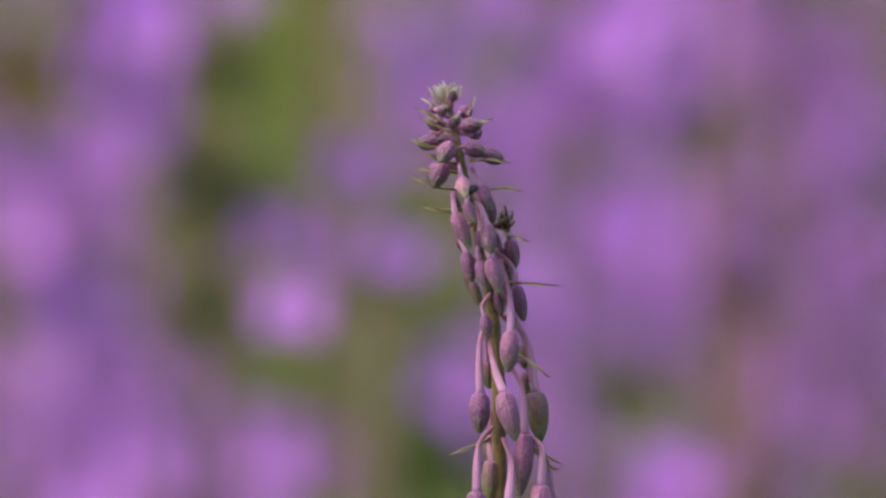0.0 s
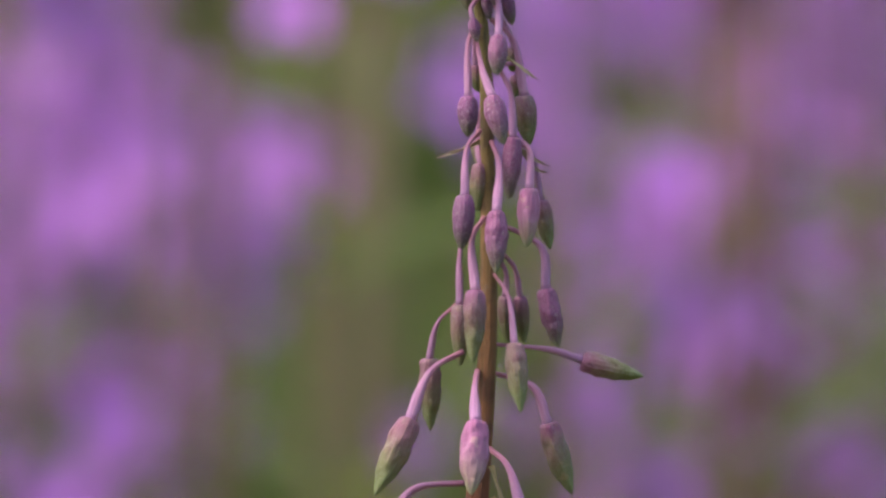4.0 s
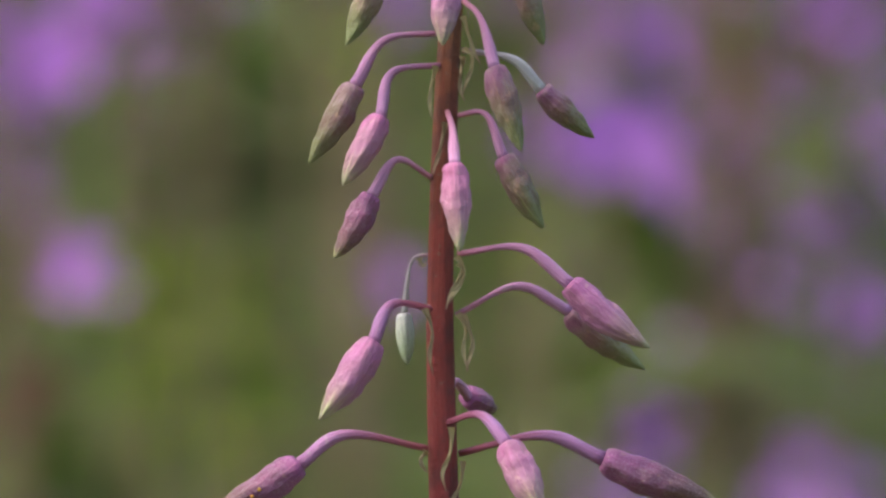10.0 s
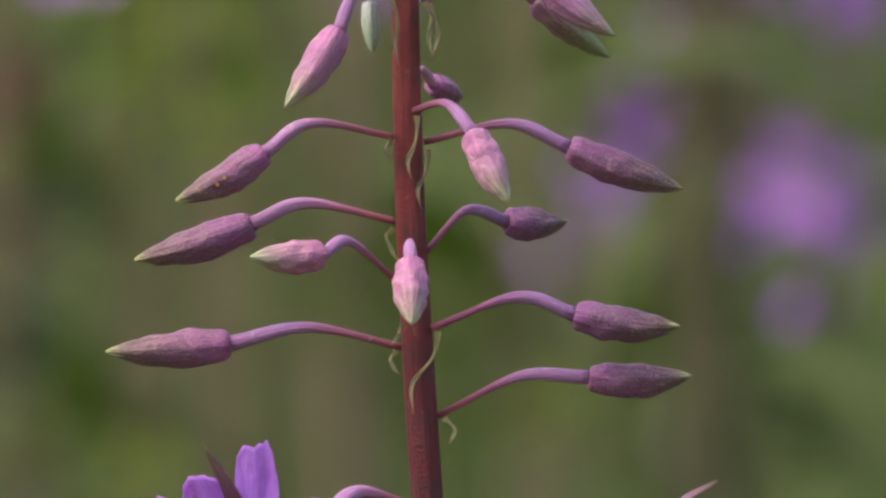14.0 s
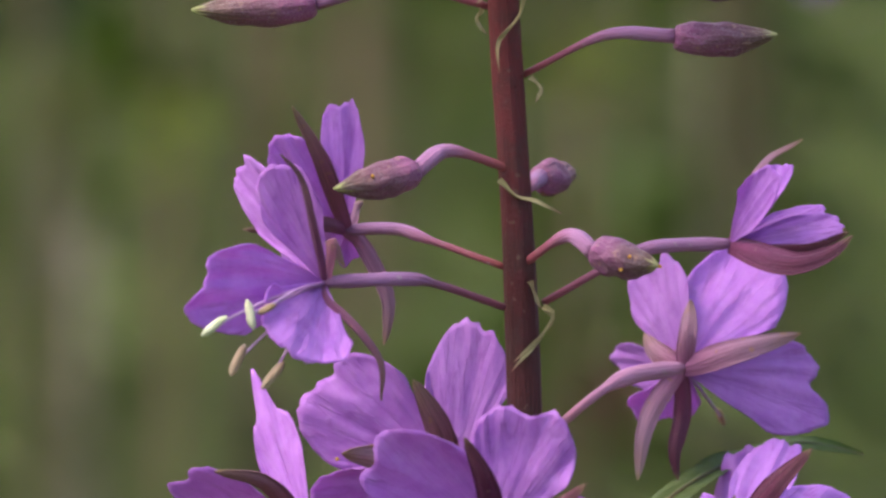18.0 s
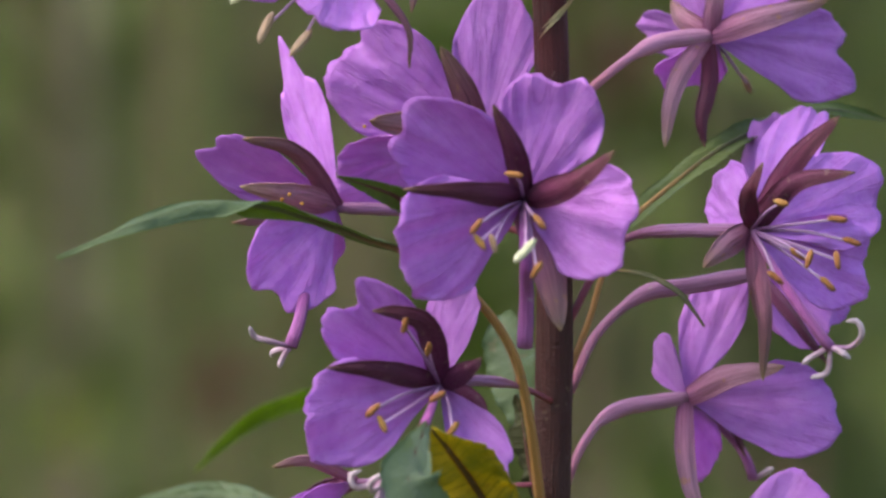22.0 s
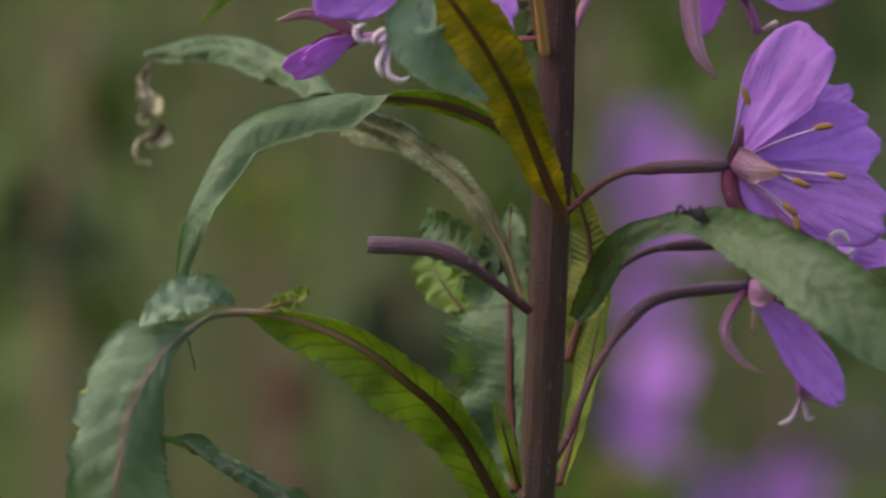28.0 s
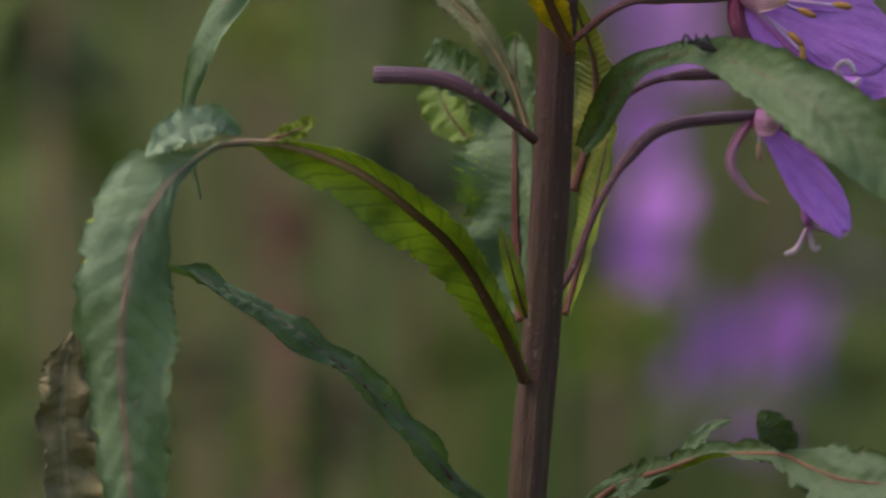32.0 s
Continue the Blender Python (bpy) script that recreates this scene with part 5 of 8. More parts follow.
flower([(9.8, 0.0, 1140.1), (13.7, 4.0, 1146.9), (18.2, 6.0, 1150.0), (30.5, -4.0, 1151.0)], 0.77, "magenta flower facing aside with long stamens and curled stigma",
    petals=[((26.6, 4.0, 1156.9), 3.52, 40, 0.06, 0.10, 0.00),
        ((37.8, 12.0, 1164.4), 3.20, 25, 0.05, 0.10, 0.00),
        ((45.5, 8.0, 1155.4), 5.12, 15, 0.06, 0.12, 0.00),
        ((44.0, 4.0, 1145.1), 5.12, 15, 0.05, 0.12, 0.00)],
    sepals=[([(35.2, -8.0, 1159.2), (40.4, -8.0, 1164.2)], 1.47, 25, SEPAL),
        ([(35.0, -16.0, 1157.1), (41.7, -20.0, 1158.5)], 1.28, 30, SEPAL),
        ([(29.9, -12.0, 1155.6), (31.6, -12.0, 1159.1)], 1.09, 35, SEPAL),
        ([(27.5, -10.0, 1149.4), (24.9, -12.0, 1147.3)], 1.47, 20, SEPAL_PALE),
        ([(30.7, -8.0, 1146.4), (31.4, -8.0, 1140.6)], 0.77, 20, SEPAL_MID),
        ([(32.0, -10.0, 1142.7), (31.7, -10.0, 1134.4)], 0.96, 25, SEPAL_MID)],
    stamens=[((33.4, -22.0, 1155.2), ANTHER), ((39.6, -26.0, 1153.6), ANTHER), ((41.2, -26.0, 1151.1), ANTHER), ((39.6, -26.0, 1149.0), ANTHER), ((36.5, -24.0, 1149.0), ANTHER), ((38.6, -24.0, 1146.2), ANTHER), ((32.8, -22.0, 1146.8), ANTHER), ((35.4, -20.0, 1149.3), ANTHER)],
    style=([(34.4, -14.0, 1144.9), (37.5, -16.0, 1140.6), (39.1, -16.0, 1138.6)], [[(41.4, -16.0, 1138.6), (42.6, -18.0, 1140.1), (42.1, -18.0, 1141.6), (40.8, -18.0, 1141.6)], [(40.3, -18.0, 1138.2), (41.3, -18.0, 1137.4)], [(38.8, -16.0, 1135.8), (36.9, -16.0, 1135.1)], [(36.9, -16.0, 1137.4), (36.0, -16.0, 1136.6)]], 0.70))
flower([(10.1, 4.0, 1132.1), (13.1, 10.0, 1138.1), (18.3, 14.0, 1142.4), (24.2, 16.0, 1143.4), (31.7, 18.0, 1144.7)], 0.96, "magenta flower hidden behind its neighbour, on a thick mauve stalk",
    petals=[((33.1, 24.0, 1163.1), 3.04, 35, 0.06, 0.10, 0.00),
        ((39.0, 14.0, 1137.2), 3.52, 30, 0.06, 0.10, 0.00),
        ((42.6, 24.0, 1140.4), 3.52, 40, 0.06, 0.10, 0.00)],
    sepals=[([(35.7, 10.0, 1140.1), (39.5, 8.0, 1135.0)], 0.77, 30, SEPAL)], skin=STALK_PALE)
flower([(9.1, 2.0, 1120.3), (11.7, 6.0, 1126.1), (15.3, 10.0, 1129.4), (23.5, 14.0, 1130.7)], 0.90, "magenta flower seen from behind on a bent mauve stalk",
    petals=[((20.1, 18.0, 1137.2), 2.40, 50, 0.05, 0.30, 0.00),
        ((28.5, 22.0, 1144.4), 3.52, 25, 0.10, 0.10, 0.00),
        ((41.3, 16.0, 1128.3), 5.44, 18, 0.06, 0.10, 0.00),
        ((26.1, 26.0, 1121.0), 2.88, 45, 0.10, 0.10, 0.00)],
    sepals=[([(28.2, 8.0, 1133.7), (34.6, 8.0, 1134.7)], 1.47, 30, SEPAL_PALE),
        ([(23.4, 10.0, 1124.8), (24.3, 8.0, 1119.8), (26.4, 8.0, 1116.4)], 1.15, 20, SEPAL_PALE),
        ([(28.5, 24.0, 1127.7), (30.5, 24.0, 1123.1)], 0.77, 30, SEPAL)],
    style=([(28.6, 26.0, 1125.5), (30.6, 26.0, 1122.9), (31.5, 26.0, 1120.3)], [[(33.2, 26.0, 1121.3), (33.8, 26.0, 1121.7)]], 0.60), skin=STALK_PALE)
flower([(7.8, -2.0, 1131.5), (4.2, -10.0, 1133.7), (-0.3, -16.0, 1134.8), (-4.8, -20.0, 1134.5)], 0.64, "open magenta flower above a folded leaf, stigma curled white",
    petals=[((-16.7, -26.0, 1145.3), 5.00, 14, 0.14, 0.10, 0.02),
        ((-2.6, -18.0, 1146.4), 3.20, 30, 0.04, 0.14, 0.00),
        ((-20.5, -30.0, 1130.4), 5.70, 10, 0.05, 0.12, 0.03),
        ((1.8, -30.0, 1125.7), 2.90, 30, -0.22, 0.20, 0.00)],
    sepals=[([(-6.2, -28.0, 1141.4), (-9.0, -30.0, 1143.2), (-12.3, -30.0, 1143.6)], 1.45, 22, SEPAL),
        ([(-11.6, -32.0, 1137.0), (-17.4, -34.0, 1137.5)], 1.35, 28, SEPAL),
        ([(-1.4, -26.0, 1137.0), (-0.1, -26.0, 1138.1)], 1.20, 25, SEPAL),
        ([(-1.1, -20.0, 1133.0), (0.6, -20.0, 1130.5)], 1.30, 25, SEPAL)],
    stamens=[((-12.2, -42.0, 1133.4), ANTHER), ((-11.2, -42.0, 1131.9), ANTHER), ((-8.7, -36.0, 1142.4), ANTHER), ((-5.1, -38.0, 1134.6), ANTHER), ((-3.4, -36.0, 1130.8), ANTHER), ((-6.1, -34.0, 1139.6), ANTHER)],
    style=([(-6.4, -36.0, 1131.6), (-8.3, -38.0, 1128.6), (-10.5, -38.0, 1125.7)], [[(-12.2, -40.0, 1125.1), (-14.2, -42.0, 1124.8), (-14.7, -42.0, 1126.2), (-13.5, -42.0, 1126.7)], [(-12.2, -42.0, 1124.5), (-12.5, -43.0, 1125.5), (-11.1, -43.0, 1126.3), (-10.5, -43.0, 1125.8)], [(-11.6, -40.0, 1123.7), (-12.2, -42.0, 1122.3), (-11.6, -42.0, 1120.8)], [(-11.1, -40.0, 1123.1), (-11.1, -42.0, 1121.3), (-9.7, -42.0, 1120.4), (-8.7, -42.0, 1121.0)]], 0.70))
flower([(6.6, 6.0, 1121.3), (-4.1, 14.0, 1120.6), (-14.4, 16.0, 1120.8)], 0.51, "wilting flower with petals folded, behind a leaf",
    petals=[((-23.2, 14.0, 1116.7), 1.92, 30, 0.05, 0.30, 0.00),
        ((-20.9, 10.0, 1118.7), 1.60, 45, 0.00, 0.30, 0.00)],
    sepals=[([(-19.6, 12.0, 1123.4), (-23.9, 10.0, 1123.0)], 0.77, 30, SEPAL_PALE),
        ([(-19.0, 20.0, 1118.8), (-22.3, 22.0, 1116.7)], 1.28, 30, SEPAL)])
flower([(8.9, -2.0, 1102.0), (14.0, -4.0, 1106.2), (18.5, -4.0, 1107.3), (27.7, -2.0, 1107.5)], 0.77, "open magenta flower on a long stalk, stamens reaching out",
    petals=[((37.8, 2.0, 1123.1), 4.40, 22, 0.04, 0.14, 0.00),
        ((45.3, 6.0, 1110.8), 4.80, 25, 0.10, 0.12, 0.00),
        ((41.0, 16.0, 1114.9), 2.60, 35, 0.05, 0.10, 0.00),
        ((36.2, -2.0, 1097.7), 3.60, 30, 0.10, 0.12, 0.00),
        ((45.9, 0.0, 1100.7), 4.40, 25, 0.10, 0.12, 0.00)],
    sepals=[([(28.4, -8.0, 1110.1), (28.8, -8.0, 1112.7)], 0.77, 40, SEPAL),
        ([(29.8, -14.0, 1108.1), (33.3, -16.0, 1108.0)], 2.11, 15, SEPAL_PALE),
        ([(28.1, -4.0, 1104.0), (30.1, -4.0, 1100.8)], 1.09, 30, SEPAL)],
    stamens=[((37.9, -16.0, 1113.1), ANTHER), ((39.3, -18.0, 1107.7), ANTHER), ((35.3, -18.0, 1106.9), ANTHER), ((34.9, -16.0, 1102.2), ANTHER), ((29.3, -8.0, 1115.9), ANTHER), ((34.1, -16.0, 1103.8), ANTHER)],
    style=([(34.5, -8.0, 1101.1), (37.0, -8.0, 1098.6), (38.6, -8.0, 1097.9)], [[(39.5, -8.0, 1098.6), (38.9, -8.0, 1099.8), (40.2, -8.0, 1100.4), (41.1, -8.0, 1099.1)], [(40.9, -6.0, 1097.7), (41.7, -6.0, 1098.4)]], 0.50), skin=POD)
flower([(7.2, 2.0, 1072.4), (9.4, 5.0, 1075.9), (12.3, 10.0, 1082.5), (16.3, 16.0, 1087.8), (20.9, 20.0, 1090.5), (30.4, 24.0, 1091.2)], 0.77, "fading flower hanging from a bent stalk",
    petals=[((41.3, 26.0, 1077.5), 2.72, 28, 0.02, 0.25, 0.00),
        ((38.2, 32.0, 1081.6), 1.92, 45, 0.02, 0.20, 0.00)],
    sepals=[([(27.7, 20.0, 1086.7), (29.4, 20.0, 1083.1), (32.0, 20.0, 1081.4)], 0.64, 30, SEPAL_PALE),
        ([(31.9, 18.0, 1090.9), (33.3, 18.0, 1092.8)], 1.60, 15, SEPAL_PALE),
        ([(35.4, 28.0, 1087.3), (40.7, 28.0, 1085.3)], 0.64, 30, SEPAL_PALE),
        ([(36.8, 30.0, 1088.4), (38.1, 30.0, 1085.1)], 1.09, 30, SEPAL)],
    stamens=[((31.0, 22.0, 1087.1), ANTHER_DRY)],
    style=([(35.5, 28.0, 1083.3), (36.8, 28.0, 1078.0)], [[(35.5, 28.0, 1075.3), (34.0, 28.0, 1074.6)], [(37.4, 28.0, 1075.4), (38.2, 28.0, 1075.5)], [(40.7, 28.0, 1077.0), (41.5, 28.0, 1077.7)]], 0.60), skin=POD)
flower([(11.0, 6.0, 1089.5), (14.2, 10.0, 1093.6), (18.2, 14.0, 1096.0), (24.8, 18.0, 1096.6), (36.6, 22.0, 1095.7)], 0.70, "flower stalk half hidden behind a leaf",
    petals=[((43.0, 20.0, 1096.6), 2.88, 30, 0.10, 0.10, 0.00),
        ((47.0, 22.0, 1095.1), 2.56, 40, 0.10, 0.10, 0.00)], skin=POD)
# a stalk whose flower has dropped
bare = Shape()
bare_line = spline([(4.8, -4.0, 1091.1), (1.2, -8.0, 1094.4), (-2.6, -10.0, 1097.3), (-6.5, -10.0, 1098.8), (-13.5, -10.0, 1099.2)], 24)
bare.tube(bare_line, np.concatenate([np.full(11, 0.55), np.linspace(0.6, 0.95, 4), np.full(9, 0.95), [0.85]]), 12, ridge=0.03, wobble=0.08)
piece("seed_pod", bare, POD, "mauve pod with a blunt cut end")
# leaves
leaf([(3.6, -2.0, 1064.0, 0.8, 30, 0.8),
    (2.1, -8.0, 1068.2, 1.2, 25, 1),
    (-0.0, -14.0, 1072.9, 2.6, 20, 2.2),
    (-2.6, -18.0, 1077.9, 3.4, 18, 2.9),
    (-5.6, -22.0, 1082.0, 3.9, 18, 3.3),
    (-9.1, -26.0, 1085.4, 4.1, 18, 3.4),
    (-12.5, -29.0, 1088.5, 4.1, 20, 3),
    (-16.0, -31.0, 1090.8, 4, 22, 2.5),
    (-19.8, -33.0, 1092.6, 3.6, 25, 1.8),
    (-23.5, -35.0, 1093.9, 2.4, 35, 1),
    (-26.0, -37.0, 1094.4, 1, 60, 0.5),
    (-28.8, -40.0, 1094.7, 0.4, 90, 0.4),
    (-31.1, -43.0, 1094.3, 0.4, 130, 0.4),
    (-33.4, -46.0, 1092.9, 1.8, 150, 0.5),
    (-35.7, -49.0, 1091.0, 6, 155, 1),
    (-37.6, -51.0, 1088.5, 7, 160, 2.2),
    (-39.1, -52.0, 1085.8, 7, 164, 3.2),
    (-40.1, -53.0, 1082.8, 6.3, 166, 3.9),
    (-40.7, -54.0, 1079.1, 5.8, 168, 4.5),
    (-41.2, -54.0, 1074.1, 5.2, 168, 5.4),
    (-41.2, -54.0, 1068.5, 4.2, 168, 5.1),
    (-40.7, -54.0, 1063.1, 3.8, 168, 4.6),
    (-40.0, -54.0, 1055.3, 3, 168, 3),
    (-39.6, -54.0, 1050.0, 0.4, 168, 0.4)], (LEAF_LOW, LEAF_SAGE), "arching leaf, yellow-green beneath and blue-green above, edges nibbled", bite=0.3, pucker=0.10, wave=0.6, fold=(0.25, 0.8), rows=90, rib=1.0, rib_skin=RIB_TURNING)
leaf([(-28.2, -42.0, 1095.7, 0.32, -20),
    (-30.6, -44.0, 1097.2, 1.66, -30),
    (-33.7, -46.0, 1096.8, 2.43, -35),
    (-36.5, -48.0, 1095.5, 1.66, -30),
    (-38.5, -49.0, 1093.7, 0.26, -30)], (LEAF_TOP_LIT, LEAF_TOP_LIT), "torn flap of leaf", bite=0.6, rows=20)
leaf([(-25.4, -34.0, 1094.0, 0.26, 10),
    (-22.9, -36.0, 1095.0, 1.02, 20),
    (-21.0, -38.0, 1096.0, 0.90, 30),
    (-20.0, -38.0, 1097.2, 0.26, 40)], (LEAF_LOW, LEAF_TOP), "curled shred of leaf", bite=0.6, wave=1.0, rows=18)
leaf([(8.7, -8.0, 1102.2, 0.5, 20),
    (6.8, -14.0, 1106.8, 1.9, 20),
    (4.8, -22.0, 1112.3, 2.5, 15),
    (2.9, -28.0, 1117.2, 2.9, 15),
    (0.7, -34.0, 1121.8, 3.7, 15),
    (-1.5, -38.0, 1125.6, 4.6, 18),
    (-3.7, -42.0, 1128.9, 4, 22),
    (-5.8, -45.0, 1131.7, 0.8, 40)], (LEAF_RUST, LEAF_RUST), "leaf seen from beneath, olive yellow with dark midrib", fold=0.3, pucker=0.12, wave=0.7, bite=0.15)
leaf([(-6.2, -46.0, 1132.2, 0.51, 40),
    (-7.5, -50.0, 1129.5, 1.92, 30),
    (-8.3, -53.0, 1126.6, 3.58, 25),
    (-6.1, -52.0, 1123.4, 2.82, 35),
    (-3.0, -48.0, 1120.9, 1.54, 45),
    (0.0, -44.0, 1118.4, 0.26, 50)], (LEAF_TOP_LIT, LEAF_RUST), "blue-green leaf tip folded over, coloured lighter as if lit", fold=0.1, wave=0.25)
leaf([(2.9, 0.0, 1110.5, 0.6, 30),
    (0.1, -2.0, 1112.7, 1.2, 35),
    (-3.9, -6.0, 1114.6, 1.5, 40),
    (-7.7, -10.0, 1115.7, 1.5, 45),
    (-11.3, -13.0, 1116.3, 1.3, 70),
    (-13.8, -15.0, 1116.1, 2, 120),
    (-17.0, -17.0, 1115.4, 2.8, 140),
    (-20.5, -18.0, 1114.6, 2.5, 142),
    (-24.2, -20.0, 1113.7, 2.3, 145),
    (-27.3, -22.0, 1112.3, 2.1, 148),
    (-29.5, -23.0, 1109.2, 1.9, 150),
    (-31.7, -24.0, 1105.3, 1.6, 152),
    (-33.3, -24.0, 1101.0, 1.2, 155),
    (-34.4, -23.0, 1096.8, 0.7, 150),
    (-34.3, -22.0, 1092.5, 0.45, 150),
    (-32.9, -22.0, 1086.2, 0.15, 150)], (LEAF_LOW, LEAF_TOP), "long drooping blue-green leaf", wave=0.45, pucker=0.03, rows=60)
leaf([(4.4, 6.0, 1090.5, 0.5, 20),
    (3.4, 8.0, 1093.4, 0.7, 20),
    (2.4, 10.0, 1096.3, 0.9, 20),
    (0.9, 12.0, 1099.0, 1.1, 22),
    (-0.7, 14.0, 1101.4, 1.3, 25),
    (-2.9, 18.0, 1103.6, 1.6, 28),
    (-5.3, 22.0, 1105.5, 1.8, 30),
    (-8.1, 26.0, 1107.3, 2.2, 30),
    (-11.0, 32.0, 1108.2, 2.4, 32),
    (-14.0, 37.0, 1109.2, 2.4, 36),
    (-16.6, 42.0, 1110.2, 2, 55),
    (-20.3, 50.0, 1112.5, 2, 120),
    (-24.4, 58.0, 1113.8, 2.2, 138),
    (-28.4, 64.0, 1114.8, 2.2, 142),
    (-32.5, 70.0, 1115.0, 1.7, 148),
    (-36.6, 75.0, 1114.3, 1.6, 150),
    (-40.4, 80.0, 1113.4, 0.4, 150)], (LEAF_DRAB, LEAF_TOP), "drab wrinkled leaf arching away, its tip eaten", wave=1.5, bite=0.5, rows=60, pucker=0.26, rib=0.4, rib_skin=STALK_DRAB)
leaf([(-39.6, 80.0, 1112.6, 0.26, 20),
    (-40.6, 80.0, 1110.5, 0.77, 20),
    (-40.0, 79.0, 1108.2, 1.41, 20),
    (-40.4, 79.0, 1106.6, 1.02, 30),
    (-40.8, 79.0, 1105.1, 0.38, 30)], (LEAF_STRAW, LEAF_STRAW), "shrivelled pale scrap of leaf", wave=1.6, bite=0.8, rows=20)
leaf([(-38.4, 80.0, 1105.4, 0.38, 20),
    (-38.8, 80.0, 1103.9, 1.15, 30),
    (-40.4, 79.0, 1103.2, 0.70, 40),
    (-41.5, 79.0, 1102.2, 0.38, 30),
    (-41.1, 79.0, 1100.8, 0.38, 20),
    (-39.6, 79.0, 1100.5, 0.19, 20)], (LEAF_STRAW, LEAF_STRAW), "shrivelled pale scrap of leaf", wave=1.4, rows=20)
leaf([(3.4, 14.0, 1068.3, 0.5, 10, 0.5),
    (3.2, 16.0, 1072.7, 3, 10, 1.5),
    (2.9, 18.0, 1077.7, 6.2, 12, 2.2),
    (2.8, 20.0, 1084.0, 6.4, 14, 2.4),
    (2.8, 24.0, 1089.5, 5.8, 16, 2.4),
    (2.9, 28.0, 1095.0, 3.4, 22, 2.2),
    (3.0, 30.0, 1099.1, 1.6, 30, 1.4),
    (3.1, 30.0, 1100.1, 0.4, 40, 0.4)], (LEAF_TOP, LEAF_LOW), "broad puckered green leaf behind the stem", wave=1.2, bite=0.4, teeth=0.25, pucker=0.16, rib=0.9, front=1.0)
leaf([(0.1, 26.0, 1093.4, 0.64, 20),
    (-2.5, 28.0, 1095.1, 2.56, 20),
    (-4.8, 30.0, 1096.9, 2.82, 25),
    (-6.8, 32.0, 1098.4, 1.28, 30)], (LEAF_TOP, LEAF_LOW), "torn leaf lobe", bite=0.9, wave=0.8, rows=24)
leaf([(-1.8, 34.0, 1086.7, 0.64, 20),
    (-4.5, 36.0, 1089.8, 2.56, 20),
    (-5.8, 38.0, 1092.2, 2.56, 20),
    (-6.4, 40.0, 1094.7, 0.51, 20)], (LEAF_LIME, LEAF_LIME), "thin leaf glowing green", rows=24, pucker=0.01, rib=0.4)
leaf([(10.2, -4.0, 1090.2, 0.8, 20),
    (11.7, -8.0, 1092.9, 1.5, 25),
    (13.0, -14.0, 1096.2, 1.7, 30),
    (14.7, -20.0, 1099.7, 1.7, 40),
    (17.5, -28.0, 1102.4, 1.4, 52),
    (21.2, -36.0, 1104.0, 1.4, 56),
    (24.5, -42.0, 1104.3, 1.9, 42),
    (28.4, -48.0, 1103.3, 2.8, 32),
    (33.2, -54.0, 1101.1, 3.7, 28),
    (38.1, -58.0, 1097.6, 4.2, 24),
    (43.5, -60.0, 1093.1, 3.4, 20),
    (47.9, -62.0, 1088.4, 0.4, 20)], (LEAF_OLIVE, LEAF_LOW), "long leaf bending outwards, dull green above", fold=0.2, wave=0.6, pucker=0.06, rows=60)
leaf([(9.4, 14.0, 1083.4, 0.64, 20),
    (11.1, 16.0, 1088.5, 2.30, 30),
    (12.1, 18.0, 1093.5, 2.82, 30),
    (11.7, 18.0, 1098.7, 2.56, 30),
    (10.1, 16.0, 1103.5, 1.28, 30),
    (9.4, 14.0, 1105.6, 0.38, 30)], (LEAF_RUST, LEAF_TOP), "leaf behind the stem with a dark midrib", wave=0.5)
leaf([(8.5, 12.0, 1069.3, 0.64, 30),
    (10.4, 16.0, 1075.4, 1.41, 40),
    (12.1, 20.0, 1082.2, 1.92, 45),
    (13.4, 22.0, 1087.9, 1.54, 45),
    (14.1, 22.0, 1091.8, 0.38, 45)], (LEAF_LOW, LEAF_TOP), "narrow yellow-green leaf behind the stem", wave=0.4)
leaf([(3.8, -3.0, 1070.9, 0.38, 10),
    (3.0, -6.0, 1073.8, 0.83, 10),
    (1.8, -8.0, 1078.5, 0.90, 10),
    (0.9, -8.0, 1081.5, 0.19, 10)], (LEAF_LOW, LEAF_LOW), "small young leaf in the axil", wave=0.1, teeth=0.03, rows=20)
leaf([(2.3, 6.0, 1042.8, 0.7, -30),
    (-0.5, 5.0, 1046.2, 1.2, -35),
    (-3.3, 2.0, 1050.1, 1.5, -40),
    (-7.1, -2.0, 1055.1, 1.6, -45),
    (-11.0, -6.0, 1060.0, 1.7, -48),
    (-14.8, -10.0, 1064.1, 1.8, -50),
    (-18.7, -13.0, 1067.6, 1.8, -52),
    (-22.5, -16.0, 1070.8, 1.8, -54),
    (-26.3, -18.0, 1073.5, 1.9, -56),
    (-30.1, -20.0, 1075.7, 1.8, -58),
    (-33.2, -22.0, 1077.4, 1.3, -62),
    (-36.0, -24.0, 1078.6, 0.6, -64),
    (-37.3, -25.0, 1079.4, 0.2, -66)], (LEAF_SAGE, LEAF_SAGE), "crinkled narrow leaf seen almost edge-on", pucker=0.30, wave=1.5, bite=0.3, rows=60)
leaf([(-46.8, -36.0, 1072.7, 0.38, 10),
    (-47.8, -36.0, 1068.9, 2.56, 20),
    (-48.1, -36.0, 1063.2, 3.33, 25),
    (-47.8, -36.0, 1057.5, 3.58, 25),
    (-47.2, -36.0, 1051.1, 3.20, 20),
    (-46.9, -36.0, 1046.7, 0.64, 20)], (LEAF_DEAD, LEAF_DEAD), "dry brown curled leaf", wave=1.1, bite=0.5, rib=0.2, rib_skin=DRY, pucker=0.0, scallop=0.0)
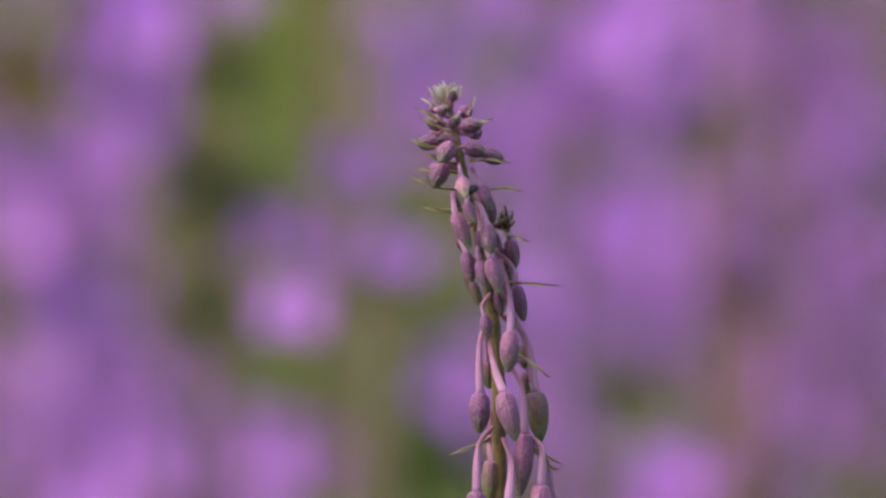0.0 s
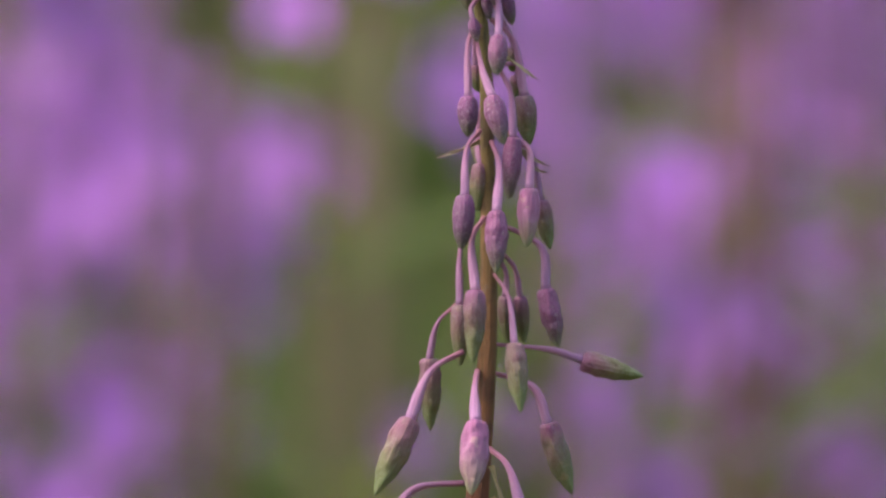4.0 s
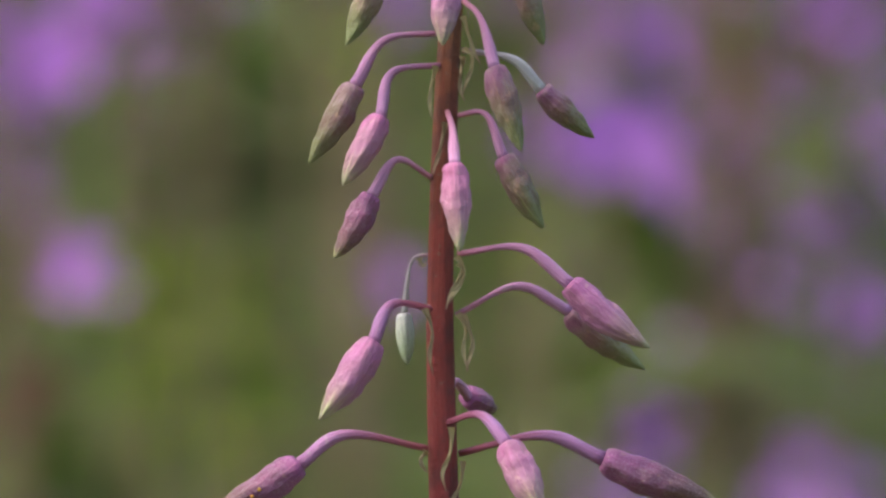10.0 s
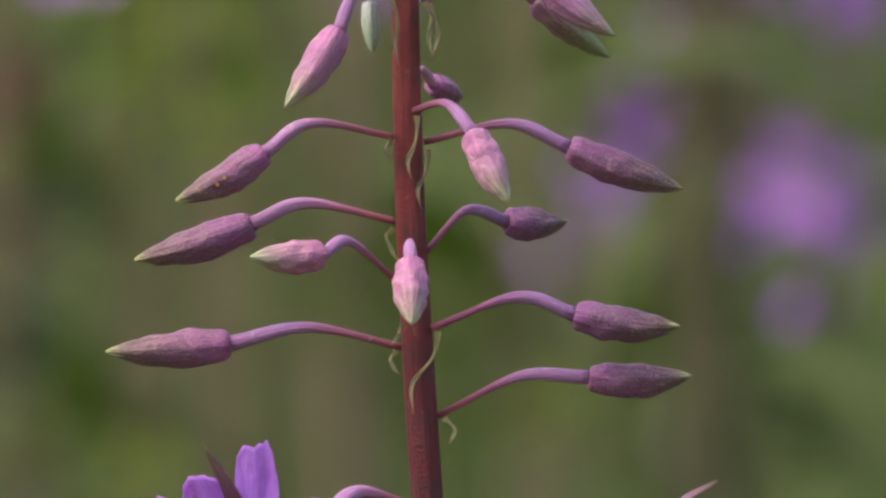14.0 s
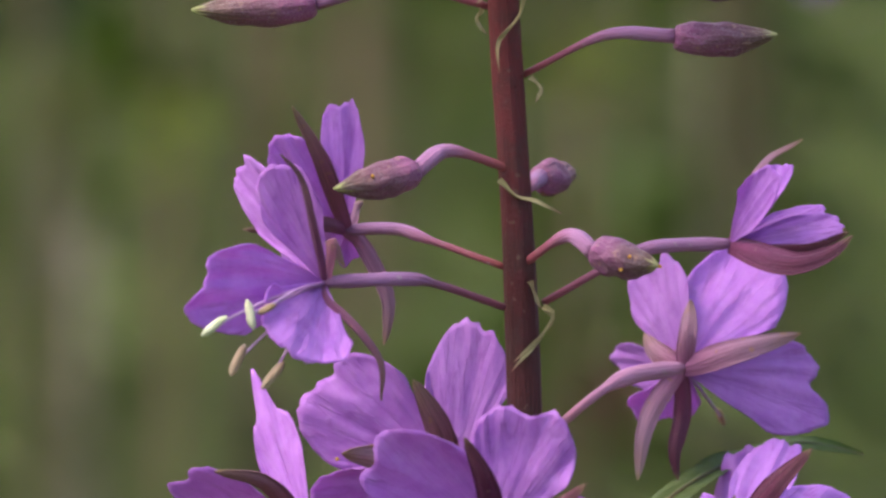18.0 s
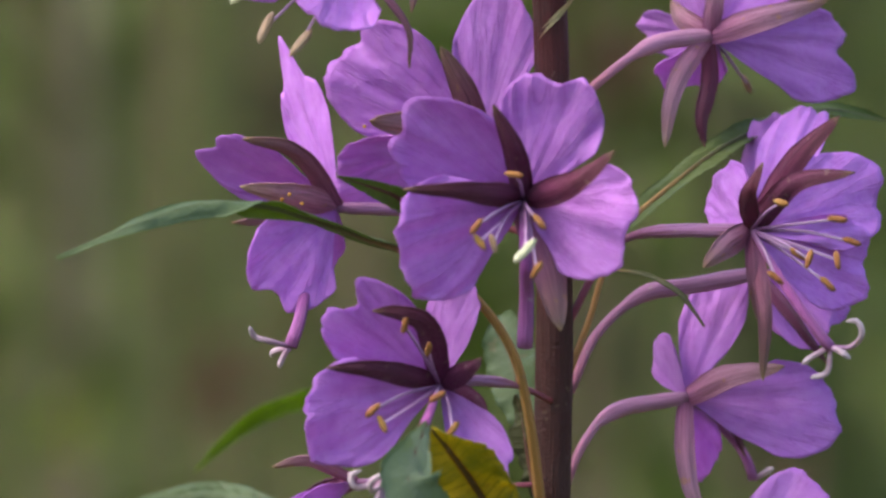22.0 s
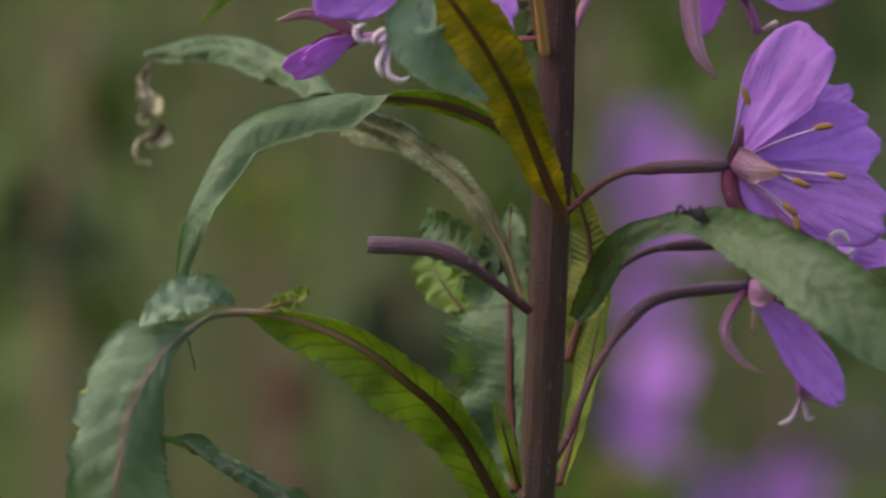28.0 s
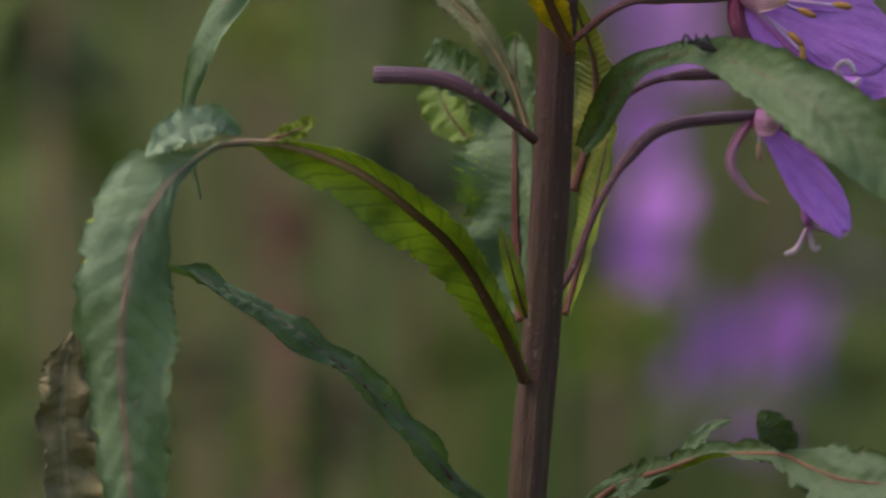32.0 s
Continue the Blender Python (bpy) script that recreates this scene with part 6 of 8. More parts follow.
leaf([(8.9, -4.0, 1045.1, 0.6, 30),
    (12.0, -14.0, 1051.2, 1.6, 45),
    (15.8, -20.0, 1054.2, 1.8, 50),
    (19.5, -26.0, 1056.1, 1.5, 55),
    (23.8, -30.0, 1058.0, 1.1, 60),
    (27.6, -32.0, 1058.5, 1.2, 60),
    (31.9, -36.0, 1059.0, 1.6, 45),
    (35.6, -40.0, 1057.9, 3.4, 22),
    (39.2, -43.0, 1057.0, 4.2, 20),
    (44.2, -45.0, 1056.7, 3, 20),
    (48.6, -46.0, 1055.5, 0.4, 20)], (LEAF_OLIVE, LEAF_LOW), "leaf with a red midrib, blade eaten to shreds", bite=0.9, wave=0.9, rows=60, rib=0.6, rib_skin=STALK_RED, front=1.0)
leaf([(14.1, -22.0, 1053.0, 1, 30),
    (19.5, -24.0, 1055.5, 1.2, 40),
    (22.3, -26.0, 1058.8, 1, 40),
    (24.4, -26.0, 1060.9, 0.8, 40),
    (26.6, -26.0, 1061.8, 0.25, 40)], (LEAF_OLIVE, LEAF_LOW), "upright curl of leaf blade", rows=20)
leaf([(33.1, -36.0, 1059.4, 0.6, 20),
    (32.2, -37.0, 1061.1, 2, 20),
    (30.9, -38.0, 1062.8, 2, 20),
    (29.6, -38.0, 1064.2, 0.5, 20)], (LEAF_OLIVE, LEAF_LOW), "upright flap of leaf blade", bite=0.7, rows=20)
leaf([(6.7, -2.0, 1120.6, 0.13, 20),
    (5.5, -8.0, 1130.1, 0.13, 30),
    (3.5, -12.0, 1138.0, 0.19, 30),
    (-1.0, -16.0, 1144.7, 0.38, 40),
    (-6.7, -20.0, 1149.1, 1.02, 55),
    (-13.0, -24.0, 1151.5, 1.66, 60),
    (-19.3, -28.0, 1154.0, 1.98, 62),
    (-24.9, -32.0, 1155.7, 1.92, 66),
    (-30.5, -36.0, 1155.9, 1.54, 120),
    (-36.1, -40.0, 1154.7, 1.15, 130),
    (-41.0, -44.0, 1153.1, 0.77, 130),
    (-46.1, -46.0, 1151.0, 0.38, 130),
    (-47.1, -46.0, 1150.6, 0.19, 130)], (LEAF_DULL, LEAF_TOP), "long narrow leaf tapering to an orange tip", wave=0.6, rows=60, rib=1.7, rib_skin=STALK_ORANGE)
leaf([(-8.2, -20.0, 1154.8, 1.28, 25),
    (-10.1, -22.0, 1156.2, 1.41, 30),
    (-13.2, -24.0, 1157.4, 0.90, 35),
    (-16.2, -26.0, 1158.4, 0.13, 35)], (LEAF_DULL, LEAF_TOP), "narrow green leaf tip", wave=0.1, rows=20)
leaf([(10.0, 2.0, 1134.2, 0.13, 20),
    (12.4, 4.0, 1140.5, 0.13, 20),
    (13.7, 6.0, 1144.8, 0.26, 20),
    (16.0, 10.0, 1149.8, 0.96, 50),
    (21.6, 16.0, 1154.6, 1.79, 52),
    (28.2, 22.0, 1159.1, 1.79, 54),
    (34.9, 30.0, 1161.6, 1.28, 56),
    (40.3, 36.0, 1162.5, 1.02, 60),
    (47.5, 42.0, 1160.8, 0.19, 60)], (LEAF_DULL, LEAF_DULL), "curving leaf, green-edged with a brown middle", wave=0.5, rows=50, rib=1.1, rib_skin=STALK_ORANGE)
leaf([(9.8, 2.0, 1145.8, 0.38, 30),
    (13.6, -4.0, 1146.5, 0.19, 50),
    (18.6, -8.0, 1146.1, 0.45, 60),
    (22.4, -10.0, 1144.0, 0.51, 60),
    (25.0, -12.0, 1140.6, 0.13, 60)], (LEAF_DRAB, LEAF_DRAB), "small leaf with a brown foot", wave=0.2, rows=30, rib_skin=STALK_ORANGE)
leaf([(-10.6, 94.0, 1127.5, 1.02, 30),
    (-18.8, 98.0, 1125.0, 1.54, 46),
    (-24.3, 100.0, 1123.3, 1.54, 46),
    (-29.1, 102.0, 1120.4, 1.22, 46),
    (-34.2, 104.0, 1115.1, 0.13, 46)], (LEAF_LIME, LEAF_LIME), "narrow green leaf out behind the flowers", wave=0.2, rows=30, rib=0.4)
leaf([(6.6, 12.0, 1124.7, 0.64, 20),
    (5.0, 16.0, 1129.6, 2.56, 20),
    (3.4, 20.0, 1134.5, 3.20, 20),
    (2.8, 24.0, 1138.1, 1.92, 25),
    (2.5, 26.0, 1139.3, 0.38, 25)], (LEAF_TOP, LEAF_LOW), "pale green leaf behind the stem", wave=0.5, rows=30)
leaf([(6.3, 8.0, 1119.8, 0.51, 20),
    (5.3, 10.0, 1124.8, 1.54, 40),
    (4.7, 12.0, 1128.6, 1.41, 40),
    (4.0, 12.0, 1131.2, 0.26, 40)], (LEAF_DRAB, LEAF_DRAB), "withered brown leaf by the stem", wave=0.8, rows=24)
# blisters of rust fungus
spot((-9.2, -13.0, 1195.1), 0.22)
spot((19.7, -12.5, 1186.0), 0.22)
spot((18.7, -12.0, 1184.5), 0.22)
spot((23.1, -12.0, 1184.9), 0.22)
spot((-16.2, -5.5, 1233.2), 0.22)
spot((-17.0, -5.5, 1232.4), 0.22)
spot((-22.5, -13.5, 1155.0), 0.22)
spot((-20.3, -12.0, 1154.5), 0.22)
spot((-21.7, -13.5, 1155.6), 0.22)
spot((-13.3, -1.0, 1162.6), 0.22)
spot((-12.4, 0.0, 1163.1), 0.22)
# small black insects
bug = Shape()
bug.tube(spline([(3.1, -9.5, 1350.6), (3.3, -10.0, 1351.2), (4.1, -9.5, 1351.4)], 8), 0.45 * np.sin(np.linspace(0.35, 2.9, 9)) * np.array([1, 1.1, 0.8, 1, 1.2, 1.2, 1.1, 0.9, 0.7]), 8)
tagged(new("insect", bug.mesh("insect", [INSECT])), "tiny black insect clinging to the plant", "insect")
bug = Shape()
bug.tube(spline([(21.4, -40.8, 1105.6), (22.4, -41.0, 1105.7), (24.7, -42.0, 1104.8)], 8), 0.50 * np.sin(np.linspace(0.35, 2.9, 9)) * np.array([1, 1.1, 0.8, 1, 1.2, 1.2, 1.1, 0.9, 0.7]), 8)
for k in range(6):
    at = (22.0 + 0.6 * (k // 2), -41.0, 1105.7)
    bug.tube(spline([at, (at[0] - 0.8 + 0.6 * (k // 2), -42.2 + 2.4 * (k % 2), 1106.5), (at[0] - 1.2 + 1.0 * (k // 2), -42.6 + 3.2 * (k % 2), 1105.4)], 6), np.full(7, 0.11), 5)
tagged(new("insect", bug.mesh("insect", [INSECT])), "tiny black insect clinging to the plant", "insect")
bug = Shape()
bug.tube(spline([(1.5, 8.0, 1095.6), (1.8, 8.0, 1094.8), (1.3, 9.0, 1093.8)], 8), 0.25 * np.sin(np.linspace(0.35, 2.9, 9)) * np.array([1, 1.1, 0.8, 1, 1.2, 1.2, 1.1, 0.9, 0.7]), 8)
tagged(new("insect", bug.mesh("insect", [INSECT])), "tiny black insect clinging to the plant", "insect")

# ---------------------------------------------------------------- the meadow behind


def hill(x, y):
    """Height of the meadow: level about the plant, climbing to a bank behind."""
    far = max(0.0, y - 5.0)
    z = 0.42 * far * far / (far + 6.0) if far else 0.0
    z = min(z, 60.0 + 0.02 * far)
    return z + 0.06 * noise.noise((x * 0.6, y * 0.6, 0.0)) * min(1.0, abs(y) * 0.5)


def ground_sheet():
    ring = np.concatenate([np.linspace(-400, -14, 12), np.linspace(-12, 12, 49), np.linspace(14, 400, 12)])
    deep = np.concatenate([np.linspace(-400, -6, 8), np.linspace(-5, 16, 64), np.linspace(18, 600, 24)])
    v = [(x, y, hill(x, y)) for y in deep for x in ring]
    n = len(ring)
    f = [(j * n + i, j * n + i + 1, (j + 1) * n + i + 1, (j + 1) * n + i) for j in range(len(deep) - 1) for i in range(n - 1)]
    me = bpy.data.meshes.new("ground")
    me.from_pydata(v, [], f)
    me.materials.append(GROUND)
    me.polygons.foreach_set("use_smooth", [True] * len(f))
    return tagged(new("ground", me), "rough green meadow ground rising to a bank behind", "ground", kind="structure")


ground_sheet()


def blades(name, label, material, count, near, far, low, high, wide, bow, across=0.0):
    """Stalks of a meadow, joined: each a bent strip of three pieces, set on the ground."""
    rng = np.random.default_rng(len(name) * 7 + count)
    v, f = [], []
    for _ in range(count):
        y = near + (far - near) * rng.random() ** 1.3 + 0.25 * rng.normal()
        x = rng.normal() * across if across else float(np.clip(rng.standard_t(1.6), -14, 14)) * (0.24 + 0.05 * (y + 1.6))
        if across:
            y = 4.5 + rng.normal() * 5.5
        z = hill(x, y) - 0.02
        h = low + (high - low) * rng.random()
        a = rng.random() * 6.283
        dx, dy = math.cos(a) * bow * h, math.sin(a) * bow * h
        w = wide * (0.6 + 0.8 * rng.random())
        wx, wy = -math.sin(a) * w, math.cos(a) * w
        o = len(v)
        for s, k in ((0.0, 0.5), (0.4, 1.0), (0.75, 0.8)):
            cx, cy, cz = x + dx * s * s, y + dy * s * s, z + h * s
            v += [(cx - wx * k, cy - wy * k, cz), (cx + wx * k, cy + wy * k, cz)]
        v.append((x + dx, y + dy, z + h * 0.97))
        f += [(o, o + 1, o + 3, o + 2), (o + 2, o + 3, o + 5, o + 4), (o + 4, o + 5, o + 6)]
    me = bpy.data.meshes.new(name)
    me.from_pydata(v, [], f)
    me.materials.append(material)
    return tagged(new(name, me), label, "grass", kind="stuff")


blades("meadow_grass", "long green and straw-coloured meadow grass", GRASS, 23000, 1.4, 12.0, 0.45, 1.0, 0.004, 0.35)
blades("meadow_weeds", "broad green leaves of weeds among the grass", WEEDS, 11000, 1.6, 5.2, 0.3, 0.85, 0.013, 0.5)


blades("meadow_turf", "knee-high green grass of the open meadow", GRASS, 42000, -4.5, 14.0, 0.15, 0.55, 0.0035, 0.4, 5.0)


def far_flower_mesh(seed):
    s = Shape()
    for i, (a, w) in enumerate(((38, 6.0), (142, 6.0), (205, 5.5), (335, 5.5))):
        t = (13.5 * math.cos(radians(a)), -1.5, 13.5 * math.sin(radians(a)))
        s.petal((0, 0, 0), t, w, 0, 0.12, 0.1, 0.05, seed + i, fine=False)
    return s.mesh("flower", [FAR_PETAL])


def far_leaf_mesh(seed, skin=None, wide=8.0, lean=65.0):
    line = spline([(0, 0, 0), (22, -4, 16), (52, -6, 18), (88, -2, -12)], 12)
    u = np.linspace(0, 1, 13)
    s = Shape()
    s.blade(line, wide * np.sin(np.pi * (0.06 + 0.94 * u)) + 0.2, np.full(13, lean), 5, fold=0.2, wave=0.3, slots=(0, 0), seed=seed)
    return s.mesh("leaf", [skin or FAR_LEAF])


def far_bud_mesh():
    s = Shape()
    u = np.linspace(0, 1, 9)
    s.tube(np.outer(u, (7.0, 0, -9.0)), 1.7 * np.sin(np.pi * (0.08 + 0.88 * u)) + 0.1, 8)
    return s.mesh("bud", [BUD])


FAR_FLOWERS = [far_flower_mesh(i * 5.1) for i in range(4)]
FAR_LEAVES = [far_leaf_mesh(i * 3.7) for i in range(3)]
FAR_BUD = far_bud_mesh()


def far_fireweed(x, y, low, high, spread, count, label, leaves=14, tipped=True, blooms=()):
    """A fireweed of the stand behind: its flowers sit between the heights low and high."""
    SERIAL[0] += 1
    rng = np.random.default_rng(SERIAL[0])
    z = hill(x, y)
    thing = new("fireweed_plant")
    thing.location = (x, y, z)
    tagged(thing, label, "wildflower", "fireweeds behind")
    top = high - z + 0.12
    lean = (rng.random() - 0.5) * 0.05
    s = Shape()
    h = np.linspace(0, top, 24)
    s.tube(np.stack([1000 * lean * (h / top) ** 2, 0 * h, 1000 * h], 1), np.linspace(4.0, 1.0, 24), 8)
    part("stem", s, FAR_STEM, thing)

    def put(name, me, at, m):
        ob = new(name, me)
        ob.parent = thing
        ob.matrix_basis = Matrix.Translation(at) @ m
        return ob

    def axis_at(zz):
        return lean * (zz / top) ** 2

    for i in range(count):
        zz = low - z + (high - low) * ((i + 0.5) / count) + (rng.random() - 0.5) * 0.01
        a = i * 2.4 + rng.random() * 0.6
        r = spread * (0.55 + 0.45 * rng.random()) * (1.0 - 0.35 * (i / count))
        at = (axis_at(zz) + r * math.cos(a), r * math.sin(a), zz - 0.004)
        turn = math.degrees(a) + 90
        put("flower", FAR_FLOWERS[i % 4], at, pose(0, 0, 0, -20 + 30 * rng.random(), 0, turn) @ Matrix.Scale(0.7 + 0.35 * rng.random(), 4))
    for i, (dx, zz, size) in enumerate(blooms):
        put("flower", FAR_FLOWERS[i % 4], (dx, 0.012 * (i % 3) - 0.02, zz - z), pose(0, 0, 0, -25 + 20 * rng.random(), 15 * rng.random(), -25 + 50 * rng.random()) @ Matrix.Scale(size, 4))
    if tipped:
        for i in range(12):
            zz = high - z + 0.005 + i * 0.008
            put("bud", FAR_BUD, (axis_at(zz), 0, zz), pose(0, 0, 0, 0, 0, i * 137.5) @ Matrix.Scale(1 - i * 0.05, 4))
    for i in range(leaves):
        zz = max(0.15, (low - z) * (0.35 + 0.62 * (i + 0.5) / leaves))
        put("leaf", FAR_LEAVES[i % 3], (axis_at(zz), 0, zz), pose(0, 0, 0, 0, -20 + 25 * rng.random(), i * 137.5 + 40 * rng.random()))
    return thing


WEED_LOOK = {
    "lime": (leaf_material("leaf_far_lime", (0.19, 0.225, 0.035), (0.14, 0.175, 0.028), (0.2, 0.22, 0.05), (0.70, 0.78, 0.10), 0.45, 0.75), "yellow-green leafy weed among the meadow grass"),
    # dark leaf colour stands in for shaded holes between the plants
    "dark": (leaf_material("leaf_far_shade", (0.048, 0.068, 0.022), (0.032, 0.050, 0.016), (0.05, 0.05, 0.02), (0.22, 0.30, 0.06), 0.2, 0.75), "dark green leaf tuft standing in for a shaded hole in the meadow"),
    # milder tone, part foliage green, part shade of the gaps put into colour
    "olive": (leaf_material("leaf_far_olive_dim", (0.085, 0.105, 0.028), (0.058, 0.078, 0.02), (0.08, 0.07, 0.03), (0.35, 0.42, 0.08), 0.3, 0.75), "olive green leafy weed, also standing in for shaded gaps of the meadow"),
    "rust": (leaf_material("leaf_far_rust", (0.16, 0.075, 0.045), (0.10, 0.05, 0.03), (0.12, 0.05, 0.03), (0.5, 0.22, 0.12), 0.3, 0.75), "leafy weed turned reddish brown in the meadow")}
WEED_LEAVES = {k: [far_leaf_mesh(i * 2.9 + 1, skin, 17.0, 25.0) for i in range(3)] for k, (skin, _) in WEED_LOOK.items()}
STALK_LABEL = {"stalk_dry": "bleached dry stalk standing in the meadow", "stalk_dry_red": "reddish brown dry stalk standing in the meadow", "stalk_dry_brown": "dull brown dry stalk standing in the meadow"}


def weed(x, y, top, size, look_of, count):
    """A leafy weed with a tuft of leaves of that radius at the height top."""
    SERIAL[0] += 1
    rng = np.random.default_rng(SERIAL[0])
    z = hill(x, y)
    thing = new("weed_plant")
    thing.location = (x, y, z)
    tagged(thing, WEED_LOOK[look_of][1], "weed", "weeds behind")
    h = np.linspace(-0.02, top - z + size, 14)
    s = Shape()
    s.tube(np.stack([0 * h, 3 * np.sin(h * 5), 1000 * h], 1), np.linspace(2.6, 0.9, 14), 7)
    part("stem", s, FAR_STEM, thing)
    for i in range(count):
        ob = new("leaf", WEED_LEAVES[look_of][i % 3])
        ob.parent = thing
        zz = top - z + size * (-0.9 + 1.7 * (i + 0.5) / count)
        reach = math.sqrt(max(0.15, 1 - ((zz - top + z) / size) ** 2)) * size / 0.075
        ob.matrix_basis = Matrix.Translation((0, 0, zz)) @ pose(0, 0, 0, 10 * rng.random(), -25 + 40 * rng.random(), i * 137.5 + 30 * rng.random()) @ Matrix.Scale(reach * (0.8 + 0.3 * rng.random()), 4)
    return thing


def dry_stalk(x, y, top, lean, thick, skin):
    """A dead stalk of last year, bleached, with a few stubs of side branches."""
    z = hill(x, y)
    h = np.linspace(-0.02, top - z, 20)
    s = Shape()
    s.tube(np.stack([1000 * lean * h, 6 * np.sin(h * 7), 1000 * h], 1), np.linspace(thick * 1.2, thick * 0.8, 20), 9, wobble=0.15)
    thing = new("dry_stalk")
    thing.location = (x, y, z)
    tagged(thing, STALK_LABEL[skin.name], "dead stalk", "dry stalks")
    part("stalk", s, skin, thing)
    for i in range(4):
        zz = (top - z) * (0.55 + 0.11 * i)
        b = Shape()
        a = i * 2.1
        b.tube(spline([(1000 * lean * zz, 0, 1000 * zz), (1000 * lean * zz + 14 * math.cos(a), 14 * math.sin(a), 1000 * zz + 18), (1000 * lean * zz + 18 * math.cos(a), 18 * math.sin(a), 1000 * zz + 44)], 8), np.linspace(1.3, 0.5, 9), 7)
        part("branch", b, skin, thing)


far_fireweed(-0.091, 2.40, 1.512, 1.571, 0.01, 0, "tall fireweed in full magenta flower in the stand behind", blooms=[(-0.001, 1.571, 0.90), (0.004, 1.562, 0.90), (-0.002, 1.552, 0.90), (0.009, 1.547, 0.80), (0.006, 1.534, 0.80), (-0.004, 1.520, 0.80), (0.007, 1.524, 0.80), (-0.009, 1.512, 0.60), (-0.010, 1.539, 0.60)])
far_fireweed(-0.112, 3.40, 1.632, 1.648, 0.01, 0, "tall fireweed in full magenta flower in the stand behind", blooms=[(-0.033, 1.648, 0.80), (-0.041, 1.632, 0.60), (0.033, 1.644, 0.80), (0.041, 1.638, 0.70)])
far_fireweed(-0.033, 2.00, 1.447, 1.482, 0.01, 0, "fireweed with few magenta flowers in the stand behind", blooms=[(0.010, 1.482, 0.75), (-0.010, 1.469, 0.75), (0.021, 1.462, 0.65), (-0.005, 1.447, 0.75), (0.003, 1.464, 0.55), (-0.018, 1.463, 0.40)])
far_fireweed(0.050, 2.40, 1.493, 1.557, 0.01, 0, "tall fireweed in full magenta flower in the stand behind", blooms=[(-0.003, 1.544, 0.90), (-0.016, 1.538, 0.80), (-0.022, 1.527, 0.80), (0.015, 1.554, 0.80), (0.003, 1.557, 0.80), (0.002, 1.522, 0.80), (0.013, 1.541, 0.70), (0.002, 1.505, 0.60), (0.000, 1.493, 0.90), (0.011, 1.494, 0.70), (-0.006, 1.531, 0.70)])
far_fireweed(0.027, 3.00, 1.453, 1.520, 0.01, 0, "tall fireweed in full magenta flower in the stand behind", blooms=[(0.005, 1.507, 0.80), (0.012, 1.492, 0.80), (0.003, 1.477, 0.80), (0.012, 1.463, 0.80), (-0.026, 1.472, 0.80), (-0.025, 1.488, 0.60), (0.003, 1.453, 0.60), (-0.006, 1.520, 0.70), (0.021, 1.509, 0.60)])
far_fireweed(0.002, 3.60, 1.618, 1.655, 0.01, 0, "tall fireweed in full magenta flower in the stand behind", blooms=[(-0.011, 1.632, 0.90), (0.010, 1.643, 0.90), (0.001, 1.618, 0.70), (-0.022, 1.645, 0.70), (0.022, 1.655, 0.90)])
far_fireweed(-0.116, 2.80, 1.446, 1.512, 0.01, 0, "tall fireweed in full magenta flower in the stand behind", blooms=[(-0.016, 1.512, 0.90), (-0.009, 1.494, 0.90), (0.012, 1.489, 0.80), (-0.011, 1.471, 0.90), (0.015, 1.464, 0.90), (-0.002, 1.452, 0.90), (0.022, 1.446, 0.90), (-0.018, 1.448, 0.90), (0.007, 1.476, 0.70)])
far_fireweed(-0.077, 2.60, 1.391, 1.442, 0.01, 0, "tall fireweed in full magenta flower in the stand behind", blooms=[(-0.013, 1.434, 0.90), (0.011, 1.434, 0.80), (0.000, 1.442, 0.50), (0.026, 1.433, 0.70), (-0.025, 1.422, 0.80), (-0.042, 1.417, 0.90), (-0.015, 1.412, 0.50), (0.009, 1.405, 0.85), (0.019, 1.391, 0.60), (0.022, 1.419, 0.60), (0.007, 1.417, 0.50)])
far_fireweed(-0.142, 3.20, 1.389, 1.424, 0.01, 0, "fireweed with few magenta flowers in the stand behind", blooms=[(0.003, 1.406, 0.90), (-0.005, 1.389, 0.80), (0.014, 1.416, 0.80), (-0.012, 1.424, 0.90)])
far_fireweed(-0.092, 2.10, 1.313, 1.350, 0.01, 0, "fireweed with few magenta flowers in the stand behind", blooms=[(0.006, 1.344, 0.85), (0.003, 1.335, 0.60), (-0.007, 1.322, 0.85), (0.000, 1.328, 0.50), (-0.012, 1.313, 0.50), (0.010, 1.350, 0.40)])
far_fireweed(-0.017, 3.40, 1.363, 1.373, 0.01, 0, "fireweed with few magenta flowers in the stand behind", blooms=[(0.002, 1.373, 0.90), (-0.002, 1.363, 0.50)])
far_fireweed(-0.083, 2.00, 1.266, 1.268, 0.01, 0, "fireweed with few magenta flowers in the stand behind", blooms=[(-0.001, 1.266, 0.95), (0.001, 1.268, 0.60)])
far_fireweed(-0.016, 3.00, 1.264, 1.268, 0.01, 0, "fireweed with few magenta flowers in the stand behind", blooms=[(0.001, 1.268, 0.85), (-0.001, 1.264, 0.50)])
far_fireweed(0.058, 1.90, 1.389, 1.403, 0.01, 0, "fireweed with few magenta flowers in the stand behind", blooms=[(-0.000, 1.399, 0.90), (-0.002, 1.389, 0.60), (0.003, 1.403, 0.40)])
far_fireweed(0.063, 1.90, 1.354, 1.367, 0.01, 0, "fireweed with few magenta flowers in the stand behind", blooms=[(0.003, 1.367, 1.05), (-0.000, 1.354, 0.65), (-0.002, 1.361, 0.40)])
far_fireweed(0.060, 2.40, 1.329, 1.342, 0.01, 0, "fireweed with few magenta flowers in the stand behind", blooms=[(0.001, 1.336, 0.80), (-0.007, 1.342, 0.50), (0.005, 1.329, 0.50)])
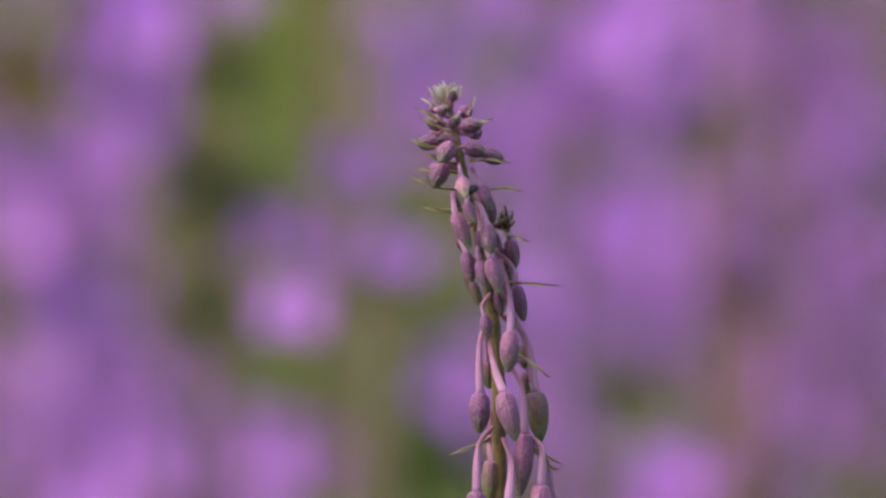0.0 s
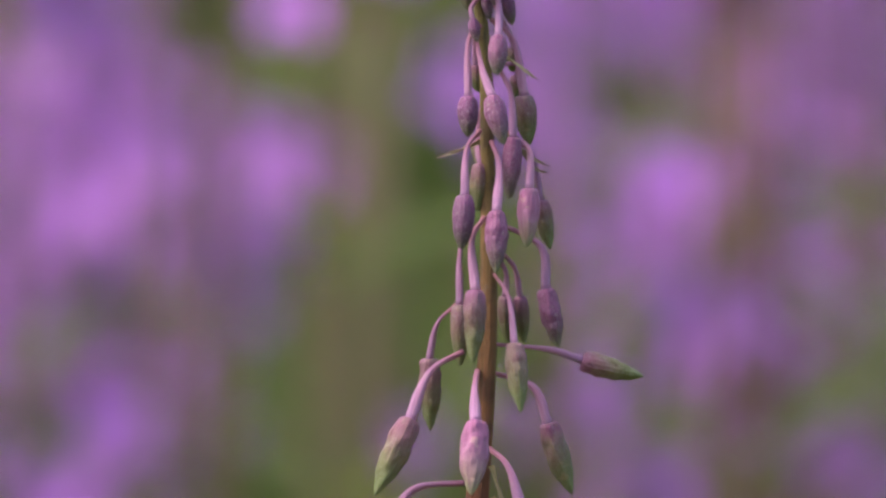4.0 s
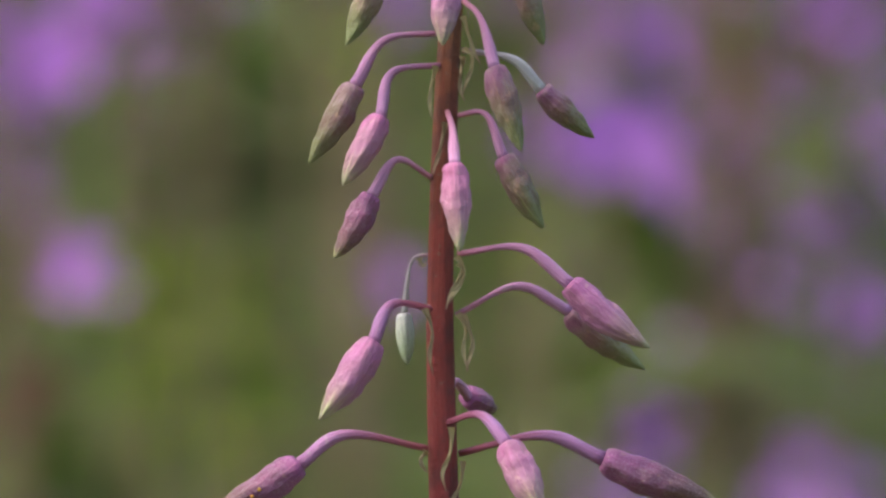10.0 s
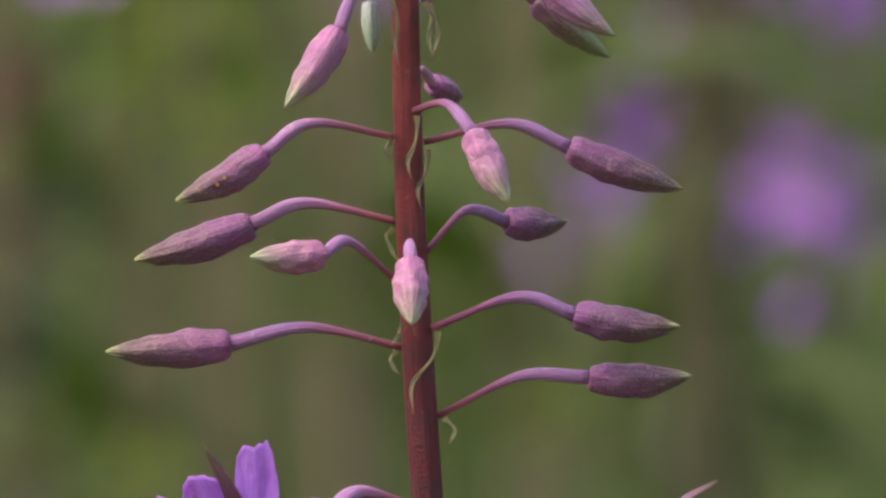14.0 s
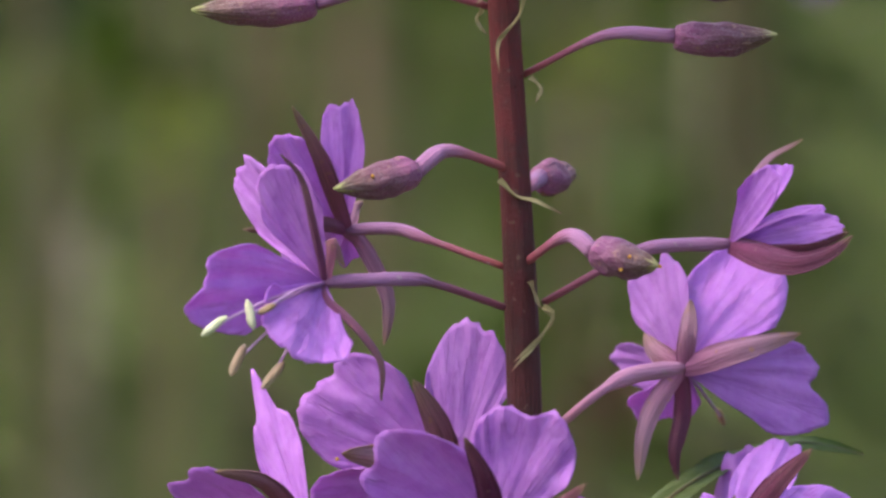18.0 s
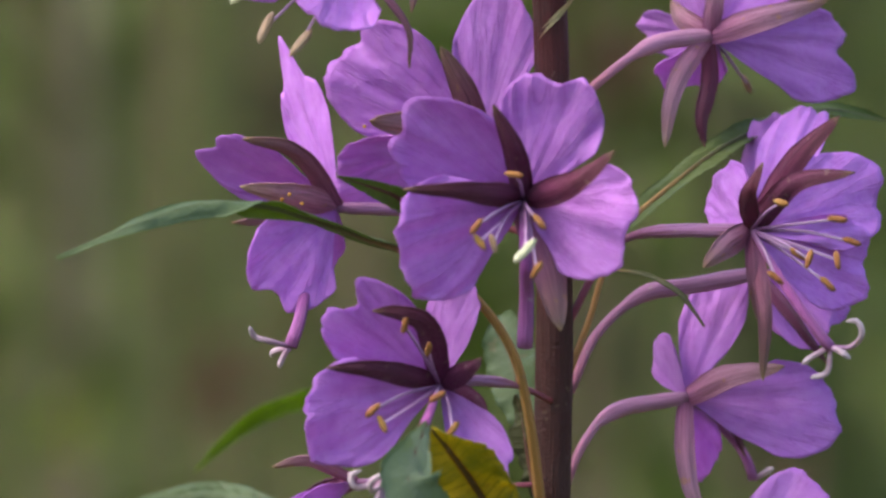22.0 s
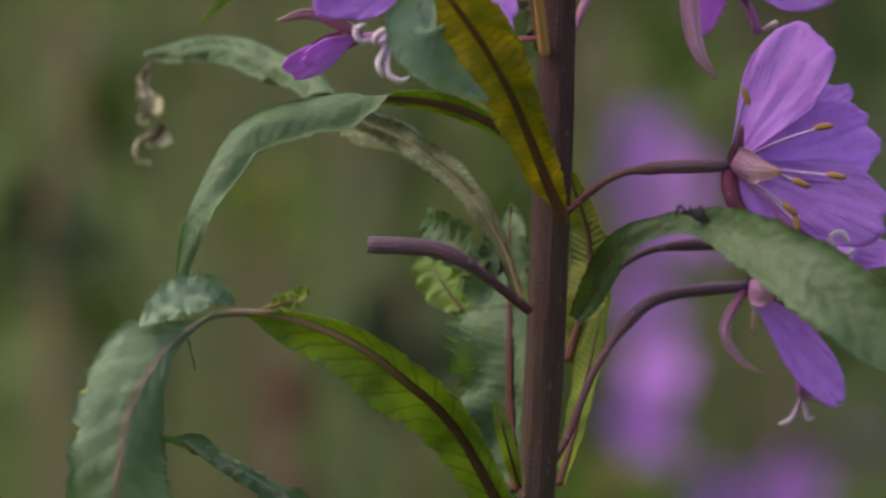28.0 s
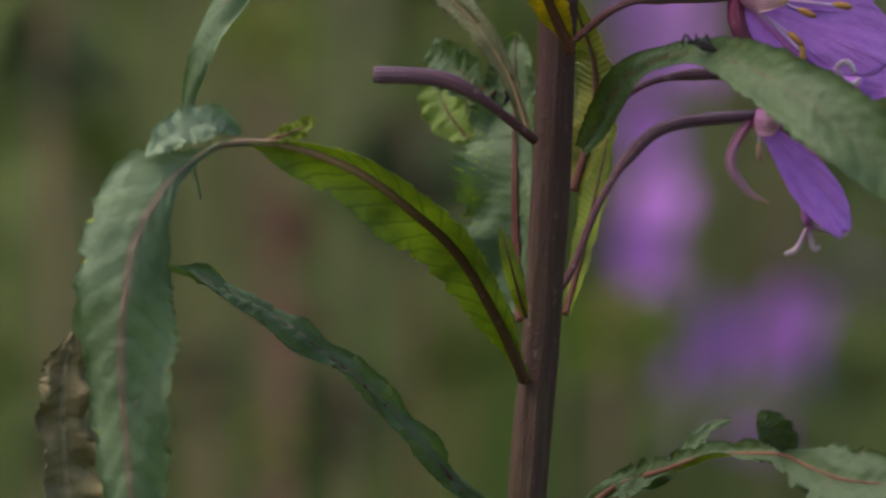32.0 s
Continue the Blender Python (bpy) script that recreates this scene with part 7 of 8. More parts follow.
far_fireweed(0.046, 1.75, 1.294, 1.297, 0.01, 0, "fireweed with few magenta flowers in the stand behind", blooms=[(-0.001, 1.294, 1.10), (0.001, 1.297, 0.60)])
far_fireweed(0.037, 2.80, 1.307, 1.312, 0.01, 0, "fireweed with few magenta flowers in the stand behind", blooms=[(-0.001, 1.312, 0.75), (0.001, 1.307, 0.50)])
far_fireweed(0.112, 3.00, 1.306, 1.332, 0.01, 0, "fireweed with few magenta flowers in the stand behind", blooms=[(0.000, 1.319, 0.85), (0.002, 1.306, 0.60), (-0.002, 1.332, 0.50)])
far_fireweed(0.124, 2.60, 1.258, 1.281, 0.01, 0, "tall fireweed in full magenta flower in the stand behind", blooms=[(-0.000, 1.271, 0.90), (-0.007, 1.263, 0.80), (0.005, 1.258, 0.80), (0.003, 1.281, 0.60)])
far_fireweed(0.132, 3.40, 1.487, 1.610, 0.01, 0, "tall fireweed in full magenta flower in the stand behind", blooms=[(0.011, 1.591, 0.90), (-0.009, 1.577, 0.80), (0.019, 1.549, 0.80), (0.001, 1.517, 0.90), (0.015, 1.503, 0.80), (-0.039, 1.487, 0.80), (-0.021, 1.497, 0.80), (0.007, 1.569, 0.70), (0.019, 1.610, 0.70), (-0.005, 1.495, 0.90)])
far_fireweed(0.117, 3.80, 1.305, 1.497, 0.01, 0, "fireweed with few magenta flowers in the stand behind", blooms=[(0.027, 1.497, 0.80), (0.012, 1.446, 0.80), (0.033, 1.415, 0.80), (-0.055, 1.402, 0.80), (-0.005, 1.305, 0.80), (-0.012, 1.329, 0.70)])
far_fireweed(0.056, 2.60, 1.182, 1.236, 0.01, 0, "fireweed with few magenta flowers in the stand behind", blooms=[(0.005, 1.222, 0.55), (0.017, 1.236, 0.50), (-0.003, 1.198, 0.50), (-0.018, 1.182, 0.50)])
far_fireweed(0.100, 2.10, 1.168, 1.218, 0.01, 0, "tall fireweed in full magenta flower in the stand behind", blooms=[(-0.001, 1.202, 0.65), (-0.010, 1.193, 0.60), (0.000, 1.218, 0.60), (-0.014, 1.208, 0.45), (0.011, 1.197, 0.65), (0.005, 1.181, 0.60), (-0.007, 1.178, 0.60), (0.012, 1.212, 0.50), (0.003, 1.168, 0.40)])
far_fireweed(0.089, 2.10, 1.309, 1.346, 0.01, 0, "fireweed with few magenta flowers in the stand behind", blooms=[(-0.018, 1.346, 0.30), (-0.008, 1.341, 0.30), (-0.013, 1.336, 0.30), (0.004, 1.346, 0.30), (0.015, 1.341, 0.30), (0.009, 1.336, 0.30), (-0.025, 1.320, 0.30), (-0.015, 1.314, 0.30), (-0.021, 1.309, 0.30), (0.019, 1.331, 0.30), (0.029, 1.326, 0.30), (0.024, 1.321, 0.30)])
far_fireweed(0.088, 2.10, 1.265, 1.309, 0.01, 0, "fireweed with few magenta flowers in the stand behind", blooms=[(-0.012, 1.302, 0.30), (-0.002, 1.297, 0.30), (-0.008, 1.291, 0.30), (-0.027, 1.287, 0.30), (-0.016, 1.282, 0.30), (-0.022, 1.277, 0.30), (0.006, 1.287, 0.30), (0.016, 1.282, 0.30), (0.010, 1.277, 0.30), (-0.014, 1.275, 0.30), (-0.003, 1.270, 0.30), (-0.009, 1.265, 0.30), (0.022, 1.309, 0.30), (0.032, 1.304, 0.30), (0.026, 1.299, 0.30)])
far_fireweed(0.060, 2.10, 1.203, 1.320, 0.01, 0, "fireweed with few magenta flowers in the stand behind", blooms=[(-0.024, 1.320, 0.30), (-0.014, 1.314, 0.30), (-0.020, 1.309, 0.30), (0.026, 1.265, 0.30), (0.037, 1.260, 0.30), (0.031, 1.254, 0.30), (0.004, 1.250, 0.30), (0.014, 1.245, 0.30), (0.008, 1.240, 0.30), (-0.006, 1.234, 0.30), (0.004, 1.229, 0.30), (-0.002, 1.223, 0.30), (-0.018, 1.213, 0.30), (-0.008, 1.208, 0.30), (-0.014, 1.203, 0.30), (-0.011, 1.223, 0.30), (-0.000, 1.218, 0.30), (-0.006, 1.213, 0.30)])
far_fireweed(-0.083, 2.10, 1.328, 1.368, 0.01, 0, "fireweed with few magenta flowers in the stand behind", blooms=[(-0.032, 1.339, 0.30), (-0.022, 1.334, 0.30), (-0.028, 1.328, 0.30), (0.011, 1.368, 0.30), (0.021, 1.363, 0.30), (0.015, 1.358, 0.30), (0.006, 1.342, 0.30), (0.017, 1.337, 0.30), (0.011, 1.331, 0.30)])
far_fireweed(0.075, 2.10, 1.346, 1.400, 0.01, 0, "fireweed with few magenta flowers in the stand behind", blooms=[(-0.037, 1.357, 0.30), (-0.026, 1.351, 0.30), (-0.032, 1.346, 0.30), (0.008, 1.371, 0.30), (0.018, 1.366, 0.30), (0.012, 1.361, 0.30), (0.026, 1.382, 0.30), (0.036, 1.377, 0.30), (0.030, 1.371, 0.30), (0.020, 1.400, 0.30), (0.030, 1.394, 0.30), (0.024, 1.389, 0.30), (-0.041, 1.397, 0.30), (-0.031, 1.391, 0.30), (-0.037, 1.386, 0.30)])
far_fireweed(0.048, 1.70, 0.889, 0.964, 0.01, 0, "tall fireweed in full magenta flower in the stand behind", blooms=[(-0.003, 0.964, 0.57), (0.005, 0.954, 0.61), (-0.005, 0.950, 0.57), (0.009, 0.941, 0.49), (0.000, 0.940, 0.49), (-0.001, 0.920, 0.57), (0.001, 0.909, 0.57), (-0.003, 0.897, 0.57), (0.000, 0.889, 0.49), (-0.004, 0.929, 0.41)])
far_fireweed(0.071, 1.80, 0.841, 0.871, 0.01, 0, "fireweed with few magenta flowers in the stand behind", blooms=[(-0.002, 0.863, 1.00), (-0.006, 0.846, 1.00), (0.006, 0.856, 0.90), (0.012, 0.871, 0.60), (-0.011, 0.852, 0.70), (0.001, 0.841, 0.80)])
far_fireweed(0.122, 2.60, 0.779, 0.802, 0.01, 0, "fireweed with few magenta flowers in the stand behind", blooms=[(0.004, 0.794, 0.80), (-0.003, 0.802, 0.80), (0.009, 0.779, 0.80), (-0.010, 0.792, 0.70)])
far_fireweed(0.135, 2.80, 0.843, 0.857, 0.01, 0, "fireweed with few magenta flowers in the stand behind", blooms=[(0.002, 0.857, 0.70), (-0.002, 0.843, 0.60)])
far_fireweed(0.072, 4.60, 1.442, 1.527, 0.01, 0, "tall fireweed in full magenta flower in the stand behind", blooms=[(-0.017, 1.527, 1.10), (0.004, 1.519, 1.10), (-0.009, 1.504, 1.10), (0.002, 1.489, 1.10), (0.024, 1.482, 1.10), (0.011, 1.467, 1.10), (-0.015, 1.465, 1.10), (0.006, 1.457, 1.10), (-0.006, 1.442, 1.10)])
far_fireweed(0.163, 5.05, 1.403, 1.453, 0.01, 0, "tall fireweed in full magenta flower in the stand behind", blooms=[(-0.037, 1.440, 1.10), (-0.015, 1.432, 1.10), (-0.028, 1.416, 1.10), (-0.011, 1.453, 1.10), (0.012, 1.446, 1.10), (-0.001, 1.430, 1.10), (0.016, 1.427, 1.10), (0.039, 1.419, 1.10), (0.025, 1.403, 1.10)])
far_fireweed(0.213, 5.50, 1.362, 1.388, 0.01, 0, "tall fireweed in full magenta flower in the stand behind", blooms=[(-0.011, 1.388, 1.10), (0.013, 1.379, 1.10), (-0.001, 1.362, 1.10)])
far_fireweed(0.143, 4.90, 1.347, 1.397, 0.01, 0, "tall fireweed in full magenta flower in the stand behind", blooms=[(0.018, 1.392, 1.10), (0.040, 1.384, 1.10), (0.027, 1.368, 1.10), (-0.016, 1.397, 1.10), (0.006, 1.389, 1.10), (-0.006, 1.373, 1.10), (-0.034, 1.371, 1.10), (-0.012, 1.363, 1.10), (-0.025, 1.347, 1.10)])
far_fireweed(0.142, 5.35, 1.271, 1.324, 0.01, 0, "tall fireweed in full magenta flower in the stand behind", blooms=[(-0.039, 1.324, 1.10), (-0.015, 1.315, 1.10), (-0.029, 1.299, 1.10), (-0.011, 1.296, 1.10), (0.013, 1.288, 1.10), (-0.001, 1.271, 1.10), (0.017, 1.310, 1.10), (0.040, 1.301, 1.10), (0.026, 1.285, 1.10)])
far_fireweed(0.196, 5.80, 1.317, 1.343, 0.01, 0, "tall fireweed in full magenta flower in the stand behind", blooms=[(-0.012, 1.343, 1.10), (0.013, 1.334, 1.10), (-0.001, 1.317, 1.10)])
far_fireweed(0.137, 4.40, 1.244, 1.350, 0.01, 0, "tall fireweed in full magenta flower in the stand behind", blooms=[(0.036, 1.333, 1.10), (0.056, 1.326, 1.10), (0.044, 1.311, 1.10), (-0.012, 1.266, 1.10), (0.008, 1.258, 1.10), (-0.004, 1.244, 1.10), (-0.053, 1.350, 1.10), (-0.032, 1.342, 1.10), (-0.044, 1.328, 1.10)])
far_fireweed(0.140, 4.85, 1.205, 1.375, 0.01, 0, "tall fireweed in full magenta flower in the stand behind", blooms=[(-0.076, 1.375, 1.10), (-0.054, 1.367, 1.10), (-0.067, 1.352, 1.10), (0.033, 1.241, 1.10), (0.055, 1.233, 1.10), (0.042, 1.218, 1.10), (0.012, 1.228, 1.10), (0.034, 1.220, 1.10), (0.021, 1.205, 1.10)])
far_fireweed(0.058, 5.30, 1.395, 1.447, 0.01, 0, "tall fireweed in full magenta flower in the stand behind", blooms=[(-0.000, 1.420, 1.10), (0.023, 1.411, 1.10), (0.010, 1.395, 1.10), (-0.022, 1.447, 1.10), (0.001, 1.439, 1.10), (-0.012, 1.422, 1.10)])
far_fireweed(-0.118, 4.60, 1.385, 1.445, 0.01, 0, "tall fireweed in full magenta flower in the stand behind", blooms=[(-0.008, 1.445, 1.10), (0.013, 1.437, 1.10), (0.000, 1.422, 1.10), (-0.021, 1.430, 1.10), (0.000, 1.422, 1.10), (-0.012, 1.407, 1.10), (-0.001, 1.407, 1.10), (0.020, 1.400, 1.10), (0.008, 1.385, 1.10)])
far_fireweed(-0.200, 5.05, 1.297, 1.400, 0.01, 0, "tall fireweed in full magenta flower in the stand behind", blooms=[(-0.012, 1.400, 1.10), (0.010, 1.392, 1.10), (-0.003, 1.376, 1.10), (-0.015, 1.360, 1.10), (0.008, 1.352, 1.10), (-0.006, 1.336, 1.10), (-0.004, 1.320, 1.10), (0.018, 1.312, 1.10), (0.005, 1.297, 1.10)])
far_fireweed(-0.152, 4.30, 1.357, 1.435, 0.01, 0, "tall fireweed in full magenta flower in the stand behind", blooms=[(-0.035, 1.419, 1.10), (-0.015, 1.412, 1.10), (-0.026, 1.397, 1.10), (0.017, 1.379, 1.10), (0.037, 1.372, 1.10), (0.026, 1.357, 1.10), (-0.011, 1.435, 1.10), (0.009, 1.428, 1.10), (-0.003, 1.414, 1.10)])
far_fireweed(-0.160, 4.75, 1.460, 1.495, 0.01, 0, "tall fireweed in full magenta flower in the stand behind", blooms=[(-0.043, 1.495, 1.10), (-0.022, 1.488, 1.10), (-0.034, 1.472, 1.10), (-0.013, 1.495, 1.10), (0.009, 1.488, 1.10), (-0.004, 1.472, 1.10), (0.025, 1.482, 1.10), (0.047, 1.475, 1.10), (0.034, 1.460, 1.10)])
far_fireweed(0.133, 4.40, 1.609, 1.708, 0.01, 0, "tall fireweed in full magenta flower in the stand behind", blooms=[(-0.013, 1.708, 1.10), (0.008, 1.701, 1.10), (-0.004, 1.686, 1.10), (0.009, 1.691, 1.10), (0.029, 1.684, 1.10), (0.017, 1.669, 1.10), (-0.025, 1.631, 1.10), (-0.004, 1.624, 1.10), (-0.016, 1.609, 1.10)])
far_fireweed(0.103, 4.85, 1.574, 1.633, 0.01, 0, "tall fireweed in full magenta flower in the stand behind", blooms=[(0.001, 1.633, 1.10), (0.023, 1.626, 1.10), (0.010, 1.610, 1.10), (-0.020, 1.623, 1.10), (0.002, 1.615, 1.10), (-0.011, 1.600, 1.10), (-0.012, 1.597, 1.10), (0.010, 1.589, 1.10), (-0.003, 1.574, 1.10)])
far_fireweed(0.045, 4.20, 1.495, 1.660, 0.01, 0, "tall fireweed in full magenta flower in the stand behind", blooms=[(-0.040, 1.648, 1.10), (-0.020, 1.641, 1.10), (-0.032, 1.627, 1.10), (-0.061, 1.660, 1.10), (-0.041, 1.653, 1.10), (-0.053, 1.639, 1.10), (0.073, 1.516, 1.10), (0.093, 1.509, 1.10), (0.082, 1.495, 1.10)])
far_fireweed(0.168, 4.65, 1.589, 1.629, 0.01, 0, "tall fireweed in full magenta flower in the stand behind", blooms=[(-0.020, 1.629, 1.10), (0.001, 1.622, 1.10), (-0.011, 1.607, 1.10), (0.000, 1.612, 1.10), (0.021, 1.604, 1.10), (0.009, 1.589, 1.10)])
far_fireweed(-0.128, 4.10, 1.488, 1.623, 0.01, 0, "tall fireweed in full magenta flower in the stand behind", blooms=[(0.014, 1.534, 1.10), (0.034, 1.527, 1.10), (0.022, 1.513, 1.10), (0.014, 1.509, 1.10), (0.034, 1.502, 1.10), (0.022, 1.488, 1.10), (-0.056, 1.623, 1.10), (-0.037, 1.616, 1.10), (-0.048, 1.603, 1.10)])
far_fireweed(-0.131, 4.55, 1.507, 1.653, 0.01, 0, "tall fireweed in full magenta flower in the stand behind", blooms=[(-0.041, 1.653, 1.10), (-0.020, 1.645, 1.10), (-0.032, 1.630, 1.10), (-0.048, 1.625, 1.10), (-0.027, 1.618, 1.10), (-0.040, 1.603, 1.10), (0.060, 1.529, 1.10), (0.081, 1.522, 1.10), (0.068, 1.507, 1.10)])
far_fireweed(-0.097, 5.00, 1.537, 1.560, 0.01, 0, "tall fireweed in full magenta flower in the stand behind", blooms=[(-0.011, 1.560, 1.10), (0.012, 1.552, 1.10), (-0.001, 1.537, 1.10)])
weed(-0.058, 1.90, 1.247, 0.027, "lime", 17)
weed(-0.057, 2.40, 1.270, 0.011, "lime", 5)
weed(-0.096, 2.00, 1.196, 0.017, "dark", 9)
weed(-0.077, 2.40, 1.171, 0.014, "olive", 8)
weed(-0.044, 1.70, 1.224, 0.012, "lime", 9)
weed(-0.064, 1.70, 1.143, 0.012, "lime", 10)
weed(0.032, 1.70, 1.160, 0.011, "lime", 10)
weed(-0.037, 1.15, 0.995, 0.010, "lime", 13)
weed(0.030, 1.15, 0.937, 0.011, "lime", 13)
weed(-0.088, 1.70, 0.998, 0.011, "lime", 9)
weed(0.023, 1.70, 1.269, 0.008, "lime", 7)
weed(-0.030, 1.70, 1.379, 0.009, "lime", 7)
weed(-0.018, 1.70, 1.313, 0.011, "lime", 7)
weed(-0.037, 1.15, 0.916, 0.008, "lime", 7)
# two tufts whose colour darkens one shaded hole in the stand
weed(-0.043, 1.90, 1.290, 0.021, "olive", 18)
weed(-0.043, 2.20, 1.290, 0.012, "dark", 8)
weed(-0.073, 1.15, 0.916, 0.015, "dark", 10)
weed(-0.051, 1.20, 0.921, 0.010, "dark", 8)
weed(-0.054, 1.80, 1.464, 0.015, "olive", 13)
weed(-0.050, 1.80, 1.492, 0.012, "olive", 10)
weed(-0.056, 1.80, 1.436, 0.011, "olive", 10)
weed(0.063, 1.80, 1.478, 0.008, "olive", 9)
weed(0.044, 1.80, 1.417, 0.008, "olive", 9)
weed(-0.080, 1.15, 0.988, 0.014, "dark", 15)
weed(-0.009, 1.15, 0.966, 0.015, "dark", 18)
weed(-0.022, 1.15, 0.921, 0.011, "dark", 13)
weed(-0.098, 1.80, 1.172, 0.016, "dark", 12)
weed(0.066, 1.80, 1.263, 0.008, "dark", 9)
weed(0.036, 1.80, 1.008, 0.015, "dark", 12)
weed(-0.039, 1.80, 1.063, 0.016, "dark", 12)
weed(0.002, 1.80, 0.981, 0.012, "dark", 10)
weed(-0.097, 1.75, 1.233, 0.012, "rust", 9)
weed(-0.035, 1.15, 0.958, 0.008, "rust", 12)
weed(-0.033, 1.15, 0.937, 0.008, "rust", 12)
weed(0.042, 1.75, 1.079, 0.012, "rust", 10)
weed(-0.101, 1.75, 1.487, 0.011, "rust", 10)
weed(0.070, 1.75, 1.437, 0.008, "rust", 9)
weed(-0.065, 1.75, 1.387, 0.005, "rust", 6)
weed(-0.054, 1.75, 1.005, 0.012, "rust", 10)
dry_stalk(-0.026, 3.00, 1.590, 0.000, 4.0, DRY_BROWN)
dry_stalk(-0.019, 2.80, 1.490, 0.000, 4.0, DRY_BROWN)
dry_stalk(-0.031, 3.20, 1.676, 0.000, 3.5, DRY_BROWN)
dry_stalk(0.084, 2.20, 1.458, 0.000, 3.4, DRY_RED)
dry_stalk(0.088, 2.20, 1.315, 0.000, 5.0, DRY_BROWN)
dry_stalk(0.085, 2.60, 1.510, 0.000, 2.8, DRY_RED)
dry_stalk(0.071, 2.20, 1.207, 0.000, 3.6, DRY)
dry_stalk(0.072, 2.40, 1.139, 0.000, 3.6, DRY)
dry_stalk(-0.117, 2.60, 1.106, 0.000, 3.6, DRY)
dry_stalk(-0.102, 2.40, 1.097, 0.000, 3.6, DRY)
dry_stalk(-0.072, 3.00, 1.052, 0.000, 4.0, DRY)
dry_stalk(-0.124, 3.00, 1.328, 0.000, 3.0, DRY)
dry_stalk(-0.025, 2.80, 0.857, 0.000, 3.6, DRY)
dry_stalk(-0.049, 2.40, 0.848, 0.000, 5.0, DRY_RED)
far_fireweed(0.155, 4.40, 1.515, 1.698, 0.026, 22, "tall fireweed in full magenta flower in the stand behind")
far_fireweed(0.140, 4.80, 1.538, 1.654, 0.026, 12, "tall fireweed in full magenta flower in the stand behind")
far_fireweed(0.076, 4.40, 1.136, 1.172, 0.014, 4, "fireweed with few magenta flowers in the stand behind")
far_fireweed(0.021, 4.51, 1.672, 1.845, 0.023, 12, "tall fireweed in full magenta flower in the stand behind")
far_fireweed(0.047, 4.52, 1.562, 1.833, 0.023, 18, "tall fireweed in full magenta flower in the stand behind")
far_fireweed(0.098, 5.36, 1.630, 1.927, 0.034, 18, "tall fireweed in full magenta flower in the stand behind")
far_fireweed(0.090, 4.24, 1.630, 1.799, 0.026, 14, "tall fireweed in full magenta flower in the stand behind")
far_fireweed(0.115, 4.09, 1.547, 1.781, 0.021, 16, "tall fireweed in full magenta flower in the stand behind")
far_fireweed(0.173, 5.46, 1.553, 1.879, 0.035, 18, "tall fireweed in full magenta flower in the stand behind")
far_fireweed(0.165, 4.31, 1.469, 1.801, 0.023, 20, "tall fireweed in full magenta flower in the stand behind")
far_fireweed(0.221, 5.57, 1.492, 1.889, 0.034, 20, "tall fireweed in full magenta flower in the stand behind")
far_fireweed(0.230, 4.99, 1.520, 1.838, 0.025, 16, "tall fireweed in full magenta flower in the stand behind")
far_fireweed(0.034, 4.01, 1.502, 1.615, 0.025, 12, "tall fireweed in full magenta flower in the stand behind")
far_fireweed(0.069, 5.75, 1.551, 1.705, 0.028, 12, "tall fireweed in full magenta flower in the stand behind")
far_fireweed(-0.125, 4.29, 1.515, 1.633, 0.026, 14, "tall fireweed in full magenta flower in the stand behind")
far_fireweed(-0.170, 5.63, 1.474, 1.662, 0.033, 18, "tall fireweed in full magenta flower in the stand behind")
far_fireweed(-0.175, 4.55, 1.428, 1.663, 0.027, 22, "tall fireweed in full magenta flower in the stand behind")
far_fireweed(-0.187, 3.97, 1.400, 1.568, 0.024, 16, "tall fireweed in full magenta flower in the stand behind")
far_fireweed(-0.117, 4.24, 1.682, 1.807, 0.027, 10, "tall fireweed in full magenta flower in the stand behind")
far_fireweed(-0.094, 4.39, 1.448, 1.544, 0.026, 12, "tall fireweed in full magenta flower in the stand behind")
far_fireweed(-0.075, 4.55, 1.478, 1.514, 0.024, 6, "tall fireweed in full magenta flower in the stand behind")
far_fireweed(-0.109, 4.24, 1.712, 1.818, 0.027, 8, "tall fireweed in full magenta flower in the stand behind")
far_fireweed(-0.033, 4.34, 1.744, 1.852, 0.028, 8, "tall fireweed in full magenta flower in the stand behind")
far_fireweed(0.128, 5.36, 1.368, 1.508, 0.028, 10, "tall fireweed in full magenta flower in the stand behind")
far_fireweed(0.148, 4.36, 1.304, 1.411, 0.024, 10, "tall fireweed in full magenta flower in the stand behind")
far_fireweed(-0.191, 5.80, 1.390, 1.479, 0.037, 8, "tall fireweed in full magenta flower in the stand behind")
far_fireweed(-0.281, 6.94, 1.463, 1.908, 0.041, 14, "tall fireweed in full magenta flower in the stand behind")
far_fireweed(-0.198, 5.86, 1.436, 1.646, 0.027, 10, "tall fireweed in full magenta flower in the stand behind")
far_fireweed(-0.179, 6.64, 1.720, 1.985, 0.042, 10, "tall fireweed in full magenta flower in the stand behind")
far_fireweed(0.057, 6.91, 1.599, 2.043, 0.036, 14, "tall fireweed in full magenta flower in the stand behind")
far_fireweed(0.098, 6.71, 1.491, 1.691, 0.038, 8, "tall fireweed in full magenta flower in the stand behind")
far_fireweed(0.116, 5.71, 1.491, 1.814, 0.030, 14, "tall fireweed in full magenta flower in the stand behind")
far_fireweed(0.140, 5.62, 1.430, 1.691, 0.031, 12, "tall fireweed in full magenta flower in the stand behind")
far_fireweed(0.193, 6.94, 1.480, 1.943, 0.036, 16, "tall fireweed in full magenta flower in the stand behind")
far_fireweed(0.181, 5.42, 1.369, 1.706, 0.029, 16, "tall fireweed in full magenta flower in the stand behind")
far_fireweed(0.208, 5.67, 1.403, 1.869, 0.027, 18, "tall fireweed in full magenta flower in the stand behind")
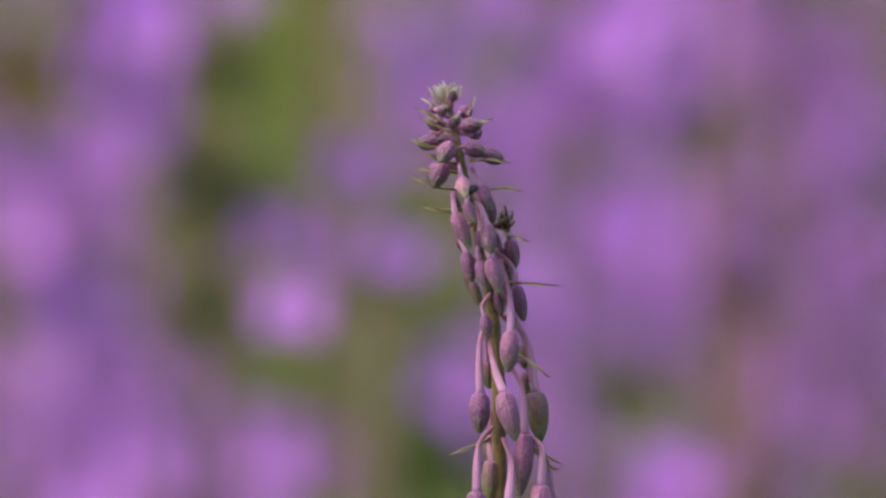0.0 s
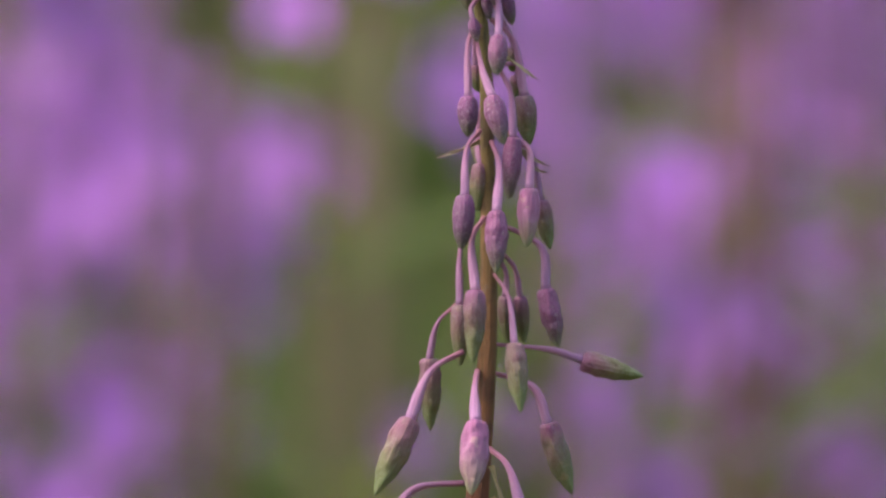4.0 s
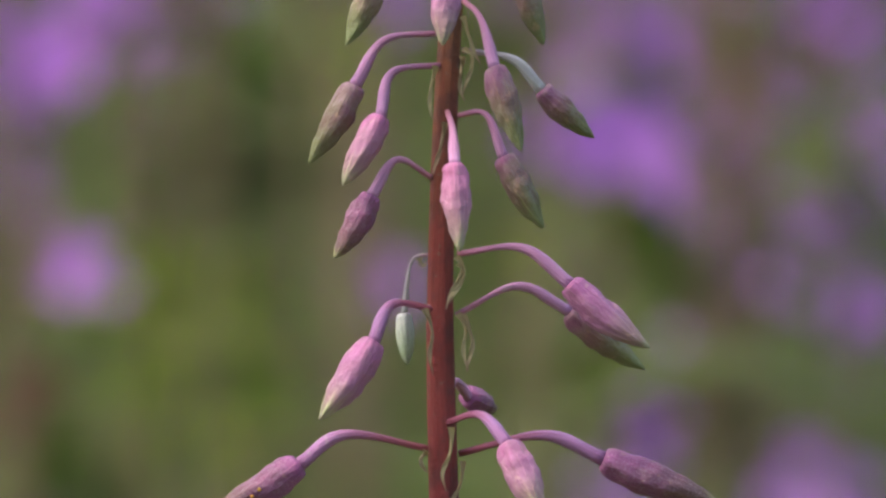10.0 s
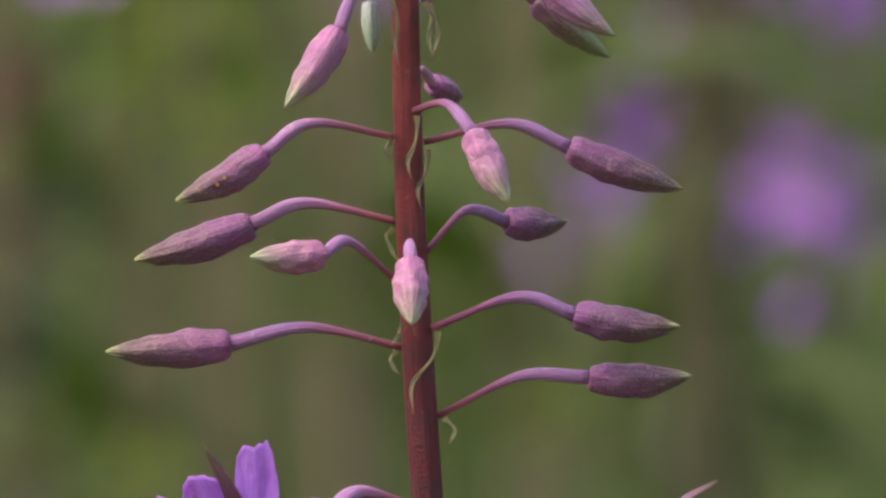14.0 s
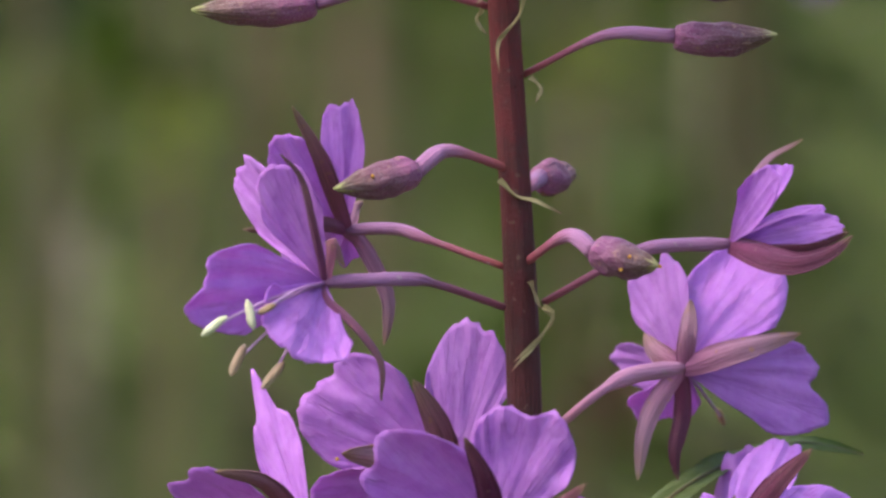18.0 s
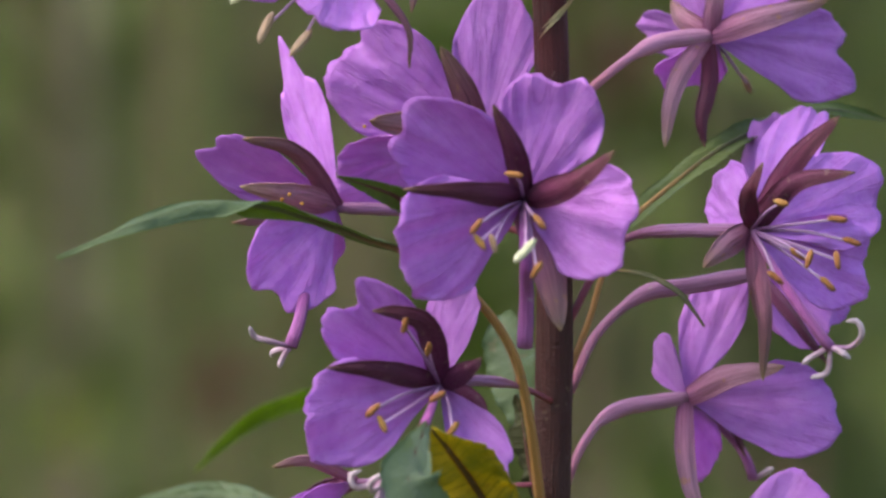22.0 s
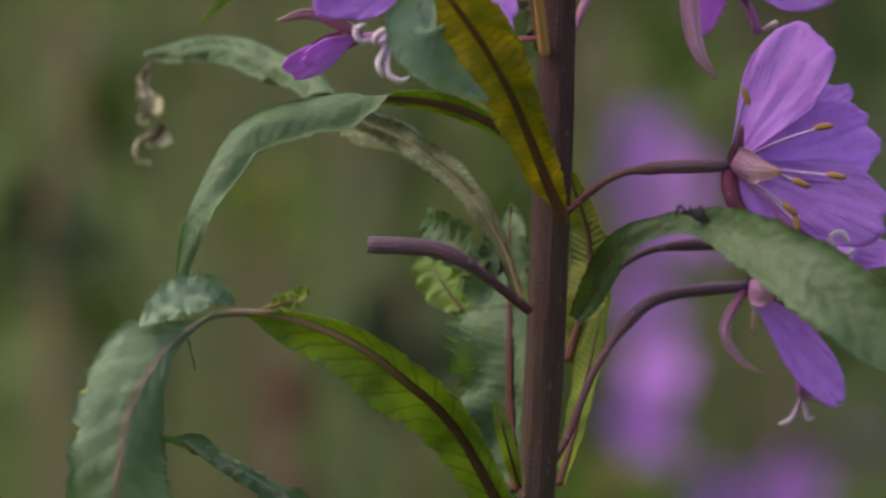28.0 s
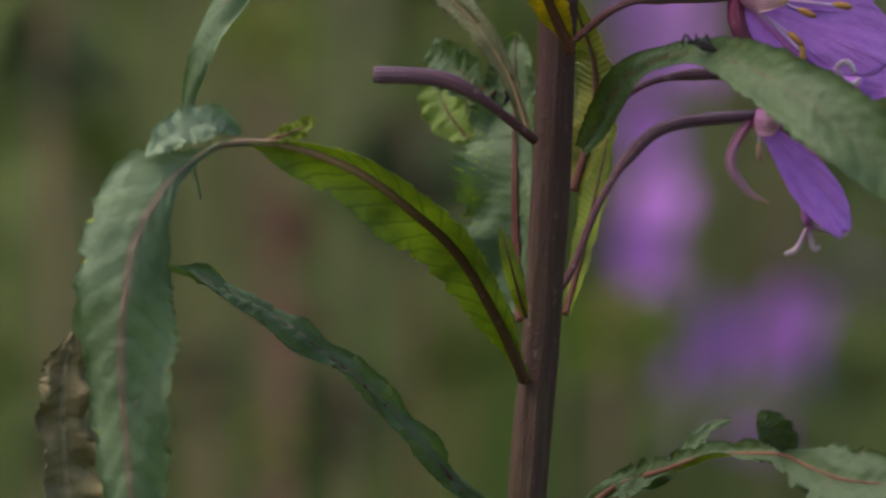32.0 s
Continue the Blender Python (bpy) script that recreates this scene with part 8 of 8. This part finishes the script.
far_fireweed(0.241, 5.98, 1.318, 1.774, 0.037, 18, "tall fireweed in full magenta flower in the stand behind")
far_fireweed(0.248, 5.56, 1.400, 1.802, 0.029, 14, "tall fireweed in full magenta flower in the stand behind")
far_fireweed(0.079, 2.30, 1.441, 1.496, 0.009, 0, "fireweed still in purplish bud in the stand behind")
far_fireweed(0.098, 2.60, 1.479, 1.540, 0.010, 0, "fireweed still in purplish bud in the stand behind")
far_fireweed(0.100, 2.20, 1.421, 1.479, 0.009, 0, "fireweed still in purplish bud in the stand behind")
far_fireweed(0.123, 2.70, 1.492, 1.556, 0.010, 0, "fireweed still in purplish bud in the stand behind")
far_fireweed(0.124, 2.40, 1.414, 1.478, 0.010, 0, "fireweed still in purplish bud in the stand behind")
far_fireweed(0.101, 2.50, 1.385, 1.451, 0.010, 0, "fireweed still in purplish bud in the stand behind")
far_fireweed(0.128, 2.70, 1.375, 1.435, 0.010, 0, "fireweed still in purplish bud in the stand behind")
far_fireweed(-0.129, 2.60, 1.405, 1.464, 0.010, 0, "fireweed still in purplish bud in the stand behind")
far_fireweed(-0.126, 2.80, 1.483, 1.536, 0.011, 0, "fireweed still in purplish bud in the stand behind")
far_fireweed(-0.028, 3.30, 0.872, 0.872, 0.012, 0, "young fireweed shoot without flowers, in the stand behind", tipped=False)
far_fireweed(-0.127, 2.80, 0.866, 0.866, 0.011, 0, "young fireweed shoot without flowers, in the stand behind", tipped=False)
far_fireweed(-0.103, 3.20, 0.793, 0.793, 0.012, 0, "young fireweed shoot without flowers, in the stand behind", tipped=False)
far_fireweed(0.003, 3.50, 0.754, 0.754, 0.012, 0, "young fireweed shoot without flowers, in the stand behind", tipped=False)
far_fireweed(-0.149, 2.80, 0.955, 0.955, 0.011, 0, "young fireweed shoot without flowers, in the stand behind", tipped=False)
far_fireweed(-0.044, 3.30, 1.029, 1.029, 0.012, 0, "young fireweed shoot without flowers, in the stand behind", tipped=False)
far_fireweed(0.107, 2.60, 1.069, 1.069, 0.010, 0, "young fireweed shoot without flowers, in the stand behind", tipped=False)
far_fireweed(-0.084, 3.00, 1.116, 1.116, 0.011, 0, "young fireweed shoot without flowers, in the stand behind", tipped=False)
far_fireweed(-0.017, 3.40, 1.135, 1.135, 0.012, 0, "young fireweed shoot without flowers, in the stand behind", tipped=False)
far_fireweed(-0.124, 2.80, 1.175, 1.175, 0.011, 0, "young fireweed shoot without flowers, in the stand behind", tipped=False)
far_fireweed(-1.40, 1.00, 0.87, 1.20, 0.045, 14, "tall fireweed in full magenta flower in the stand behind")
far_fireweed(1.60, 1.40, 0.87, 1.23, 0.045, 14, "tall fireweed in full magenta flower in the stand behind")
far_fireweed(-2.20, 2.60, 0.92, 1.32, 0.045, 14, "tall fireweed in full magenta flower in the stand behind")
far_fireweed(2.40, 2.20, 0.95, 1.29, 0.045, 14, "tall fireweed in full magenta flower in the stand behind")
far_fireweed(-3.20, 1.20, 0.92, 1.29, 0.045, 14, "tall fireweed in full magenta flower in the stand behind")
far_fireweed(3.40, 3.40, 0.95, 1.23, 0.045, 14, "tall fireweed in full magenta flower in the stand behind")
far_fireweed(-1.10, 4.40, 0.89, 1.23, 0.045, 14, "tall fireweed in full magenta flower in the stand behind")
far_fireweed(1.30, 4.80, 0.86, 1.26, 0.045, 14, "tall fireweed in full magenta flower in the stand behind")
far_fireweed(-2.70, 4.60, 0.86, 1.32, 0.045, 14, "tall fireweed in full magenta flower in the stand behind")
far_fireweed(2.70, 5.00, 0.96, 1.20, 0.045, 14, "tall fireweed in full magenta flower in the stand behind")
far_fireweed(-3.90, 3.20, 0.93, 1.29, 0.045, 14, "tall fireweed in full magenta flower in the stand behind")
far_fireweed(4.00, 1.60, 0.85, 1.32, 0.045, 14, "tall fireweed in full magenta flower in the stand behind")
far_fireweed(-1.90, -1.20, 0.93, 1.26, 0.045, 14, "tall fireweed in full magenta flower in the stand behind")
far_fireweed(2.20, -0.90, 0.90, 1.24, 0.045, 14, "tall fireweed in full magenta flower in the stand behind")
far_fireweed(-1.60, 6.20, 1.09, 1.43, 0.045, 14, "tall fireweed in full magenta flower in the stand behind")
far_fireweed(1.90, 6.60, 1.08, 1.51, 0.045, 14, "tall fireweed in full magenta flower in the stand behind")
